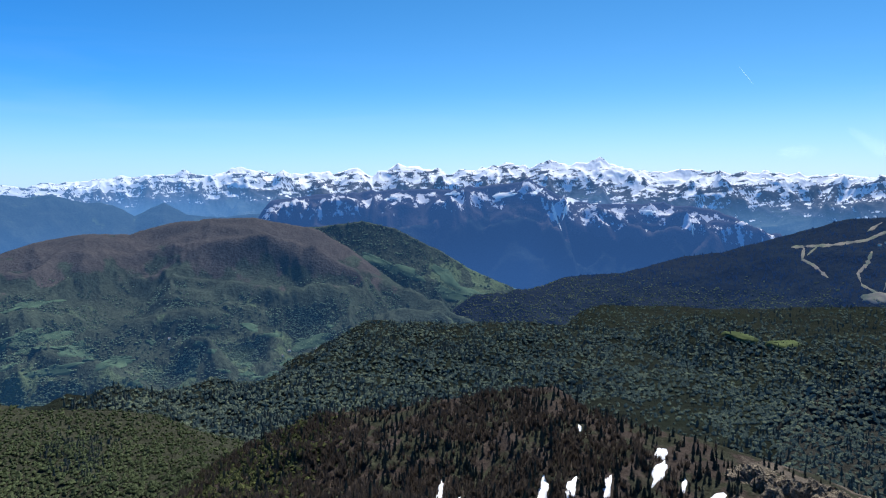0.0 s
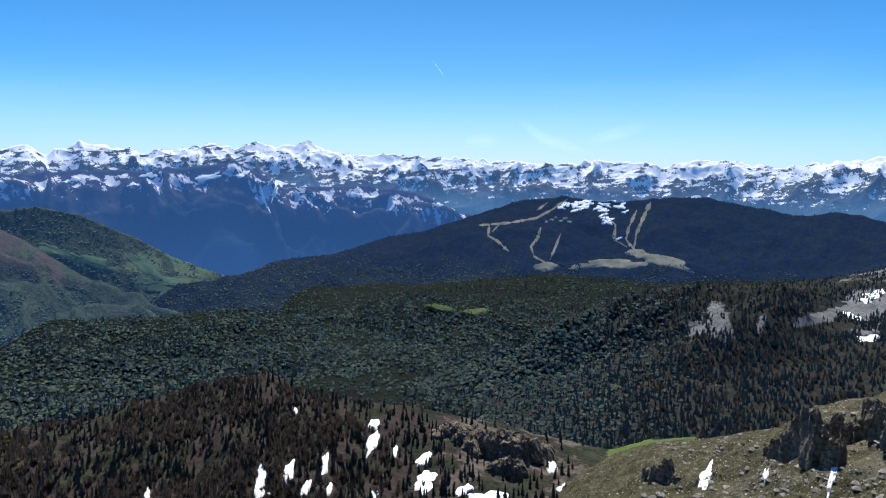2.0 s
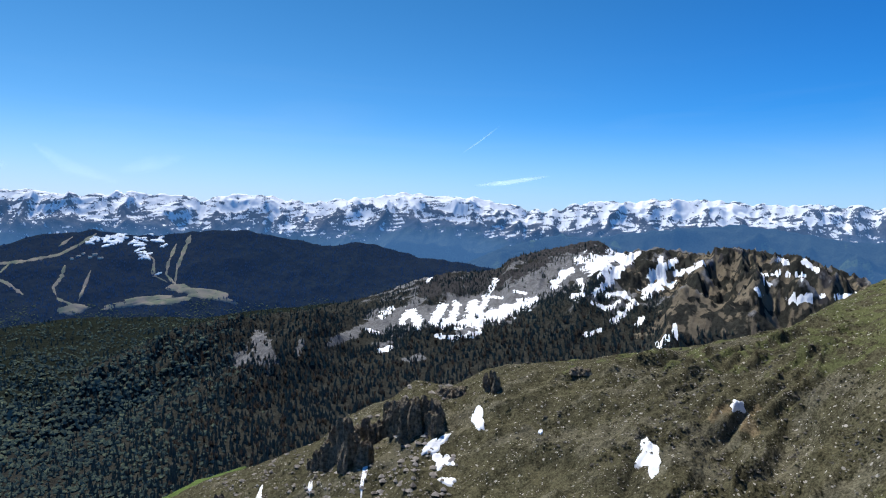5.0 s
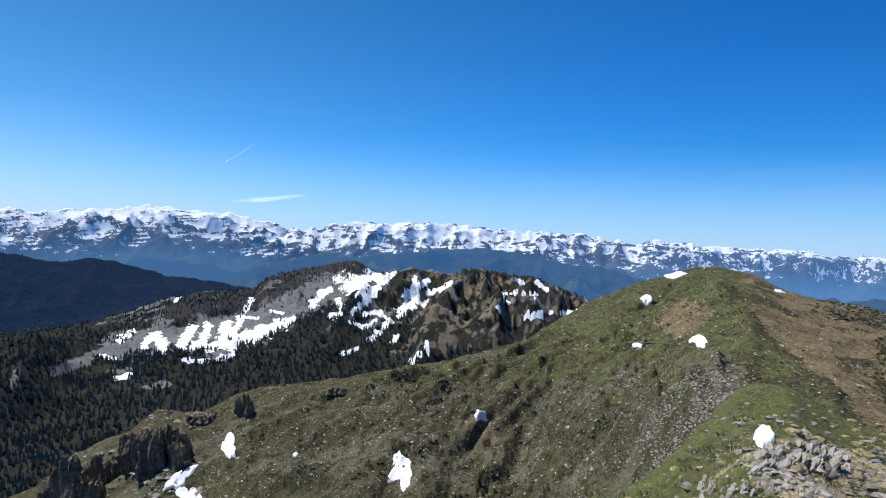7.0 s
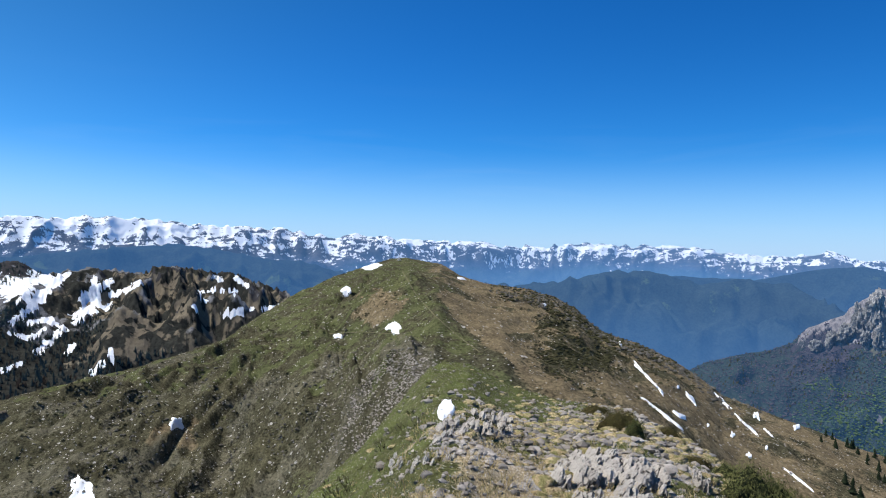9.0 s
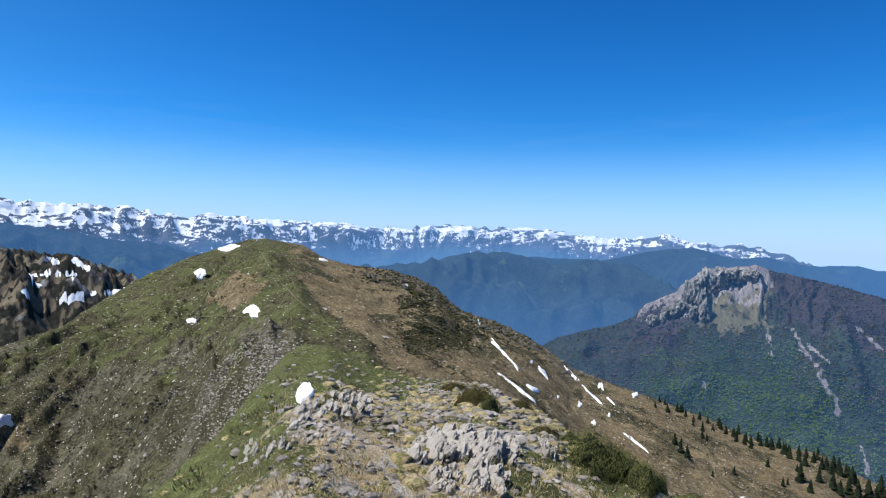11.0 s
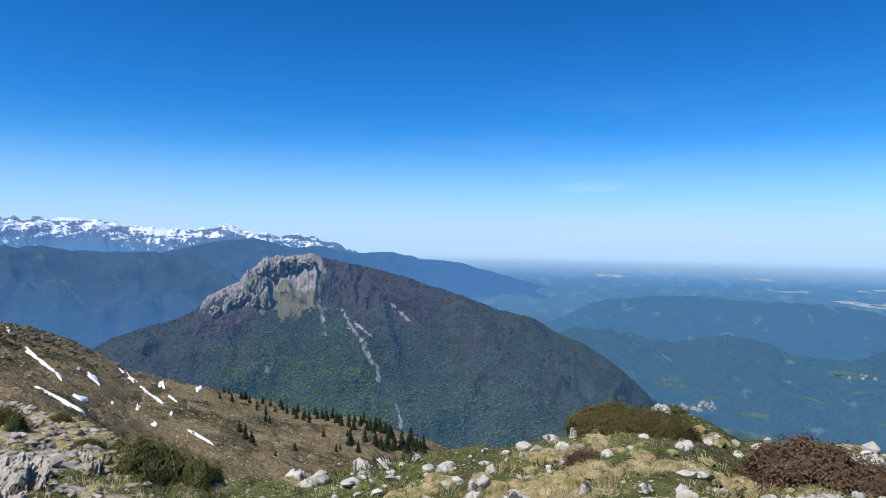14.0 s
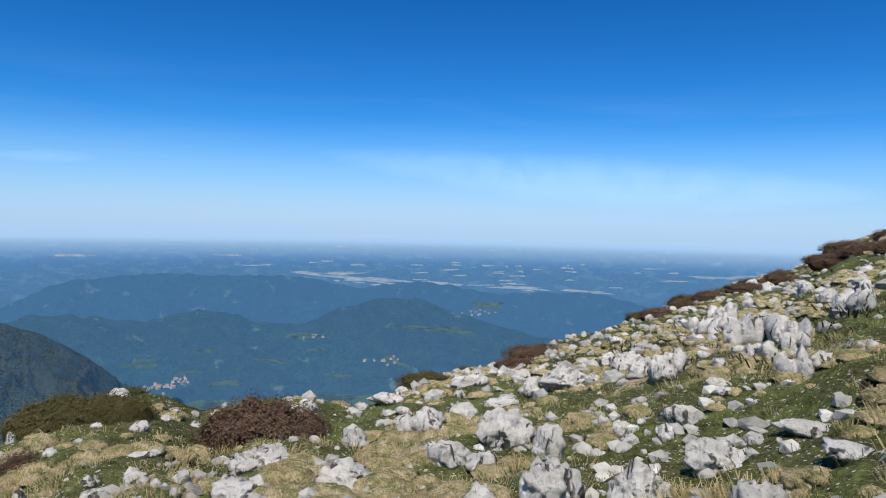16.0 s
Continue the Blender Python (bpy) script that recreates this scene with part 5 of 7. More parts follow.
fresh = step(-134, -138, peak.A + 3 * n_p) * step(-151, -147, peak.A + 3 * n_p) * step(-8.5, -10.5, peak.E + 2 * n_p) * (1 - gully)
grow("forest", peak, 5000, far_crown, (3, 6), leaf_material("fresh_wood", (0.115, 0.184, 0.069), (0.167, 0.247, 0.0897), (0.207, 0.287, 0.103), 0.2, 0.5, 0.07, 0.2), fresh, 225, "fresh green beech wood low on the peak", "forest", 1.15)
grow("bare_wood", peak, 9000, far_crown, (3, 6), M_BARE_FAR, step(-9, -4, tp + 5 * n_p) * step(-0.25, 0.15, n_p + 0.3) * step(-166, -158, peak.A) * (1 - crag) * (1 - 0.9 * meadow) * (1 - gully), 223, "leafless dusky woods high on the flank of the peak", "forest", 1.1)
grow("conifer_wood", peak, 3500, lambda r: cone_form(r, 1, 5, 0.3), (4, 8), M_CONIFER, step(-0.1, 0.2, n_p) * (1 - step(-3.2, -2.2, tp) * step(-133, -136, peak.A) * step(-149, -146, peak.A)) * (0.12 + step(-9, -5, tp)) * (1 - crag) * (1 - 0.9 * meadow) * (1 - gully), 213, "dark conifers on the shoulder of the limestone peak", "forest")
grow("forest", left_spur, 11000, far_crown, (1.8, 3.6), leaf_material("spring_wood", (0.099, 0.13, 0.0726), (0.13, 0.165, 0.0858), (0.16, 0.198, 0.099), 0.6, 0.5), 1.0, 214, "light green spring woods on a low spur", "forest")
SNOW_SPUR = (
    (-18.49, -20.00, 0.97, 1.07, 0), (-18.42, -21.47, 0.87, 2.14, -28), (-11.20, -23.39, 0.97, 1.94, -18), (-8.81, -23.82, 0.97, 2.52, -14), (-14.31, -23.06, 0.68, 2.04, -12), (-12.76, -24.65, 0.73, 1.75, -22),
    (-22.90, -22.84, 1.46, 0.73, 25), (-22.95, -24.48, 2.04, 1.36, 20), (-33.86, -22.96, 0.87, 0.87, 0), (-34.99, -24.52, 0.97, 0.58, 18), (-28.53, -25.50, 4.37, 0.78, 4), (-20.31, -22.24, 0.44, 1.46, -12),
    (-14.63, -24.95, 0.49, 1.07, -12), (-0.02, -24.24, 0.49, 1.94, -10), (-1.78, -24.85, 0.68, 0.78, 0), (-11.85, -18.76, 0.39, 0.39, 0), (-8.81, -25.21, 1.36, 0.58, 25), (-26.45, -25.09, 1.65, 0.68, 20), (-18.50, -25.33, 0.49, 0.68, 0))
white = blobs(spur, [(a, e, w * 1.25, h * 1.25, tilt) for a, e, w, h, tilt in SNOW_SPUR], 0)
n_s = fbm(spur.X / 40, spur.Y / 40, 3, 57)
grow("bare_wood", spur, 9500, bare_form, (3.2, 6), M_BARE, (1 - white) * step(-39, -34, spur.A) * (0.15 + step(0.25, -0.05, n_s)) * step(-30, -16, spur.A - 6), 215, "leafless brown beech wood on the spur", "forest")
grow("forest", spur, 3000, far_crown, (1.6, 3.2), leaf_material("edge_wood", (0.05, 0.06, 0.025), (0.075, 0.085, 0.035), (0.09, 0.1, 0.04), 0.4), step(6, 13, spur.A + 0.8 * (spur.E + 19)), 216, "light green trees at the foot of the spur", "forest")
grow("conifer_wood", left_spur, 160, cone_form, (3, 5), M_CONIFER, blobs(left_spur, ((28.49, -19.17, 4.37, 2.91, 0),), 0), 221, "dark square stand of planted conifers", "forest", 0.9)
grow("conifer_wood", spur, 2400, lambda r: cone_form(r, 4, 7, 0.17), (4, 8), M_CONIFER_NEAR, (1 - white) * step(-37, -34, spur.A) * (0.3 + step(-0.15, 0.15, n_s)), 217, "dark conifers on the steep spur", "forest", 0.9)

# ---------------------------------------------------------------- snow, crags, ski runs
n = Nodes("old_snow")
M_SNOW = n.color(n.mix(n.noise(1.2), (0.80, 0.83, 0.88), (0.9, 0.92, 0.95))).bump(n.noise(3.0), 0.3, 0.2).mat
n = Nodes("dark_crag")
M_CRAG = n.color(n.mix(n.ramp(n.noise(0.9, 8, 0.7), 0.35, 0.65), (0.085, 0.072, 0.056), (0.24, 0.205, 0.155))).bump(n.noise(1.4, 6), 1.0, 0.8).mat
# run turf and far snow hold a little haze as blue glow
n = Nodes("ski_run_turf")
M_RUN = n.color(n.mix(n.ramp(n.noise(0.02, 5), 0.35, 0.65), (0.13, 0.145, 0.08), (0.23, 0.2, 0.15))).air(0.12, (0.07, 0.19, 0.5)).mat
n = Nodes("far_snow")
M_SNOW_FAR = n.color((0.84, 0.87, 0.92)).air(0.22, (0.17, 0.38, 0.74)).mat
n = Nodes("trodden_path")
M_PATH = n.color(n.mix(n.noise(1.5), (0.11, 0.105, 0.06), (0.16, 0.145, 0.09))).mat


def drape(name, land, az, el, wide, tall, tilt=0.0, seed=0, lift=0.25, ragged=0.35, material=None, parent=None):
    """A thin sheet with an uneven outline, lying on the land round the point seen at (az, el); sizes in degrees."""
    rings, spokes = 5, 30
    c, s = math.cos(radians(tilt)), math.sin(radians(tilt))
    verts, faces = [], []
    for r in range(rings + 1):
        for k in range(spokes if r else 1):
            a = 2 * math.pi * k / spokes
            edge = 1 + ragged * (noise.noise(Vector((math.cos(a) * 1.3, math.sin(a) * 1.3, seed * 3.7))) * 1.6 + 0.5 * noise.noise(Vector((math.cos(a) * 4, math.sin(a) * 4, seed * 1.9))))
            q = (r / rings) ** 0.8 * edge * 0.5
            u, v = math.cos(a) * q * wide, math.sin(a) * q * tall
            p = land.hit(az - (u * c - v * s), el + u * s + v * c)
            verts.append((p.x, p.y, p.z + (lift if r < rings else -lift * 0.6)))
    for k in range(spokes):
        faces.append((0, 1 + k, 1 + (k + 1) % spokes))
        for r in range(1, rings):
            a, b = 1 + (r - 1) * spokes, 1 + r * spokes
            faces.append((a + k, b + k, b + (k + 1) % spokes, a + (k + 1) % spokes))
    me = bpy.data.meshes.new(name)
    me.from_pydata(verts, [], faces)
    me.polygons.foreach_set("use_smooth", [True] * len(faces))
    me.materials.append(material)
    ob = new(name, me)
    ob.parent = parent
    return ob


def strip(name, land, points, wide, material, parent=None, lift=0.3, seed=0):
    """A band lying on the land along points (az, el); wide in degrees."""
    verts, faces = [], []
    steps = []
    for (a0, e0), (a1, e1) in zip(points, points[1:]):
        count = max(2, int(math.hypot(a1 - a0, e1 - e0) / 0.15))
        steps += [(a0 + (a1 - a0) * i / count, e0 + (e1 - e0) * i / count, a1 - a0, e1 - e0) for i in range(count)]
    steps.append((*points[-1], steps[-1][2], steps[-1][3]))
    for i, (a, e, da, de) in enumerate(steps):
        m = math.hypot(da, de) or 1
        w = wide * (0.5 + 0.5 * noise.noise(Vector((i * 0.25, seed * 5.1, 0))) + 0.4 * noise.noise(Vector((i * 0.9, seed * 2.3, 4)))) * min(1.0, 0.35 + 0.2 * min(i, len(steps) - 1 - i))
        for side in (-1, 0, 1):
            p = land.hit(a - de / m * w * side, e + da / m * w * side)
            verts.append((p.x, p.y, p.z + (lift if side == 0 else lift * 0.5)))
        if i:
            b = 3 * i
            faces += [(b - 3, b - 2, b + 1, b), (b - 2, b - 1, b + 2, b + 1)]
    me = bpy.data.meshes.new(name)
    me.from_pydata(verts, [], faces)
    me.materials.append(material)
    ob = new(name, me)
    ob.parent = parent
    return ob


SNOW_BOWL = (   # turn, elevation, width, height, tilt
    (-64.94, -16.27, 1.46, 1.84, 10), (-61.09, -18.34, 1.26, 2.82, -45), (-61.83, -19.46, 1.94, 1.65, 10), (-62.27, -21.05, 1.75, 0.78, 0), (-78.92, -18.02, 2.14, 2.23, 15), (-55.97, -17.49, 0.78, 1.94, -45),
    (-55.22, -19.96, 0.63, 4.61, -8), (-46.31, -22.34, 0.87, 2.52, -25), (-50.71, -21.41, 0.44, 1.55, -10), (-70.10, -17.02, 0.49, 0.39, 0), (-85.49, -13.58, 1.17, 0.97, -20), (-98.48, -3.46, 1.02, 0.73, 0),
    (-102.54, -6.30, 1.55, 1.17, 10), (-97.93, -7.13, 0.97, 0.34, 0), (-100.65, -1.29, 1.65, 0.44, 12))
SNOW_WEST = (
    (-108.19, -2.18, 1.17, 0.34, -15), (-123.17, -9.28, 0.68, 2.43, 42), (-124.33, -10.41, 0.49, 1.65, 40), (-126.87, -11.10, 0.78, 1.26, 42), (-124.81, -12.43, 0.49, 2.91, 55), (-125.93, -12.32, 0.58, 1.65, 65),
    (-129.15, -10.95, 0.58, 1.65, 48), (-131.54, -11.75, 0.92, 0.97, 30), (-134.28, -12.25, 1.26, 0.58, 10), (-130.93, -12.62, 0.49, 1.94, 50), (-129.88, -13.39, 0.53, 0.73, 20), (-134.20, -15.74, 0.39, 2.18, 58),
    (-115.10, -4.19, 0.73, 0.39, -25), (-108.09, -2.14, 1.17, 0.29, -10), (-121.32, -7.07, 0.39, 0.97, 20), (-131.08, -14.71, 0.78, 0.44, -20), (-125.83, -10.16, 0.39, 0.44, 0), (-128.11, -12.87, 0.34, 0.29, 0),
    (-132.27, -13.99, 0.44, 0.39, 0), (-132.36, -12.90, 0.34, 0.68, 50))
for k, row in enumerate(SNOW_BOWL + SNOW_WEST):
    small = 0.48 if row[0] < -107 else 0.82
    row = (row[0], row[1], row[2] * (0.3 if row[4] > 35 else small), row[3] * (0.85 if row[4] > 35 else small + 0.1), row[4])
    tagged(drape("snow_patch", hill, *row, seed=k, lift=0.36, ragged=0.95 if row[4] > 35 else 0.6, material=M_SNOW), "patch of old white snow on the mountain slope", "snow", "snow patches")
for k, row in enumerate(SNOW_SPUR):
    tagged(drape("snow_patch", spur, *row, seed=k + 60, lift=0.8, ragged=0.55, material=M_SNOW), "patch of old snow between trees on the spur", "snow", "snow patches")

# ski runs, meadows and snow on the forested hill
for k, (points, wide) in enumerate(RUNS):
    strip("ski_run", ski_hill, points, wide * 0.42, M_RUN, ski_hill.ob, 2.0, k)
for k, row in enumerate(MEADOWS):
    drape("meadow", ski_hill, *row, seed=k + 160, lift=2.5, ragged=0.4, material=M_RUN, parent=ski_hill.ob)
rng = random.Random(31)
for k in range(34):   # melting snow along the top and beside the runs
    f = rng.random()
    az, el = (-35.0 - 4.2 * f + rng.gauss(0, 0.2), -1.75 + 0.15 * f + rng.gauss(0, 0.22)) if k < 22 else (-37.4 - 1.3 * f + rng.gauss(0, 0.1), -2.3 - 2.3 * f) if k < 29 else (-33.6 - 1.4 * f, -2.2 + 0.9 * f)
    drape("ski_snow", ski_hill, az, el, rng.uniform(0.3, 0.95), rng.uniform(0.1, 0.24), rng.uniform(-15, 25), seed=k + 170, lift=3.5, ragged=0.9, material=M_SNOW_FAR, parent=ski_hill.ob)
# clearings in the forest
M_CLEARING = Nodes("clearing")
M_CLEARING.color(M_CLEARING.mix(M_CLEARING.noise(0.05), (0.055, 0.08, 0.035), (0.085, 0.105, 0.05)))
for k, row in enumerate(((-24.11, -10.7, 2.6, 0.5, -12), (-27.0, -10.95, 2.2, 0.55, 5))):
    drape("forest_clearing", forest_hill, *row, seed=k + 180, lift=6.0, ragged=0.3, material=M_CLEARING.mat, parent=forest_hill.ob)

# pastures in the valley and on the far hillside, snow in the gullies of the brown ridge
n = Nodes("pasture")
# pastures glow faintly blue, for valley haze
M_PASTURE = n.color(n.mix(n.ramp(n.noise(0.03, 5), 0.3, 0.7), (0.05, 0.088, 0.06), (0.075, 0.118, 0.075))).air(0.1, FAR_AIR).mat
for k, row in enumerate(((20.30, -15.39, 3.40, 0.78, 5), (23.04, -15.57, 2.43, 0.68, -5), (14.76, -14.98, 2.91, 0.87, 8), (11.06, -12.10, 3.88, 1.07, -4), (31.45, -8.13, 3.40, 0.58, 10), (31.70, -10.46, 4.37, 0.87, 8), (25.80, -12.76, 2.91, 0.68, 12),
                         (28.84, -11.63, 3.40, 0.68, -8), (17.93, -16.88, 2.43, 0.58, 0), (16.07, -10.77, 1.94, 0.58, -10), (29.99, -12.95, 2.91, 0.68, 5), (12.46, -13.65, 2.23, 0.58, 10))):
    drape("pasture", brown_hill, *row, seed=k + 300, lift=2.5, ragged=0.8, material=M_PASTURE, parent=brown_hill.ob)
rng = random.Random(55)
for k in range(44):   # small fields scattered between the valley woods
    drape("pasture", brown_hill, rng.uniform(3, 34), rng.uniform(-17.5, -10.5), rng.uniform(0.5, 1.7), rng.uniform(0.15, 0.42), rng.uniform(-15, 15), seed=k + 500, lift=2.5, ragged=0.7, material=M_PASTURE, parent=brown_hill.ob)
for k, row in enumerate(((3.96, -6.12, 4.66, 1.07, -22), (-0.12, -6.61, 2.72, 1.17, -25), (-2.79, -8.53, 4.37, 1.46, -12), (6.11, -5.46, 1.94, 0.49, -20), (-4.24, -9.07, 2.91, 1.07, -30), (-0.37, -7.95, 2.43, 0.68, -10))):
    drape("pasture", field_hill, *row, seed=k + 320, lift=2.5, ragged=0.6, material=M_PASTURE, parent=field_hill.ob)
for k, row in enumerate(((-9.53, -1.76, 0.44, 2.23, 20), (-10.64, -0.06, 1.65, 0.78, -30), (-5.13, 0.11, 2.91, 0.44, 18), (-0.76, 0.26, 2.43, 0.39, 10), (-10.29, -1.00, 0.44, 1.75, -15), (-7.85, 0.47, 1.46, 0.49, 30), (-16.96, -1.17, 1.75, 0.39, -12),
                         (4.47, -0.22, 1.46, 0.29, 8), (-20.21, -2.10, 0.44, 1.46, 15))):
    drape("snow_gully", ridge_land, row[0], row[1], row[2] * 0.6, row[3] * 0.8, row[4], seed=k + 340, lift=3.0, ragged=0.9, material=M_SNOW_FAR, parent=ridge_land.ob)

# the trodden way along the ridge
tagged(strip("footpath", hill, ((-97.05, -6.95), (-99.85, -6.75), (-102.69, -6.91), (-104.60, -7.25)), 0.06, M_PATH, None, 0.2), "narrow trodden path across the grass slope", "path")
tagged(strip("footpath", hill, ((-109.87, -8.30), (-107.94, -6.95), (-105.99, -5.34), (-104.28, -3.48), (-103.15, -1.60)), 0.08, M_PATH, None, 0.2, 3), "narrow trodden path climbing to the summit", "path")


def rock_mesh(name, seed, level=3, cuts=14, rough=0.10, tall=1.0, grooves=0.0, taper=0.0):
    """A weathered block: cut by planes, then pitted and grooved."""
    rng = random.Random(seed)
    bm = bmesh.new()
    bmesh.ops.create_icosphere(bm, subdivisions=level, radius=1)
    planes = []
    for _ in range(cuts):
        v = Vector((rng.gauss(0, 1), rng.gauss(0, 1), rng.gauss(0, 0.8))).normalized()
        planes.append((v, rng.uniform(0.55, 0.95)))
    shift = Vector((seed * 7.3, seed * 3.1, 0))
    for v in bm.verts:
        d = v.co.normalized()
        r = min([1.0] + [h / max(d.dot(p), 1e-3) for p, h in planes if d.dot(p) > 0.1])
        r *= 1 + rough * noise.fractal(d * 2.5 + shift, 1.0, 2.0, 4) - grooves * max(0, noise.noise(Vector((d.x * 7, d.y * 7, d.z * 0.9)) + shift))
        thin = 1 - taper * max(0.0, d.z * r)
        v.co = Vector((d.x * r * thin, d.y * r * thin, d.z * r * tall))
    me = bpy.data.meshes.new(name)
    bm.to_mesh(me)
    bm.free()
    return me


def column_mesh(seed):
    """A rough upright block of broken rock, 1 wide and 1 high, its foot at 0."""
    rng = random.Random(seed)
    bm = bmesh.new()
    bmesh.ops.create_cube(bm, size=1.0, matrix=Matrix.Translation((0, 0, 0.5)))
    bmesh.ops.subdivide_edges(bm, edges=bm.edges[:], cuts=6, use_grid_fill=True)
    shift, lean = Vector((seed * 5.7, seed * 2.3, 0)), (rng.uniform(-0.2, 0.2), rng.uniform(-0.2, 0.2))
    for v in bm.verts:
        q = v.co
        slim = 1.12 - 0.42 * q.z ** 1.5
        crack = noise.noise(Vector((q.x * 5, q.y * 5, q.z * 0.8)) + shift)
        push = 0.34 * noise.fractal(q * 2.4 + shift, 1.0, 2.0, 4) - 0.3 * max(0, crack)
        v.co = Vector((q.x * (slim + push) + lean[0] * q.z, q.y * (slim + push) + lean[1] * q.z, q.z * (1 + 0.25 * noise.noise(Vector((q.x * 3, q.y * 3, seed))) + 0.12 * crack)))
    me = bpy.data.meshes.new("rock_column")
    bm.to_mesh(me)
    bm.free()
    me.materials.append(M_CRAG)
    return me


COLUMNS = [column_mesh(300 + k) for k in range(8)]


def crag(land, az, el, wide, tall, count, seed, label):
    """A tower of columns of rock standing out of the slope; middle at (az, el), sizes in degrees."""
    rng = random.Random(seed)
    thing = new("crag")
    foot = land.hit(az, el - tall * 0.5)
    thing.location = foot
    unit = math.hypot(foot.x, foot.y) * math.tan(radians(1))
    for k in range(count):
        q = (k + rng.uniform(0.1, 0.9)) / count * 2 - 1
        base = land.hit(az - q * wide * 0.5, el - tall * 0.5 + rng.uniform(-0.1, 0.25) * tall)
        h = tall * unit * (1.05 - 0.5 * abs(q) ** 1.6) * rng.uniform(0.75, 1.1)
        w = wide * unit * rng.uniform(0.3, 0.5)
        ob = new("rock_column", COLUMNS[(k + seed) % 8])
        ob.parent = thing
        ob.matrix_basis = Matrix.Translation(base - foot - Vector((0, 0, h * 0.2))) @ Matrix.Rotation(radians(az) + rng.uniform(-0.5, 0.5), 4, "Z") @ Matrix.Diagonal((w, w * rng.uniform(0.8, 1.4), h, 1))
    return tagged(thing, label, "rock", "ridge crags")


TOWER, LEDGE = "dark jagged rock tower on the edge of the grassy ridge", "broken dark rocks along the edge of the spur"
for k, (land, az, el, wide, tall, count, label) in enumerate((
        (hill, -59.6, -15.6, 3.6, 3.4, 10, TOWER), (hill, -57.6, -16.4, 2.4, 2.6, 6, TOWER), (hill, -53.6, -17.9, 3.2, 3.4, 9, TOWER), (hill, -55.6, -17.0, 2.0, 2.0, 5, TOWER), (hill, -65.9, -13.0, 1.3, 1.5, 4, TOWER),
        (hill, -51.6, -19.0, 1.8, 1.6, 5, TOWER), (hill, -43.0, -22.2, 2.4, 1.6, 5, TOWER), (hill, -62.6, -13.9, 2.4, 0.8, 5, TOWER), (hill, -73.4, -11.9, 1.8, 0.6, 4, "low dark rocks on the steep slope"),
        (spur, -28.8, -21.1, 4.2, 1.9, 9, LEDGE), (spur, -32.0, -21.6, 3.4, 1.8, 8, LEDGE), (spur, -25.6, -20.6, 3.2, 1.3, 7, LEDGE), (spur, -30.2, -23.0, 2.8, 1.6, 6, LEDGE))):
    crag(land, az, el, wide, tall, count, 320 + k, label)


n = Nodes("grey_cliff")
# haze over the cliffs is a weak glow in their colour
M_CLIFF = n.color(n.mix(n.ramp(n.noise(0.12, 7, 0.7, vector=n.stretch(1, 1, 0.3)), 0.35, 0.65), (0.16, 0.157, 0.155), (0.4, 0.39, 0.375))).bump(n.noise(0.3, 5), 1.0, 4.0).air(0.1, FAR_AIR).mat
for k, (az, el, wide, tall) in enumerate(((-138.19, -3.95, 1.65, 2.91), (-139.13, -2.99, 1.65, 3.01), (-137.34, -4.91, 1.36, 1.94), (-136.39, -5.48, 1.17, 1.46), (-140.31, -2.50, 1.94, 2.14), (-141.48, -2.11, 1.94, 1.46),
                                          (-139.38, -4.88, 1.17, 2.14), (-142.65, -2.10, 1.75, 1.17), (-135.44, -6.11, 1.17, 0.97), (-138.58, -5.36, 0.97, 1.46))):
    foot = peak.hit(az, el - tall * 0.5)
    size = foot.length * math.tan(radians(1))
    me = rock_mesh("cliff", 340 + k, 4, 9, 0.3, 1.0, 0.3)
    me.materials.append(M_CLIFF)
    ob = new("cliff", me)
    ob.parent = peak.ob
    ob.location = foot + Vector((0, 0, tall * size * 0.32))
    ob.scale = (wide * size * 0.42, wide * size * 0.4, tall * size * 0.52)
    ob.rotation_euler = (0, 0, k * 1.7)


# ---------------------------------------------------------------- single conifers below the brown slope
def conifer_tree(seed):
    """A small conifer: a tapered trunk and a crown of ragged boughs."""
    rng = np.random.default_rng(seed)
    tree = new("conifer_tree")
    bm = bmesh.new()
    bmesh.ops.create_cone(bm, cap_ends=True, segments=7, radius1=0.045, radius2=0.008, depth=1.0, matrix=Matrix.Translation((0, 0, 0.45)))
    part("trunk", bm, M_BARK, tree)
    v, f = cone_form(rng, 7, 9, 0.24)
    me = flat_mesh("crown", v, f, False)
    part("crown", me, M_NEEDLE, tree)
    return tagged(tree, "small dark conifer on a brown grassy slope", "tree", "slope conifers")


CONIFERS = ((-137.41, -15.65, 24), (-137.90, -16.22, 30), (-138.38, -16.51, 26), (-139.46, -14.97, 18), (-139.79, -15.14, 16), (-141.84, -17.27, 18), (-144.18, -16.40, 18), (-145.25, -17.55, 18), (-146.16, -16.41, 16),
            (-146.39, -17.00, 36), (-147.08, -17.64, 26), (-147.62, -16.83, 28), (-148.53, -17.19, 34), (-148.98, -17.49, 30), (-149.51, -17.36, 36), (-150.09, -17.56, 38), (-150.75, -17.50, 36), (-151.19, -17.71, 36),
            (-151.71, -17.58, 30), (-152.28, -17.60, 28), (-140.29, -17.68, 14), (-145.57, -17.40, 14), (-148.06, -15.94, 26), (-147.24, -15.56, 22), (-146.24, -15.27, 22), (-144.86, -14.92, 20), (-143.46, -14.68, 20), (-142.05, -14.34, 20),
            (-140.64, -13.94, 18), (-139.21, -13.62, 18), (-137.78, -13.20, 16), (-136.58, -12.77, 14), (-148.96, -16.21, 26), (-149.86, -16.65, 28))
first_trees = [conifer_tree(400 + k) for k in range(4)]
rng = random.Random(12)
BELT = []   # a dark belt of them along the lower edge of the slope
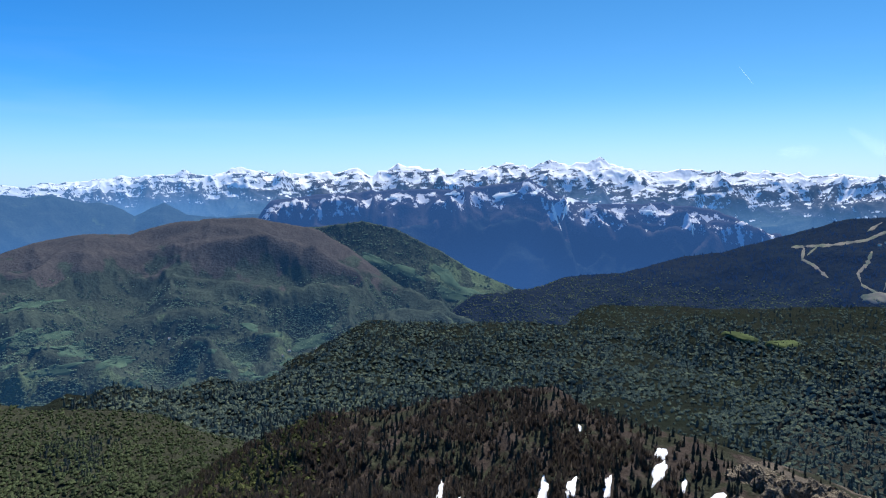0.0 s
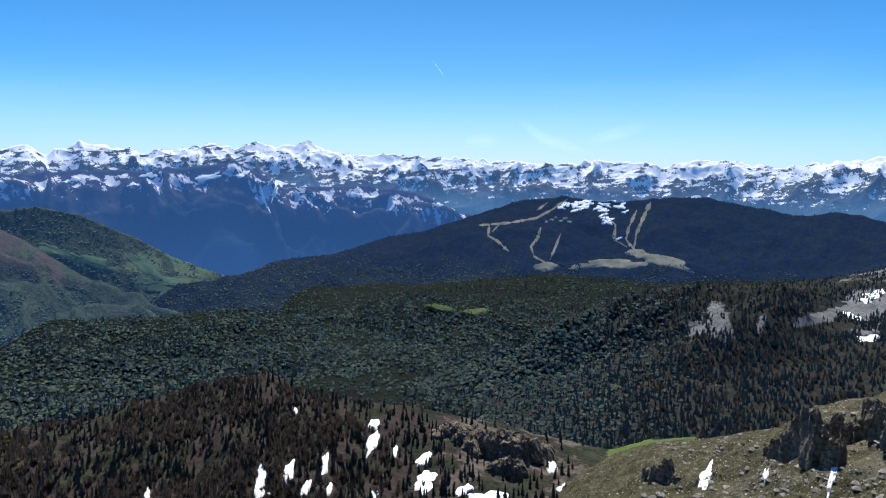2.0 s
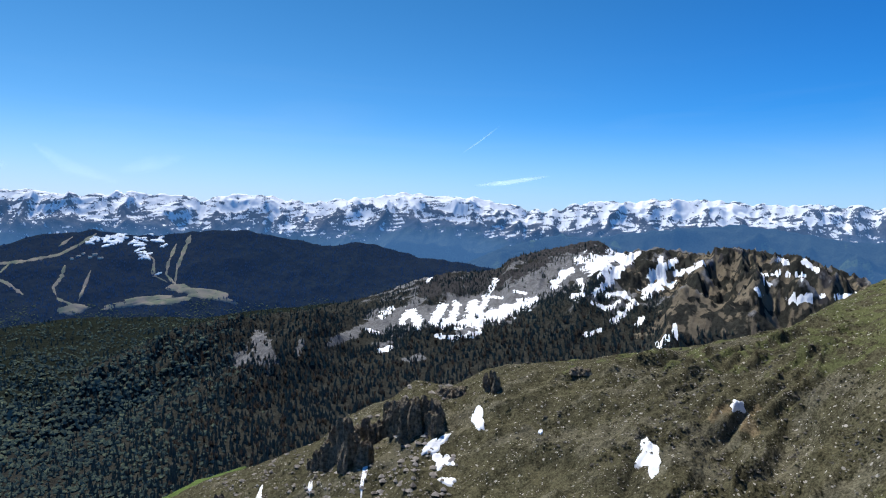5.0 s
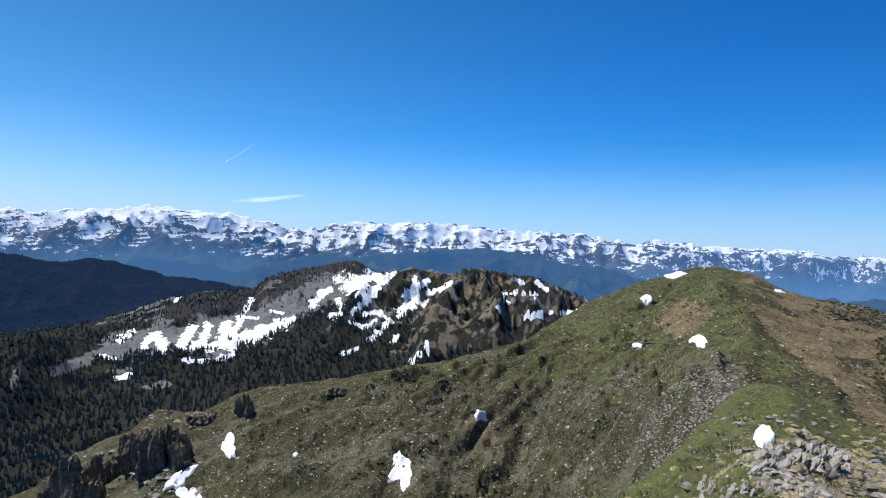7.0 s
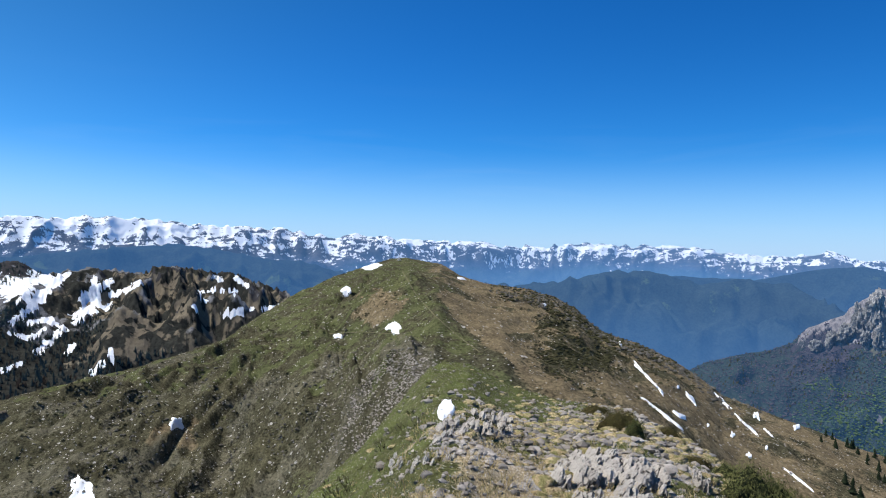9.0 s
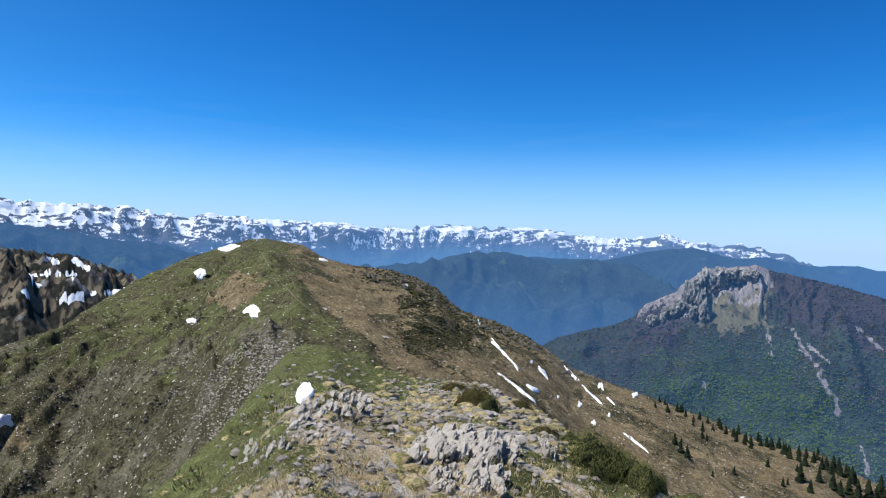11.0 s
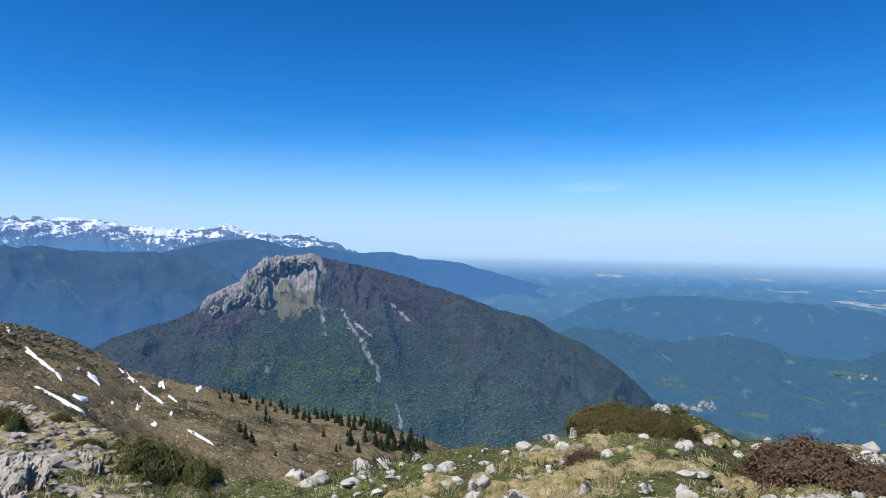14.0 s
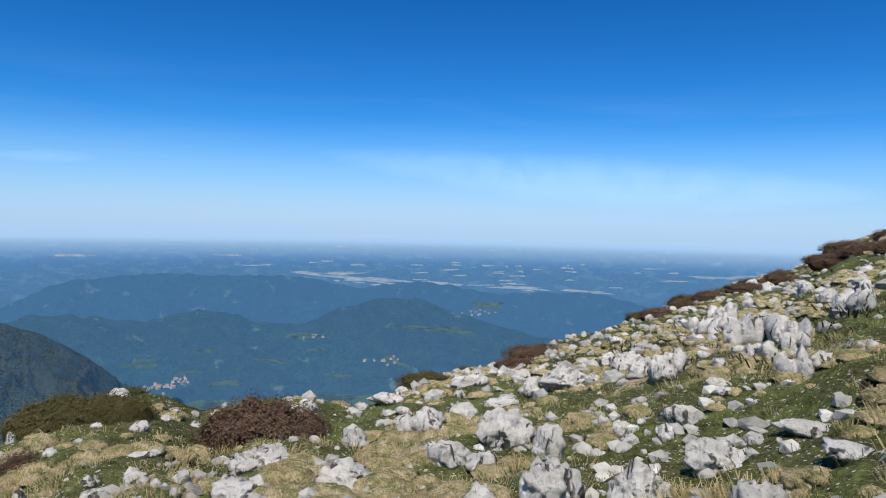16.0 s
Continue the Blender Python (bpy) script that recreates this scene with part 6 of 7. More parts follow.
for k in range(54):
    az = -135.5 - 17.5 * (k / 54) ** 0.8 + rng.gauss(0, 0.25)
    BELT.append((az, float(along(HILL_CREST, np.array([az]))[0]) - rng.uniform(0.1, 0.9), rng.uniform(12, 18) + 14 * k / 54))
for k, (az, el, size) in enumerate(CONIFERS + tuple(BELT)):
    p = hill.hit(az, el)
    s = size / 1350 * math.hypot(p.x, p.y)
    tree = first_trees[k] if k < 4 else copy_thing(first_trees[k % 4], Matrix())
    tree.matrix_basis = Matrix.Translation(p - Vector((0, 0, 0.05 * s))) @ Matrix.Rotation(k * 1.9, 4, "Z") @ Matrix.Diagonal((s, s, s, 1))


# ---------------------------------------------------------------- the stony turf
def limestone(name, light, dark, scale):
    """Pale weathered rock, with dark lichen in cracks and streaks."""
    n = Nodes(name)
    big, small = n.noise(scale * 0.5, 6, 0.65), n.noise(scale * 4, 6, 0.7)
    cracks = n.ramp(n.noise(scale, 4, 0.55, 1.6, n.stretch(1, 1, 0.28)), 0.56, 0.65)
    c = n.mix(n.ramp(big, 0.3, 0.7), tuple(v * 0.72 for v in light), light)
    c = n.mix(n.math("MULTIPLY", n.ramp(small, 0.48, 0.66), 0.45), c, dark)
    c = n.mix(n.math("MULTIPLY", cracks, 0.9), c, tuple(v * 0.35 for v in dark))
    c = n.mix(n.math("MULTIPLY", n.ramp(n.noise(scale * 0.9, 3), 0.62, 0.72), 0.35), c, (0.32, 0.2, 0.12))
    n.color(c).bump(n.math("ADD", small, n.math("MULTIPLY", cracks, -0.8)), 1.0, 0.3 / scale)
    return n.mat


M_LIME = limestone("white_limestone", (0.73, 0.69, 0.64), (0.14, 0.13, 0.115), 5.0)
M_SCHIST = limestone("grey_schist", (0.54, 0.5, 0.45), (0.13, 0.125, 0.12), 6.0)
M_STONE = leaf_material("loose_stones", (0.28, 0.265, 0.24), (0.43, 0.41, 0.38), (0.66, 0.63, 0.58), 9.0)
M_STONE_DULL = leaf_material("dull_stones", (0.2, 0.175, 0.15), (0.32, 0.29, 0.26), (0.5, 0.46, 0.42), 4.0)
M_STONE_DARK = leaf_material("dark_stones", (0.07, 0.065, 0.056), (0.12, 0.11, 0.095), (0.2, 0.185, 0.16), 3.0)
M_STRAW = leaf_material("straw_grass", (0.5, 0.38, 0.175), (0.61, 0.48, 0.24), (0.72, 0.6, 0.35), 14.0, 0.45)
M_TURF = leaf_material("green_grass", (0.09, 0.108, 0.036), (0.125, 0.142, 0.048), (0.19, 0.182, 0.075), 14.0, 0.3)
n = Nodes("tussock_hair")   # dry blades combed down over a green heart
hair, wave = n.noise(70, 4, 0.75, 1.2, n.stretch(1, 0.35, 0.3, 25)), n.noise(7, 4)
straw = n.mix(n.island(), (0.5, 0.39, 0.22), (0.66, 0.55, 0.35))
coat = n.mix(n.ramp(hair, 0.36, 0.62), (0.22, 0.165, 0.085), straw)
coat = n.mix(n.math("MULTIPLY", n.ramp(wave, 0.42, 0.6), 0.75), coat, n.mix(n.ramp(hair, 0.36, 0.62), (0.06, 0.075, 0.02), (0.22, 0.23, 0.08)))
M_TUSSOCK = n.color(coat).bump(hair, 1.0, 0.03).mat
M_SHRUB = leaf_material("low_heath", (0.04, 0.042, 0.022), (0.062, 0.06, 0.03), (0.088, 0.078, 0.04), 2.0)


def stone_form(rng):
    """A broken stone of flat faces, sunk a little."""
    v = ICO.copy()
    for _ in range(5):
        d = rng.normal(size=3)
        d /= np.linalg.norm(d)
        over = np.maximum(v @ d - (0.35 + 0.35 * rng.random()), 0)
        v = v - over[:, None] * d
    return v * np.array([0.6, 0.48, 0.52]) * (0.85 + 0.3 * rng.random((12, 1))) + np.array([0, 0, 0.16]), ICO_FACES


def rubble_form(rng):
    """A small stone far off, of eight faces."""
    return OCTA * (0.7 + 0.6 * rng.random((6, 1))) * np.array([0.54, 0.4, 0.37]) + np.array([0, 0, 0.12]) + 0.08 * rng.random((6, 3)), OCTA_FACES


def tuft_form(rng, blades, spread, droop):
    """A tuft of thin blades, each bent in the middle, 1 high."""
    v, f = [], []
    for _ in range(blades):
        a, b = rng.random() * 2 * math.pi, rng.random() * 2 * math.pi
        r, h = spread * math.sqrt(rng.random()), 0.5 + 0.5 * rng.random()
        x, y = r * math.cos(a), r * math.sin(a)
        lean = droop * (0.3 + rng.random())
        ox, oy = math.cos(a) * lean + 0.15 * math.cos(b), math.sin(a) * lean + 0.15 * math.sin(b)
        w, i = 0.03, len(v)
        sx, sy = w * math.sin(b), w * math.cos(b)
        mx, my, tip = x + ox * 0.45, y + oy * 0.45, h * (0.9 - 0.4 * droop)
        v += [(x - sx, y + sy, 0), (x + sx, y - sy, 0), (mx - sx * 0.8, my + sy * 0.8, h * 0.7), (mx + sx * 0.8, my - sy * 0.8, h * 0.7), (x + ox, y + oy, tip)]
        f += [(i, i + 1, i + 3), (i, i + 3, i + 2), (i + 2, i + 3, i + 4)]
    return np.array(v), np.array(f)


def hummock_form(rng, sides=11):
    """A rounded uneven tussock, 1 high and 2 across, its combed hair left to the material."""
    rings = ((1.05, -0.1), (0.98, 0.3), (0.74, 0.66), (0.36, 0.9))
    v, f = [], []
    for r, h in rings:
        for k in range(sides):
            a = (k + 0.5 * rng.random()) / sides * 2 * math.pi
            w = r * (0.82 + 0.36 * rng.random())
            v.append((math.cos(a) * w, math.sin(a) * w, h + 0.14 * (rng.random() - 0.5)))
    v.append((0.1, 0, 1.0))
    for i in range(3):
        for k in range(sides):
            p, q = i * sides + k, i * sides + (k + 1) % sides
            f += [(p, q, q + sides), (p, q + sides, p + sides)]
    f += [(3 * sides + k, 3 * sides + (k + 1) % sides, 4 * sides) for k in range(sides)]
    return np.array(v), np.array(f)


near = step(2.02, 1.98, ground.S) * step(0.98, 1.02, ground.S)
lime_side = step(-134, -142, ground.A) * step(-243, -235, ground.A)
schist_side = step(-97, -104, ground.A) * step(-142, -134, ground.A)
g1, g2 = fbm(ground.X / 1.6, ground.Y / 1.6, 4, 13), fbm(ground.X / 6, ground.Y / 6, 3, 14)
dry = step(-0.02, 0.24, g1 * 0.8 + g2 * 0.8)
in_reach = near * step(-94, -97, ground.A) * step(-243, -236, ground.A)
close_by = in_reach * step(2.2, 3.0, ground.D) * step(45, 20, ground.D)
grow("dry_grass", ground, 3400, lambda r: tuft_form(r, 16, 0.8, 0.9), (0.08, 0.19), M_STRAW, close_by * (0.08 + dry + 0.5 * schist_side) * (1 - 0.85 * lush), 301, "tussocks of dry straw-coloured grass", "grass")
grow("dry_grass", ground, 1100, hummock_form, (0.04, 0.12), M_TUSSOCK, close_by * dry * (0.25 + lime_side) * (1 - lush) * step(-0.1, 0.2, fbm(ground.X / 2.5, ground.Y / 2.5, 3, 66)), 315, "rounded hummocks of blond dry grass", "grass", 1.9, smooth=True)
grow("green_grass", ground, 6500, lambda r: tuft_form(r, 10, 1.1, 0.75), (0.05, 0.12), M_TURF, close_by * ((1.05 - dry) * (0.3 + lime_side) + lush), 302, "short green mountain grass", "grass")
grow("stones", ground, 1000, stone_form, (0.04, 0.2), M_STONE, in_reach * step(2.6, 3.6, ground.D) * lime_side * (0.25 + step(-0.1, 0.25, fbm(ground.X / 3, ground.Y / 3, 3, 61))), 303, "loose white limestone stones in the turf", "stones", 1.4)
grow("stones", ground, 3600, stone_form, (0.02, 0.12), M_STONE_DULL, in_reach * step(2.6, 3.6, ground.D) * schist_side * (0.15 + step(-0.15, 0.2, fbm(ground.X / 5, ground.Y / 5, 3, 62))) * (1 - 0.9 * lush), 304, "grey broken rock and rubble on the ridge", "stones", 1.4)
grow("heath", ground, 260, lambda r: tuft_form(r, 20, 0.9, 0.5), (0.08, 0.22), M_SHRUB, in_reach * step(8, 14, ground.D) * step(0.05, 0.3, fbm(ground.X / 7, ground.Y / 7, 3, 63)), 305, "low dark heath in the grass", "heath", 2.2)
farther = in_reach * step(12, 20, ground.D)
grow("dry_grass", ground, 1300, lambda r: hummock_form(r, 7), (0.05, 0.11), M_TUSSOCK, farther * (0.25 + dry) * (1 - 0.8 * lush) * (0.12 + step(-106, -116, ground.A)), 311, "dry grass clumps farther along the ridge", "grass", 2.6, smooth=True)
grow("green_grass", ground, 3200, lambda r: tuft_form(r, 8, 1.2, 0.8), (0.04, 0.1), M_TURF, farther * (1.1 - dry + lush), 312, "green grass clumps farther along the ridge", "grass", 1.3)
grow("stones", ground, 1100, stone_form, (0.05, 0.26), M_STONE_DULL, farther * schist_side * (1 - 0.9 * lush), 313, "grey rocks strewn along the crest", "stones", 1.4)
grow("stones", ground, 900, stone_form, (0.1, 0.36), M_STONE, farther * lime_side, 314, "white rocks strewn up the slope", "stones", 1.3)
h1 = fbm(hill.X / 18, hill.Y / 18, 4, 64)
grow("heath", hill, 8000, far_crown, (0.2, 0.6), M_SHRUB, (0.15 + step(0.0, 0.3, h1)) * step(-1.2, -2.4, hill.E) * (0.06 + step(-108, -103, hill.A) + 0.3 * step(-124, -120, hill.A)), 306, "low dark heath dotted over the slopes", "heath", 2.0, 260)
grow("heath", hill, 3600, far_crown, (0.3, 0.9), M_SHRUB, 0.35 * dark_heath + 0.3 * step(-0.1, 0.3, h1) * step(-113, -116, hill.A) * step(-126, -122, hill.A), 310, "dark heath on the shaded shoulder", "heath", 2.0, 300)
grow("stones", hill, 3600, rubble_form, (0.15, 0.6), M_STONE_DULL, step(-0.05, 0.3, fbm(hill.X / 14, hill.Y / 14, 3, 65)) * step(-5, -8, hill.E), 307, "grey rubble on the steep slope", "stones", 1.5, 220)
grow("stones", hill, 1500, rubble_form, (0.35, 1.3), M_STONE_DARK, step(0.75, 1.15, rib) * step(-5, -9, hill.E) * (0.1 + step(-0.1, 0.2, h1)), 318, "dark rocks breaking out along the ribs of the slope", "stones", 1.4, 220)
scree_patch = step(-96, -99, hill.A) * step(-107, -104, hill.A) * step(-8.2, -9.5, hill.E)
grow("stones", hill, 2600, rubble_form, (0.15, 0.55), M_STONE_DULL, scree_patch * (0.15 + step(-0.1, 0.25, h1)), 308, "pale broken scree below the ridge", "stones", 1.3)
crag_slope = step(-40, -44, hill.A) * step(-64, -60, hill.A)
grow("stones", hill, 1100, rubble_form, (0.5, 2.2), M_STONE_DULL, crag_slope, 309, "rubble below the dark crags", "stones", 1.3)

t = hill.E - along(HILL_CREST, hill.A)
grow("stones", hill, 900, rubble_form, (0.5, 2.0), M_STONE_DARK, step(-1.3, -0.5, t + 0.5 * h1) * step(-110, -113, hill.A) * step(-132, -126, hill.A), 316, "rough grey rocks along the shoulder", "stones", 1.4)
grow("heath", hill, 700, far_crown, (0.4, 1.1), M_SHRUB, step(-1.6, -0.5, t + 0.6 * h1) * step(-110, -113, hill.A) * step(-128, -122, hill.A), 317, "dark heath along the shoulder", "heath", 1.8)

# boulders that stand out, and others strewn about
ROCKS = [rock_mesh("boulder", 500 + k, 3, 10 + k % 4, 0.28, 0.92, 0.36, 0.2) for k in range(8)]
FINE_ROCKS = [rock_mesh("boulder", 540 + k, 4, 12, 0.32, 0.95, 0.5, 0.2) for k in range(8)]
PEBBLES = [rock_mesh("boulder", 520 + k, 2, 7, 0.2, 0.85, 0.1) for k in range(8)]
for me in ROCKS + PEBBLES + FINE_ROCKS:
    me.polygons.foreach_set("use_smooth", [True] * len(me.polygons))
    me.materials.append(M_LIME)


def boulder(az, el, wide, tall, k, turn=0.0, shapes=ROCKS):
    """A boulder whose foot is seen at (az, el); sizes in degrees."""
    p = ground.hit(az, el)
    s = math.hypot(p.x, p.y) * math.tan(radians(1)) * 0.5
    ob = new("boulder", shapes[k % 8])
    ob.matrix_basis = Matrix.Translation(p + Vector((0, 0, tall * s * 0.55))) @ Matrix.Rotation(radians(az), 4, "Z") @ Matrix.Diagonal((wide * s * 1.3, (wide + tall) * s * 0.7, tall * s * 1.42, 1)) @ Matrix.Rotation(turn, 4, "Z")
    return tagged(ob, "weathered white limestone boulder in dry grass", "rock", "boulders")


BOULDERS_HIGH = (   # turn and elevation of the foot, width, height
    (-212.52, -20.77, 5.05, 4.17), (-215.73, -14.49, 2.82, 1.65), (-217.64, -17.65, 5.05, 2.91), (-220.56, -19.97, 3.59, 3.69), (-216.83, -20.75, 4.08, 1.94), (-223.34, -10.23, 2.23, 2.43),
    (-224.26, -14.08, 4.37, 1.07), (-226.89, -15.01, 4.85, 0.97), (-229.93, -13.93, 2.43, 2.14), (-213.00, -11.37, 4.37, 1.94), (-214.74, -11.00, 2.43, 2.14), (-218.18, -11.77, 1.46, 0.97),
    (-227.68, -8.01, 1.94, 0.97), (-226.86, -5.23, 2.91, 1.94), (-218.04, -7.85, 3.40, 1.94), (-219.71, -8.37, 3.40, 2.62), (-221.69, -7.77, 3.40, 2.43), (-223.46, -8.24, 2.43, 2.43),
    (-220.95, -9.34, 2.91, 1.46), (-218.83, -6.70, 1.94, 1.46), (-225.21, -9.52, 1.75, 1.46), (-214.48, -15.83, 1.17, 1.46), (-231.21, -11.10, 2.91, 1.94))
BOULDERS_MID = (
    (-205.51, -21.27, 4.47, 4.85), (-207.12, -12.73, 4.47, 1.75), (-197.52, -18.74, 3.40, 2.23), (-201.82, -17.48, 4.66, 3.59), (-205.49, -17.71, 2.33, 2.91), (-200.18, -18.87, 2.91, 1.65),
    (-195.77, -16.33, 2.91, 1.94), (-198.65, -15.59, 2.62, 1.65), (-193.85, -16.58, 1.94, 1.65), (-201.74, -14.66, 2.91, 1.17), (-204.33, -13.53, 1.65, 1.75), (-211.19, -10.83, 2.91, 1.26),
    (-198.58, -13.08, 1.94, 0.87), (-209.98, -15.39, 1.26, 0.97), (-211.83, -16.53, 1.46, 0.97), (-199.79, -22.10, 2.91, 2.91), (-202.68, -22.17, 4.37, 0.97), (-211.13, -15.82, 1.07, 1.07))
BOULDERS_LOW = (
    (-189.15, -20.57, 5.05, 2.72), (-181.50, -21.80, 3.88, 1.65), (-180.46, -20.82, 4.56, 1.94), (-182.23, -18.85, 4.76, 1.84), (-189.56, -17.68, 1.84, 2.04), (-192.06, -22.64, 5.83, 1.65),
    (-192.36, -14.56, 3.40, 1.07), (-185.87, -21.73, 1.65, 1.17), (-168.76, -14.29, 0.78, 1.07), (-160.27, -20.96, 2.91, 1.65), (-170.66, -20.12, 2.52, 1.26), (-157.05, -19.64, 1.46, 1.17),
    (-143.20, -19.60, 1.26, 0.68), (-154.77, -18.29, 1.17, 0.58), (-165.76, -19.46, 0.87, 1.26), (-173.81, -17.44, 2.43, 0.58), (-154.55, -18.54, 1.46, 0.78), (-157.56, -19.59, 1.17, 1.17),
    (-155.26, -19.42, 1.26, 0.68), (-164.97, -15.60, 0.97, 0.87), (-146.74, -19.60, 1.75, 0.68), (-149.63, -21.00, 1.46, 0.97), (-156.66, -20.58, 1.46, 1.17))
for k, row in enumerate(BOULDERS_HIGH + BOULDERS_MID + BOULDERS_LOW):
    if row[1] > -12.6 and row[2] > 1.9:   # farther up the slope the rock stands in groups of slim, upright blocks
        for j, (aside, below, w, h) in enumerate(((-0.3, 0.0, 0.5, 0.95), (0.08, -0.12, 0.42, 0.8), (0.34, 0.08, 0.4, 0.62), (-0.05, 0.2, 0.34, 0.55))):
            boulder(row[0] + aside * row[2], row[1] + below * row[3], row[2] * w, row[3] * h, k + j * 3, k * 1.3 + j * 2.2)
        continue
    boulder(row[0], row[1], row[2] * 0.92, row[3] * 0.92, k, k * 1.3, FINE_ROCKS if row[2] > 3.40 and row[3] > 1.46 else ROCKS)
rng = random.Random(9)
for k in range(130):   # strewn over the turf
    az = rng.uniform(-236, -142)
    e = float(along(EDGE_ALL, np.array([az]))[0])
    el = e - 0.3 - (19.5 + e if e > -19 else 2) * rng.random() ** 1.6
    w = rng.uniform(0.35, 1.0) + 0.9 * rng.random() ** 3
    boulder(az, el, w, w * rng.uniform(0.4, 0.85), k, k * 2.1, ROCKS if w > 0.9 else PEBBLES)


# ---------------------------------------------------------------- ridge outcrops of upright slabs
def slab_mesh(seed):
    rng = random.Random(seed)
    bm = bmesh.new()
    bmesh.ops.create_cube(bm, size=1.0)
    bmesh.ops.subdivide_edges(bm, edges=bm.edges[:], cuts=2, use_grid_fill=True)
    for v in bm.verts:
        v.co += Vector((rng.uniform(-0.07, 0.07), rng.uniform(-0.09, 0.09), rng.uniform(-0.1, 0.1)))
        if v.co.z > 0.3:
            v.co.z -= 0.35 * abs(v.co.y) + rng.uniform(0, 0.12)
    me = bpy.data.meshes.new("slab")
    bm.to_mesh(me)
    bm.free()
    me.materials.append(M_SCHIST)
    return me


SLABS = [slab_mesh(600 + k) for k in range(6)]


def outcrop(rows, size, lean, count, seed, label):
    """Slabs of layered rock stacked side by side along a line of (az, el)."""
    rng = random.Random(seed)
    foot = ground.hit(*rows[0])
    thing = new("rock_outcrop")
    thing.location = foot
    for k in range(count):
        f = k / count * (len(rows) - 1)
        i = min(int(f), len(rows) - 2)
        az, el = (rows[i][j] + (rows[i + 1][j] - rows[i][j]) * (f - i) + rng.gauss(0, s) for j, s in ((0, 0.3), (1, 0.42)))
        p = ground.hit(az, el)
        s = size / 1180 * math.hypot(p.x, p.y) * rng.uniform(0.7, 1.25)
        ob = new("slab", SLABS[k % 6])
        ob.parent = thing
        ob.matrix_basis = Matrix.Translation(p - foot + Vector((0, 0, s * 0.06))) @ Matrix.Rotation(radians(az + 12 + rng.gauss(0, 3)), 4, "Z") @ Matrix.Rotation(radians(lean + rng.gauss(0, 3.5)), 4, "Y") \
            @ Matrix.Diagonal((s * rng.uniform(0.1, 0.2), s * rng.uniform(0.5, 0.9), s * rng.uniform(0.55, 1.0), 1))
    return tagged(thing, label, "rock", "outcrops")


outcrop(((-116.70, -17.19), (-118.93, -16.93), (-121.20, -16.85), (-123.74, -17.20)), 58, 36, 90, 71, "outcrop of tilted pale grey slabs on the ridge")
outcrop(((-118.03, -19.39), (-120.74, -19.09), (-123.51, -19.12)), 46, 34, 44, 72, "broken pale slabs below the main outcrop")
outcrop(((-116.26, -16.52), (-117.59, -15.98)), 28, 18, 8, 75, "small upright slab beside dry grass")
outcrop(((-106.58, -14.65), (-107.62, -14.18), (-109.05, -13.96), (-110.95, -14.07), (-112.60, -13.82)), 34, 30, 50, 73, "blocky grey rocks on the crest beside snow")
outcrop(((-102.93, -17.24), (-105.76, -15.90), (-109.57, -15.81)), 20, 20, 26, 74, "low weathered rocks in dry grass")
outcrop(((-126.79, -16.43), (-127.27, -17.76)), 30, 15, 7, 76, "thin upright slabs beside a bush")
tagged(drape("snow_patch", ground, -107.12, -12.84, 1.55, 1.3, 20, seed=33, lift=0.1, ragged=0.3, material=M_SNOW), "patch of old snow beside blocky rocks", "snow", "snow patches")


# ---------------------------------------------------------------- bushes
def bush_parts(seed, leaves=4200):
    """Foliage of a low dense bush, 1 across, and the solid lumpy dome inside it."""
    rng = np.random.default_rng(seed)
    d = rng.normal(size=(leaves, 3))
    d[:, 2] = np.abs(d[:, 2]) * 0.9
    d /= np.linalg.norm(d, axis=1)[:, None]
    lump = 1 + 0.17 * fbm(d[:, 0] * 2.2 + seed, d[:, 1] * 2.2 + d[:, 2], 3, seed) * 1.6
    p = d * (0.5 * lump * (0.86 + 0.16 * rng.random(leaves)))[:, None]
    t = rng.normal(size=(leaves, 3))
    t -= d * (t * d).sum(1)[:, None] * 0.6
    t /= np.linalg.norm(t, axis=1)[:, None]
    b = np.cross(d, t)
    L, Wd = 0.012 + 0.009 * rng.random((leaves, 1)), 0.006 + 0.004 * rng.random((leaves, 1))
    V = np.stack([p - t * L, p + b * Wd, p + t * L + d * 0.008, p - b * Wd], 1).reshape(-1, 3)
    foliage = flat_mesh("foliage", V, np.arange(leaves * 4).reshape(-1, 4), False)
    bm = bmesh.new()
    bmesh.ops.create_icosphere(bm, subdivisions=3, radius=0.5)
    co = np.array([v.co for v in bm.verts])
    u = co / np.linalg.norm(co, axis=1)[:, None]
    r = 0.5 * (1 + 0.17 * fbm(u[:, 0] * 2.2 + seed, u[:, 1] * 2.2 + np.abs(u[:, 2]), 3, seed) * 1.6) * (0.84 + 0.16 * fbm(u[:, 0] * 11, u[:, 1] * 11 + u[:, 2] * 7, 2, seed + 3))
    for v, q, k in zip(bm.verts, u, r):
        v.co = Vector(q * k)
    inner = bpy.data.meshes.new("inner_twig")
    bm.to_mesh(inner)
    bm.free()
    return foliage, inner


BUSH_SHAPES = [bush_parts(700 + k) for k in range(4)]
# each pair: leaves, then the darker dome inside them
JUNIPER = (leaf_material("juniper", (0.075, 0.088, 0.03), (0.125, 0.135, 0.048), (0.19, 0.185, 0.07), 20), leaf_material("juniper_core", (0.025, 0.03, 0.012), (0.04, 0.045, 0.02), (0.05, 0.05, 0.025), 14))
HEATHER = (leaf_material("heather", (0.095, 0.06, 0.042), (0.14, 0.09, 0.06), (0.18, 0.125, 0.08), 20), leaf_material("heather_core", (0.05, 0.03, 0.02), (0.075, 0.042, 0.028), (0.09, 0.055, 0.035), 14))
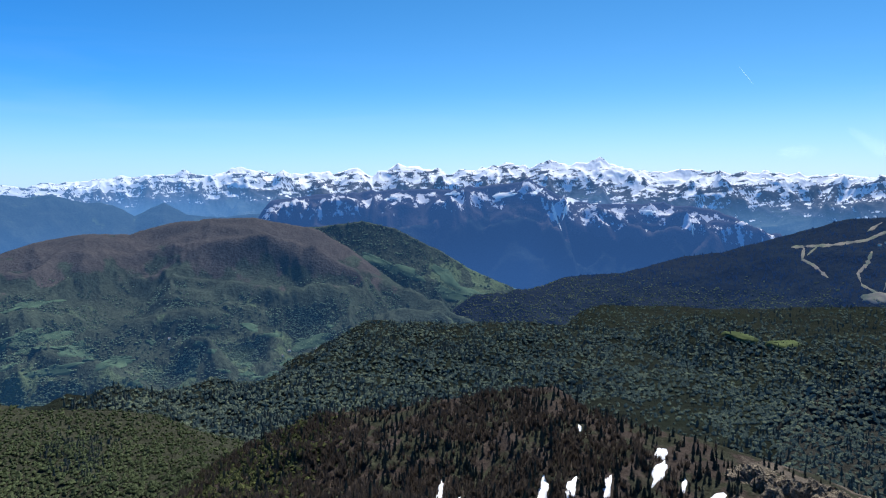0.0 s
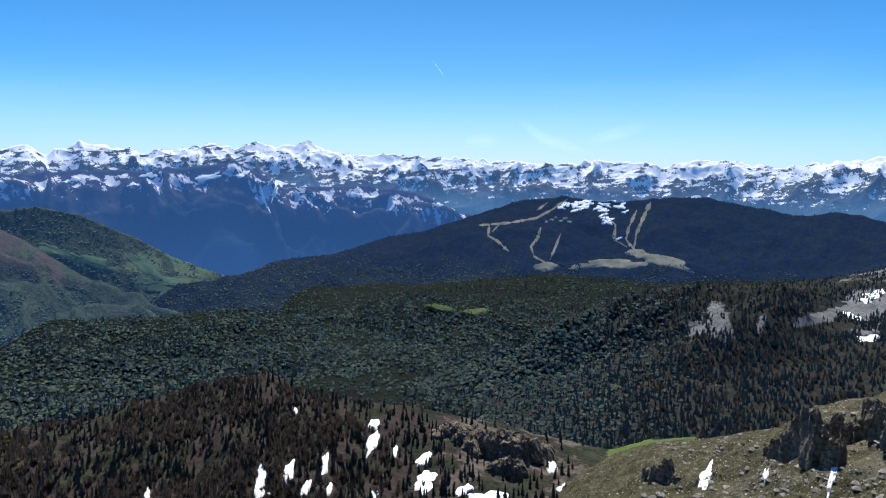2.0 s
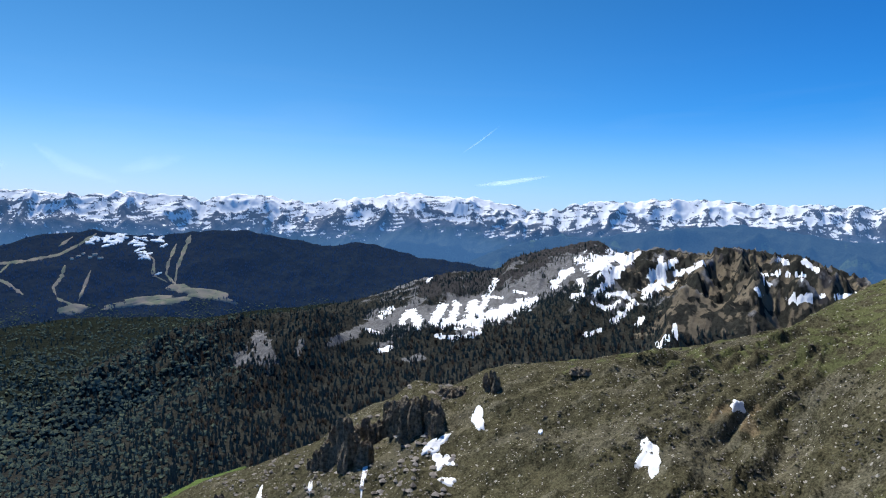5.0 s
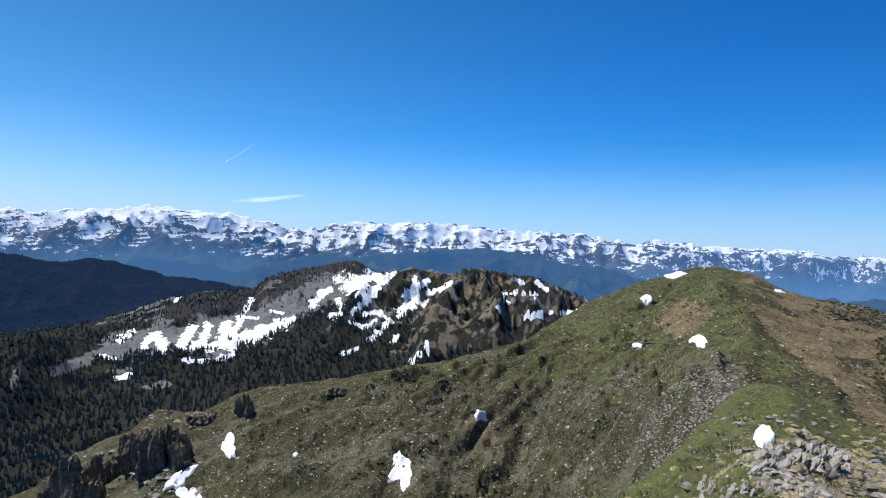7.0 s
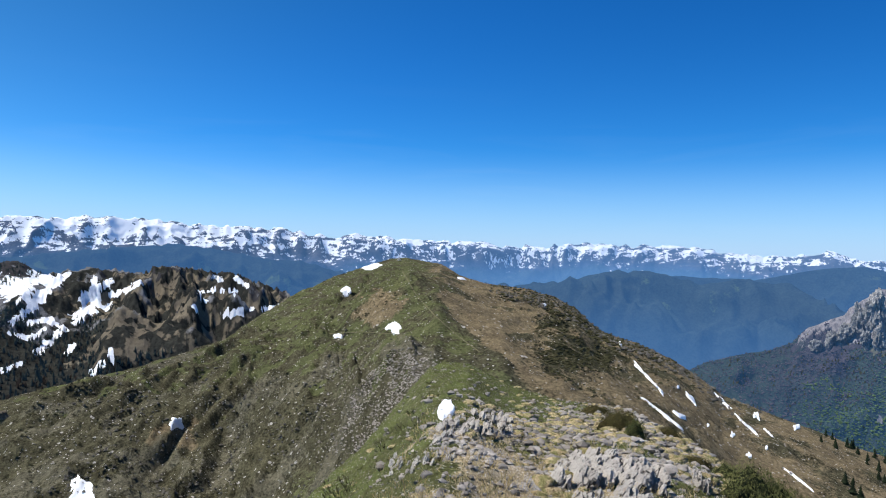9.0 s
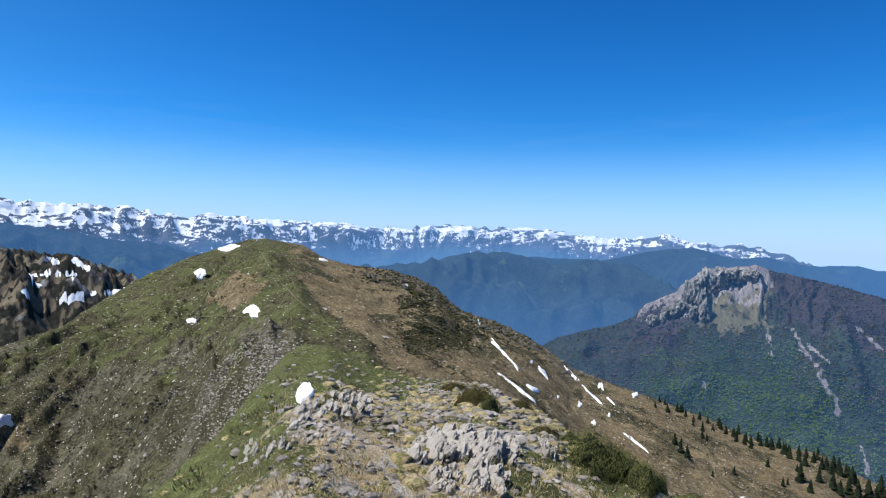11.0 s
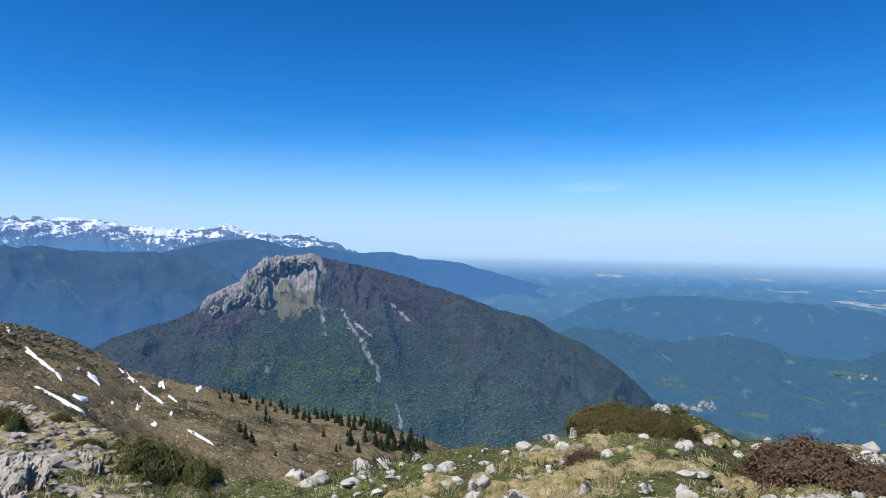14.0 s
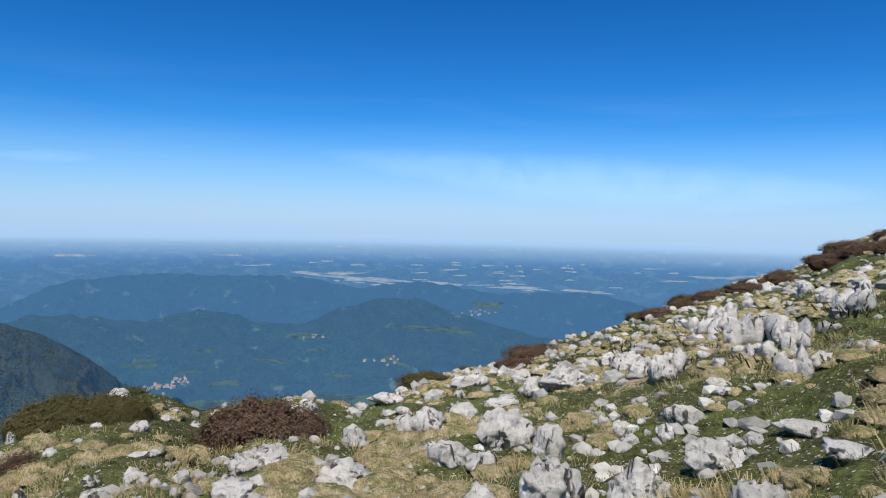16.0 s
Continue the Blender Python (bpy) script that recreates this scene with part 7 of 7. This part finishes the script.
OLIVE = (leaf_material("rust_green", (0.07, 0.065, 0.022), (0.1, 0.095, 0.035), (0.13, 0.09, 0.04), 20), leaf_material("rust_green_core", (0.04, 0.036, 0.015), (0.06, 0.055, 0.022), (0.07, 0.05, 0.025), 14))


def bush(az, el, wide, tall, look_of, k, label):
    """A low bush whose foot is seen at (az, el); sizes in degrees."""
    p = ground.hit(az, el)
    s = math.hypot(p.x, p.y) * math.tan(radians(1))
    thing = new("bush")
    thing.matrix_basis = Matrix.Translation(p - Vector((0, 0, 0.28 * tall * s))) @ Matrix.Rotation(radians(az) + (k % 3 - 1) * 0.35, 4, "Z") @ Matrix.Diagonal((wide * s * 0.92, (wide * 0.6 + tall * 0.8) * s, tall * s * 2.1, 1))
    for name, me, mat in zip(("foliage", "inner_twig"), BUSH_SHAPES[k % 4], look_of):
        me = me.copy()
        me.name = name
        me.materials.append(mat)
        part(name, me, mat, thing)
    return tagged(thing, label, "bush", "bushes")


GREEN, BROWN, RUST = "dense dark green juniper bush on the turf", "low reddish brown heather bush on the turf", "low rust-green bush on a grassy knoll"
RIDGE_BUSHES = (   # foot, width and height; look; label
    ((-130.86, -18.04, 5.83, 4.08), JUNIPER, GREEN), ((-132.78, -18.49, 4.37, 3.59), JUNIPER, GREEN), ((-134.70, -18.87, 2.91, 2.91), JUNIPER, GREEN),
    ((-135.81, -19.20, 2.04, 2.43), JUNIPER, GREEN), ((-129.17, -16.48, 2.91, 1.75), JUNIPER, GREEN), ((-121.19, -13.65, 3.88, 2.23), OLIVE, "brownish juniper scrub on the ridge"),
    ((-122.34, -14.05, 1.94, 1.75), JUNIPER, GREEN), ((-124.90, -13.79, 2.43, 0.97), OLIVE, "brownish juniper scrub on the ridge"), ((-119.38, -12.58, 2.91, 0.87), OLIVE, "brownish juniper scrub on the ridge"),
    ((-126.79, -15.54, 2.91, 0.78), OLIVE, "brownish juniper scrub on the ridge"), ((-182.11, -16.44, 11.26, 3.40), HEATHER, BROWN), ((-185.31, -16.39, 5.34, 2.14), HEATHER, BROWN),
    ((-168.76, -14.49, 9.71, 2.14), OLIVE, RUST), ((-171.26, -14.53, 5.34, 2.23), OLIVE, RUST), ((-166.54, -14.73, 5.34, 1.75), OLIVE, RUST))
SLOPE_BUSHES = (
    ((-165.63, -17.68, 3.69, 2.04), HEATHER, "small round dark brown heather bush"), ((-169.02, -14.95, 5.34, 1.84), OLIVE, RUST), ((-172.57, -14.78, 4.37, 2.04), OLIVE, RUST),
    ((-204.95, -10.6, 7.28, 1.15), HEATHER, BROWN), ((-203.0, -11.6, 4.6, 1.1), HEATHER, BROWN), ((-195.69, -13.01, 3.88, 1.07), OLIVE, RUST),
    ((-198.56, -12.16, 1.94, 0.78), OLIVE, RUST), ((-221.17, -4.44, 5.34, 0.68), HEATHER, BROWN), ((-223.48, -3.66, 3.40, 0.63), HEATHER, BROWN),
    ((-226.74, -2.02, 5.34, 0.87), HEATHER, BROWN), ((-228.81, -1.27, 5.34, 1.07), HEATHER, BROWN), ((-216.29, -5.75, 3.40, 0.87), OLIVE, RUST),
    ((-212.86, -7.18, 2.91, 0.68), OLIVE, RUST), ((-230.81, -0.95, 5.34, 1.17), HEATHER, BROWN), ((-172.48, -12.86, 2.91, 0.78), JUNIPER, GREEN),
    ((-195.67, -12.96, 6.31, 1.07), OLIVE, RUST))
for k, (row, look_of, label) in enumerate(RIDGE_BUSHES + SLOPE_BUSHES):
    bush(*row, look_of, k, label)
rng = random.Random(21)
for k in range(8):   # a dark belt of heather along the skyline
    az = -214 - 2.3 * k + rng.uniform(-0.6, 0.6)
    bush(az, float(along(EDGE_ALL, np.array([az]))[0]) - 0.5, rng.uniform(3.0, 4.6), rng.uniform(0.55, 0.85), HEATHER, k, "low dark heather along the skyline of the slope")

# ---------------------------------------------------------------- small far things
# a cairn with a post on the grassy summit
top = hill.hit(-102.86, -0.73)
cairn = new("cairn")
cairn.location = top - Vector((0, 0, 0.2))
for k in range(9):
    ob = new("cairn_stone", ROCKS[k % 8])
    ob.parent = cairn
    q = k / 9
    ob.matrix_basis = Matrix.Translation((math.cos(k * 2.4) * (0.9 - q * 0.9), math.sin(k * 2.4) * (0.9 - q * 0.9), 0.3 + q * 1.5)) @ Matrix.Rotation(k, 4, "Z") @ Matrix.Diagonal((0.65 - q * 0.3, 0.55 - q * 0.25, 0.4 - q * 0.15, 1))
bm = bmesh.new()
bmesh.ops.create_cone(bm, cap_ends=True, segments=8, radius1=0.12, radius2=0.1, depth=3.0, matrix=Matrix.Translation((0, 0, 2.2)))
part("post", bm, M_BARK, cairn)
tagged(cairn, "small stone cairn with a post on the summit", "cairn")

# walls and roofs glow a little, for the haze before them
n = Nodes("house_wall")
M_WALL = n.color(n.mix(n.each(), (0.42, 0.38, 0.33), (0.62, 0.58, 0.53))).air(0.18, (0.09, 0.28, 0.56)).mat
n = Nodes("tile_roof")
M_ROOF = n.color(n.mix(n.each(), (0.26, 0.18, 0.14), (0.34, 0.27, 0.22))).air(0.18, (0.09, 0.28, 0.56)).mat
n = Nodes("dark_pane")
M_PANE = n.color((0.03, 0.035, 0.04)).mat


def house(land, az, el, long, wide, tall, turn, label, category="house"):
    """A house of walls and a gabled roof with eaves, far off."""
    p = land.hit(az, el)
    thing = new("house")
    thing.matrix_basis = Matrix.Translation(p - Vector((0, 0, 1.0))) @ Matrix.Rotation(turn, 4, "Z")
    bm = bmesh.new()
    bmesh.ops.create_cube(bm, size=1.0, matrix=Matrix.Translation((0, 0, tall / 2)) @ Matrix.Diagonal((long, wide, tall, 1)))
    part("wall", bm, M_WALL, thing)
    bm = bmesh.new()
    v = [bm.verts.new(c) for c in ((-long * .55, -wide * .6, tall), (long * .55, -wide * .6, tall), (long * .55, wide * .6, tall), (-long * .55, wide * .6, tall), (-long * .55, 0, tall + wide * .4), (long * .55, 0, tall + wide * .4))]
    for f in ((0, 1, 5, 4), (2, 3, 4, 5), (0, 4, 3), (1, 2, 5), (3, 2, 1, 0)):
        bm.faces.new([v[i] for i in f])
    part("roof", bm, M_ROOF, thing)
    for i in (-1, 0, 1):
        bm = bmesh.new()
        bmesh.ops.create_cube(bm, size=1.0, matrix=Matrix.Translation((i * long * 0.3, -wide / 2 - 0.02, tall * 0.55)) @ Matrix.Diagonal((long * 0.1, 0.1, tall * 0.3, 1)))
        part("window", bm, M_PANE, thing)
    return tagged(thing, label, category, "far houses")


def lowland(az, el):
    """The land of the valley that is seen at this turn and elevation."""
    seen = []
    for land in foothills + [plain]:
        if land.az[0] > az > land.az[-1]:
            i = int(np.interp(-az, -land.az, np.arange(len(land.az))))
            if land.E[:, i].max() > el:
                seen.append((land.hit(az, el).length, land))
    return min(seen, key=lambda s: s[0])[1]


rng = random.Random(4)
VILLAGES = ((-174.07, -13.12, 1.7, 0.45, 18), (-175.94, -12.81, 1.0, 0.3, 6), (-192.06, -11.49, 1.5, 0.4, 9), (-199.88, -7.48, 1.6, 0.3, 9), (-174.63, -12.96, 1.5, 0.4, 6), (-185.43, -9.53, 1.2, 0.15, 5))
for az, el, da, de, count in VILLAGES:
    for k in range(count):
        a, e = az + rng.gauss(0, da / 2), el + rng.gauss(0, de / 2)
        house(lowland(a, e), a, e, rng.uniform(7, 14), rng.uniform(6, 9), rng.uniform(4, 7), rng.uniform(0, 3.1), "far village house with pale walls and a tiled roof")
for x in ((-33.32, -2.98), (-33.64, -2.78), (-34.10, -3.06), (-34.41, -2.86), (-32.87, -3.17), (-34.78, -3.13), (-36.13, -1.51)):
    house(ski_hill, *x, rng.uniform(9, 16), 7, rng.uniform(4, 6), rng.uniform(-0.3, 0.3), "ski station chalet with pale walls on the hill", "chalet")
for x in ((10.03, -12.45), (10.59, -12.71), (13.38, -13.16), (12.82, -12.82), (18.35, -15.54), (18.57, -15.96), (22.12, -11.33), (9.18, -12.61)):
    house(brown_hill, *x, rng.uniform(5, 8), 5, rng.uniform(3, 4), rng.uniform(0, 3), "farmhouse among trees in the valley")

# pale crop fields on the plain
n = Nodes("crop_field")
# half of the field's colour is haze, added as glow
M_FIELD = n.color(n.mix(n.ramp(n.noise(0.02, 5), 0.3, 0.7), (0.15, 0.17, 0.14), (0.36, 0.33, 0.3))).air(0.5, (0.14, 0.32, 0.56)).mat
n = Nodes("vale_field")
# vale fields get a weaker, bluer haze glow
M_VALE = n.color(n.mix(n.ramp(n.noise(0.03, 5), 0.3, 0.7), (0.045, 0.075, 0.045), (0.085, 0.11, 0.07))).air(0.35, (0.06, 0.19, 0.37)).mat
FAR_FIELDS = (   # turn, elevation, width, height, tilt
    (-190.74, -4.78, 7.28, 0.39, -3), (-197.43, -5.03, 5.83, 0.34, -3), (-203.15, -5.25, 5.83, 0.39, -2), (-186.04, -4.32, 5.34, 0.24, -2), (-209.20, -5.34, 4.37, 0.29, -2), (-197.04, -8.79, 4.37, 0.78, -8),
    (-185.43, -9.53, 3.40, 0.34, 2), (-200.34, -6.71, 3.88, 0.97, 6), (-192.30, -11.58, 3.40, 1.26, -20), (-217.90, -3.74, 3.88, 0.24, 0), (-189.13, -4.73, 7.77, 0.58, -6), (-168.30, -2.96, 2.91, 0.24, 0))
NEAR_FIELDS = (
    (-185.19, -9.45, 3.88, 0.49, -6), (-195.21, -8.89, 5.34, 0.58, -4), (-178.96, -2.90, 2.91, 0.24, 0), (-169.90, -13.38, 5.83, 0.78, 2), (-178.95, -13.14, 3.40, 0.49, 0), (-176.36, -12.14, 2.43, 0.39, 4),
    (-182.04, -11.48, 2.91, 0.44, -5), (-172.64, -11.07, 2.23, 0.39, 3), (-188.05, -12.73, 2.43, 0.44, -6), (-186.14, -10.64, 1.94, 0.34, 0), (-172.73, -11.48, 2.91, 0.39, 0), (-177.34, -10.54, 2.43, 0.39, 0))
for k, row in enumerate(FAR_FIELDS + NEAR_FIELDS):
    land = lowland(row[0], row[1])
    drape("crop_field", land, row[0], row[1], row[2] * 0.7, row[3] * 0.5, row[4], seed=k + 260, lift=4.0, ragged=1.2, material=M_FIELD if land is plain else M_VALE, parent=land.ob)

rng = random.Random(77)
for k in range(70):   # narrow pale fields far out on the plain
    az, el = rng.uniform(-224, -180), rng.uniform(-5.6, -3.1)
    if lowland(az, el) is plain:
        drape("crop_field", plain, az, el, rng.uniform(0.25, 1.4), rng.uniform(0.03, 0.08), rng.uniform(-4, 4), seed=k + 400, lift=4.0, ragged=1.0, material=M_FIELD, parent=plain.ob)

# vapour trails and wisps, high and far
n = Nodes("vapour")
n.color((0.9, 0.93, 0.97))
clear, blend = n.nt.nodes.new("ShaderNodeBsdfTransparent"), n.nt.nodes.new("ShaderNodeMixShader")
n.put(blend.inputs[0], n.math("MULTIPLY", n.attr("dense"), n.ramp(n.noise(0.006, 3), 0.1, 0.6)))
n.nt.links.new(clear.outputs[0], blend.inputs[1])
glow = n.nt.nodes.new("ShaderNodeBsdfTranslucent")
glow.inputs["Color"].default_value = (0.95, 0.97, 1.0, 1)
both = n.nt.nodes.new("ShaderNodeAddShader")
n.nt.links.new(n.bsdf.outputs[0], both.inputs[0])
n.nt.links.new(glow.outputs[0], both.inputs[1])
n.nt.links.new(both.outputs[0], blend.inputs[2])
n.nt.links.new(blend.outputs[0], n.out.inputs["Surface"])
M_VAPOUR = n.mat


def vapour(name, points, wide, thick, label):
    """A thin streak of cloud through points (az, el), tapering to its ends."""
    verts, dense, faces, d = [], [], [], 4800
    count = 28
    az, el = (np.interp(np.linspace(0, 1, count), np.linspace(0, 1, len(points)), [p[j] for p in points]) for j in (0, 1))
    for i in range(count):
        f = i / (count - 1)
        w = wide * math.sin(math.pi * min(max(f, 0.03), 0.97)) ** 0.6 * (0.8 + 0.3 * noise.noise(Vector((f * 9, len(name), 0))))
        for side in range(5):
            q = side / 4 * 2 - 1
            e = el[i] + q * w / 2
            verts.append((-math.sin(radians(az[i])) * d, math.cos(radians(az[i])) * d, EYE + d * math.tan(radians(e))))
            dense.append(thick * (1 - q * q) * math.sin(math.pi * f) ** 0.5)
        if i:
            faces += [(5 * i + s - 5, 5 * i + s - 4, 5 * i + s + 1, 5 * i + s) for s in range(4)]
    me = bpy.data.meshes.new(name)
    me.from_pydata(verts, [], faces)
    me.attributes.new("dense", "FLOAT", "POINT").data.foreach_set("value", dense)
    me.materials.append(M_VAPOUR)
    return tagged(new(name, me), label, "cloud", "clouds", "structure")


vapour("vapour_trail", ((-23.04, 10.13), (-24.21, 8.62)), 0.11, 0.4, "short thin white vapour trail")
vapour("vapour_trail", ((-62.92, 5.77), (-64.60, 6.93), (-66.32, 8.26)), 0.2, 0.2, "faint white vapour trail in blue sky")
vapour("cloud_wisp", ((-64.13, 3.18), (-66.88, 3.48), (-70.45, 4.07)), 0.6, 0.4, "thin white wisp of cloud over the range")
vapour("cloud_wisp", ((-30.39, 5.25), (-32.40, 3.77), (-36.05, 2.69)), 1.6, 0.08, "faint wisp of high cloud")
vapour("cloud_wisp", ((-25.93, 3.57), (-28.89, 3.60)), 1.5, 0.08, "faint wisp of high cloud")
vapour("cloud_wisp", ((-36.03, 3.62), (-40.65, 4.83)), 1.8, 0.08, "faint wisp of high cloud")
vapour("cloud_wisp", ((-185.88, 5.67), (-201.95, 4.24), (-217.66, 3.23), (-229.60, 2.80)), 5.5, 0.12, "broad thin veil of cloud over the plain")
vapour("cloud_wisp", ((-162.92, 4.18), (-169.57, 4.42)), 1.4, 0.1, "faint wisp of high cloud")
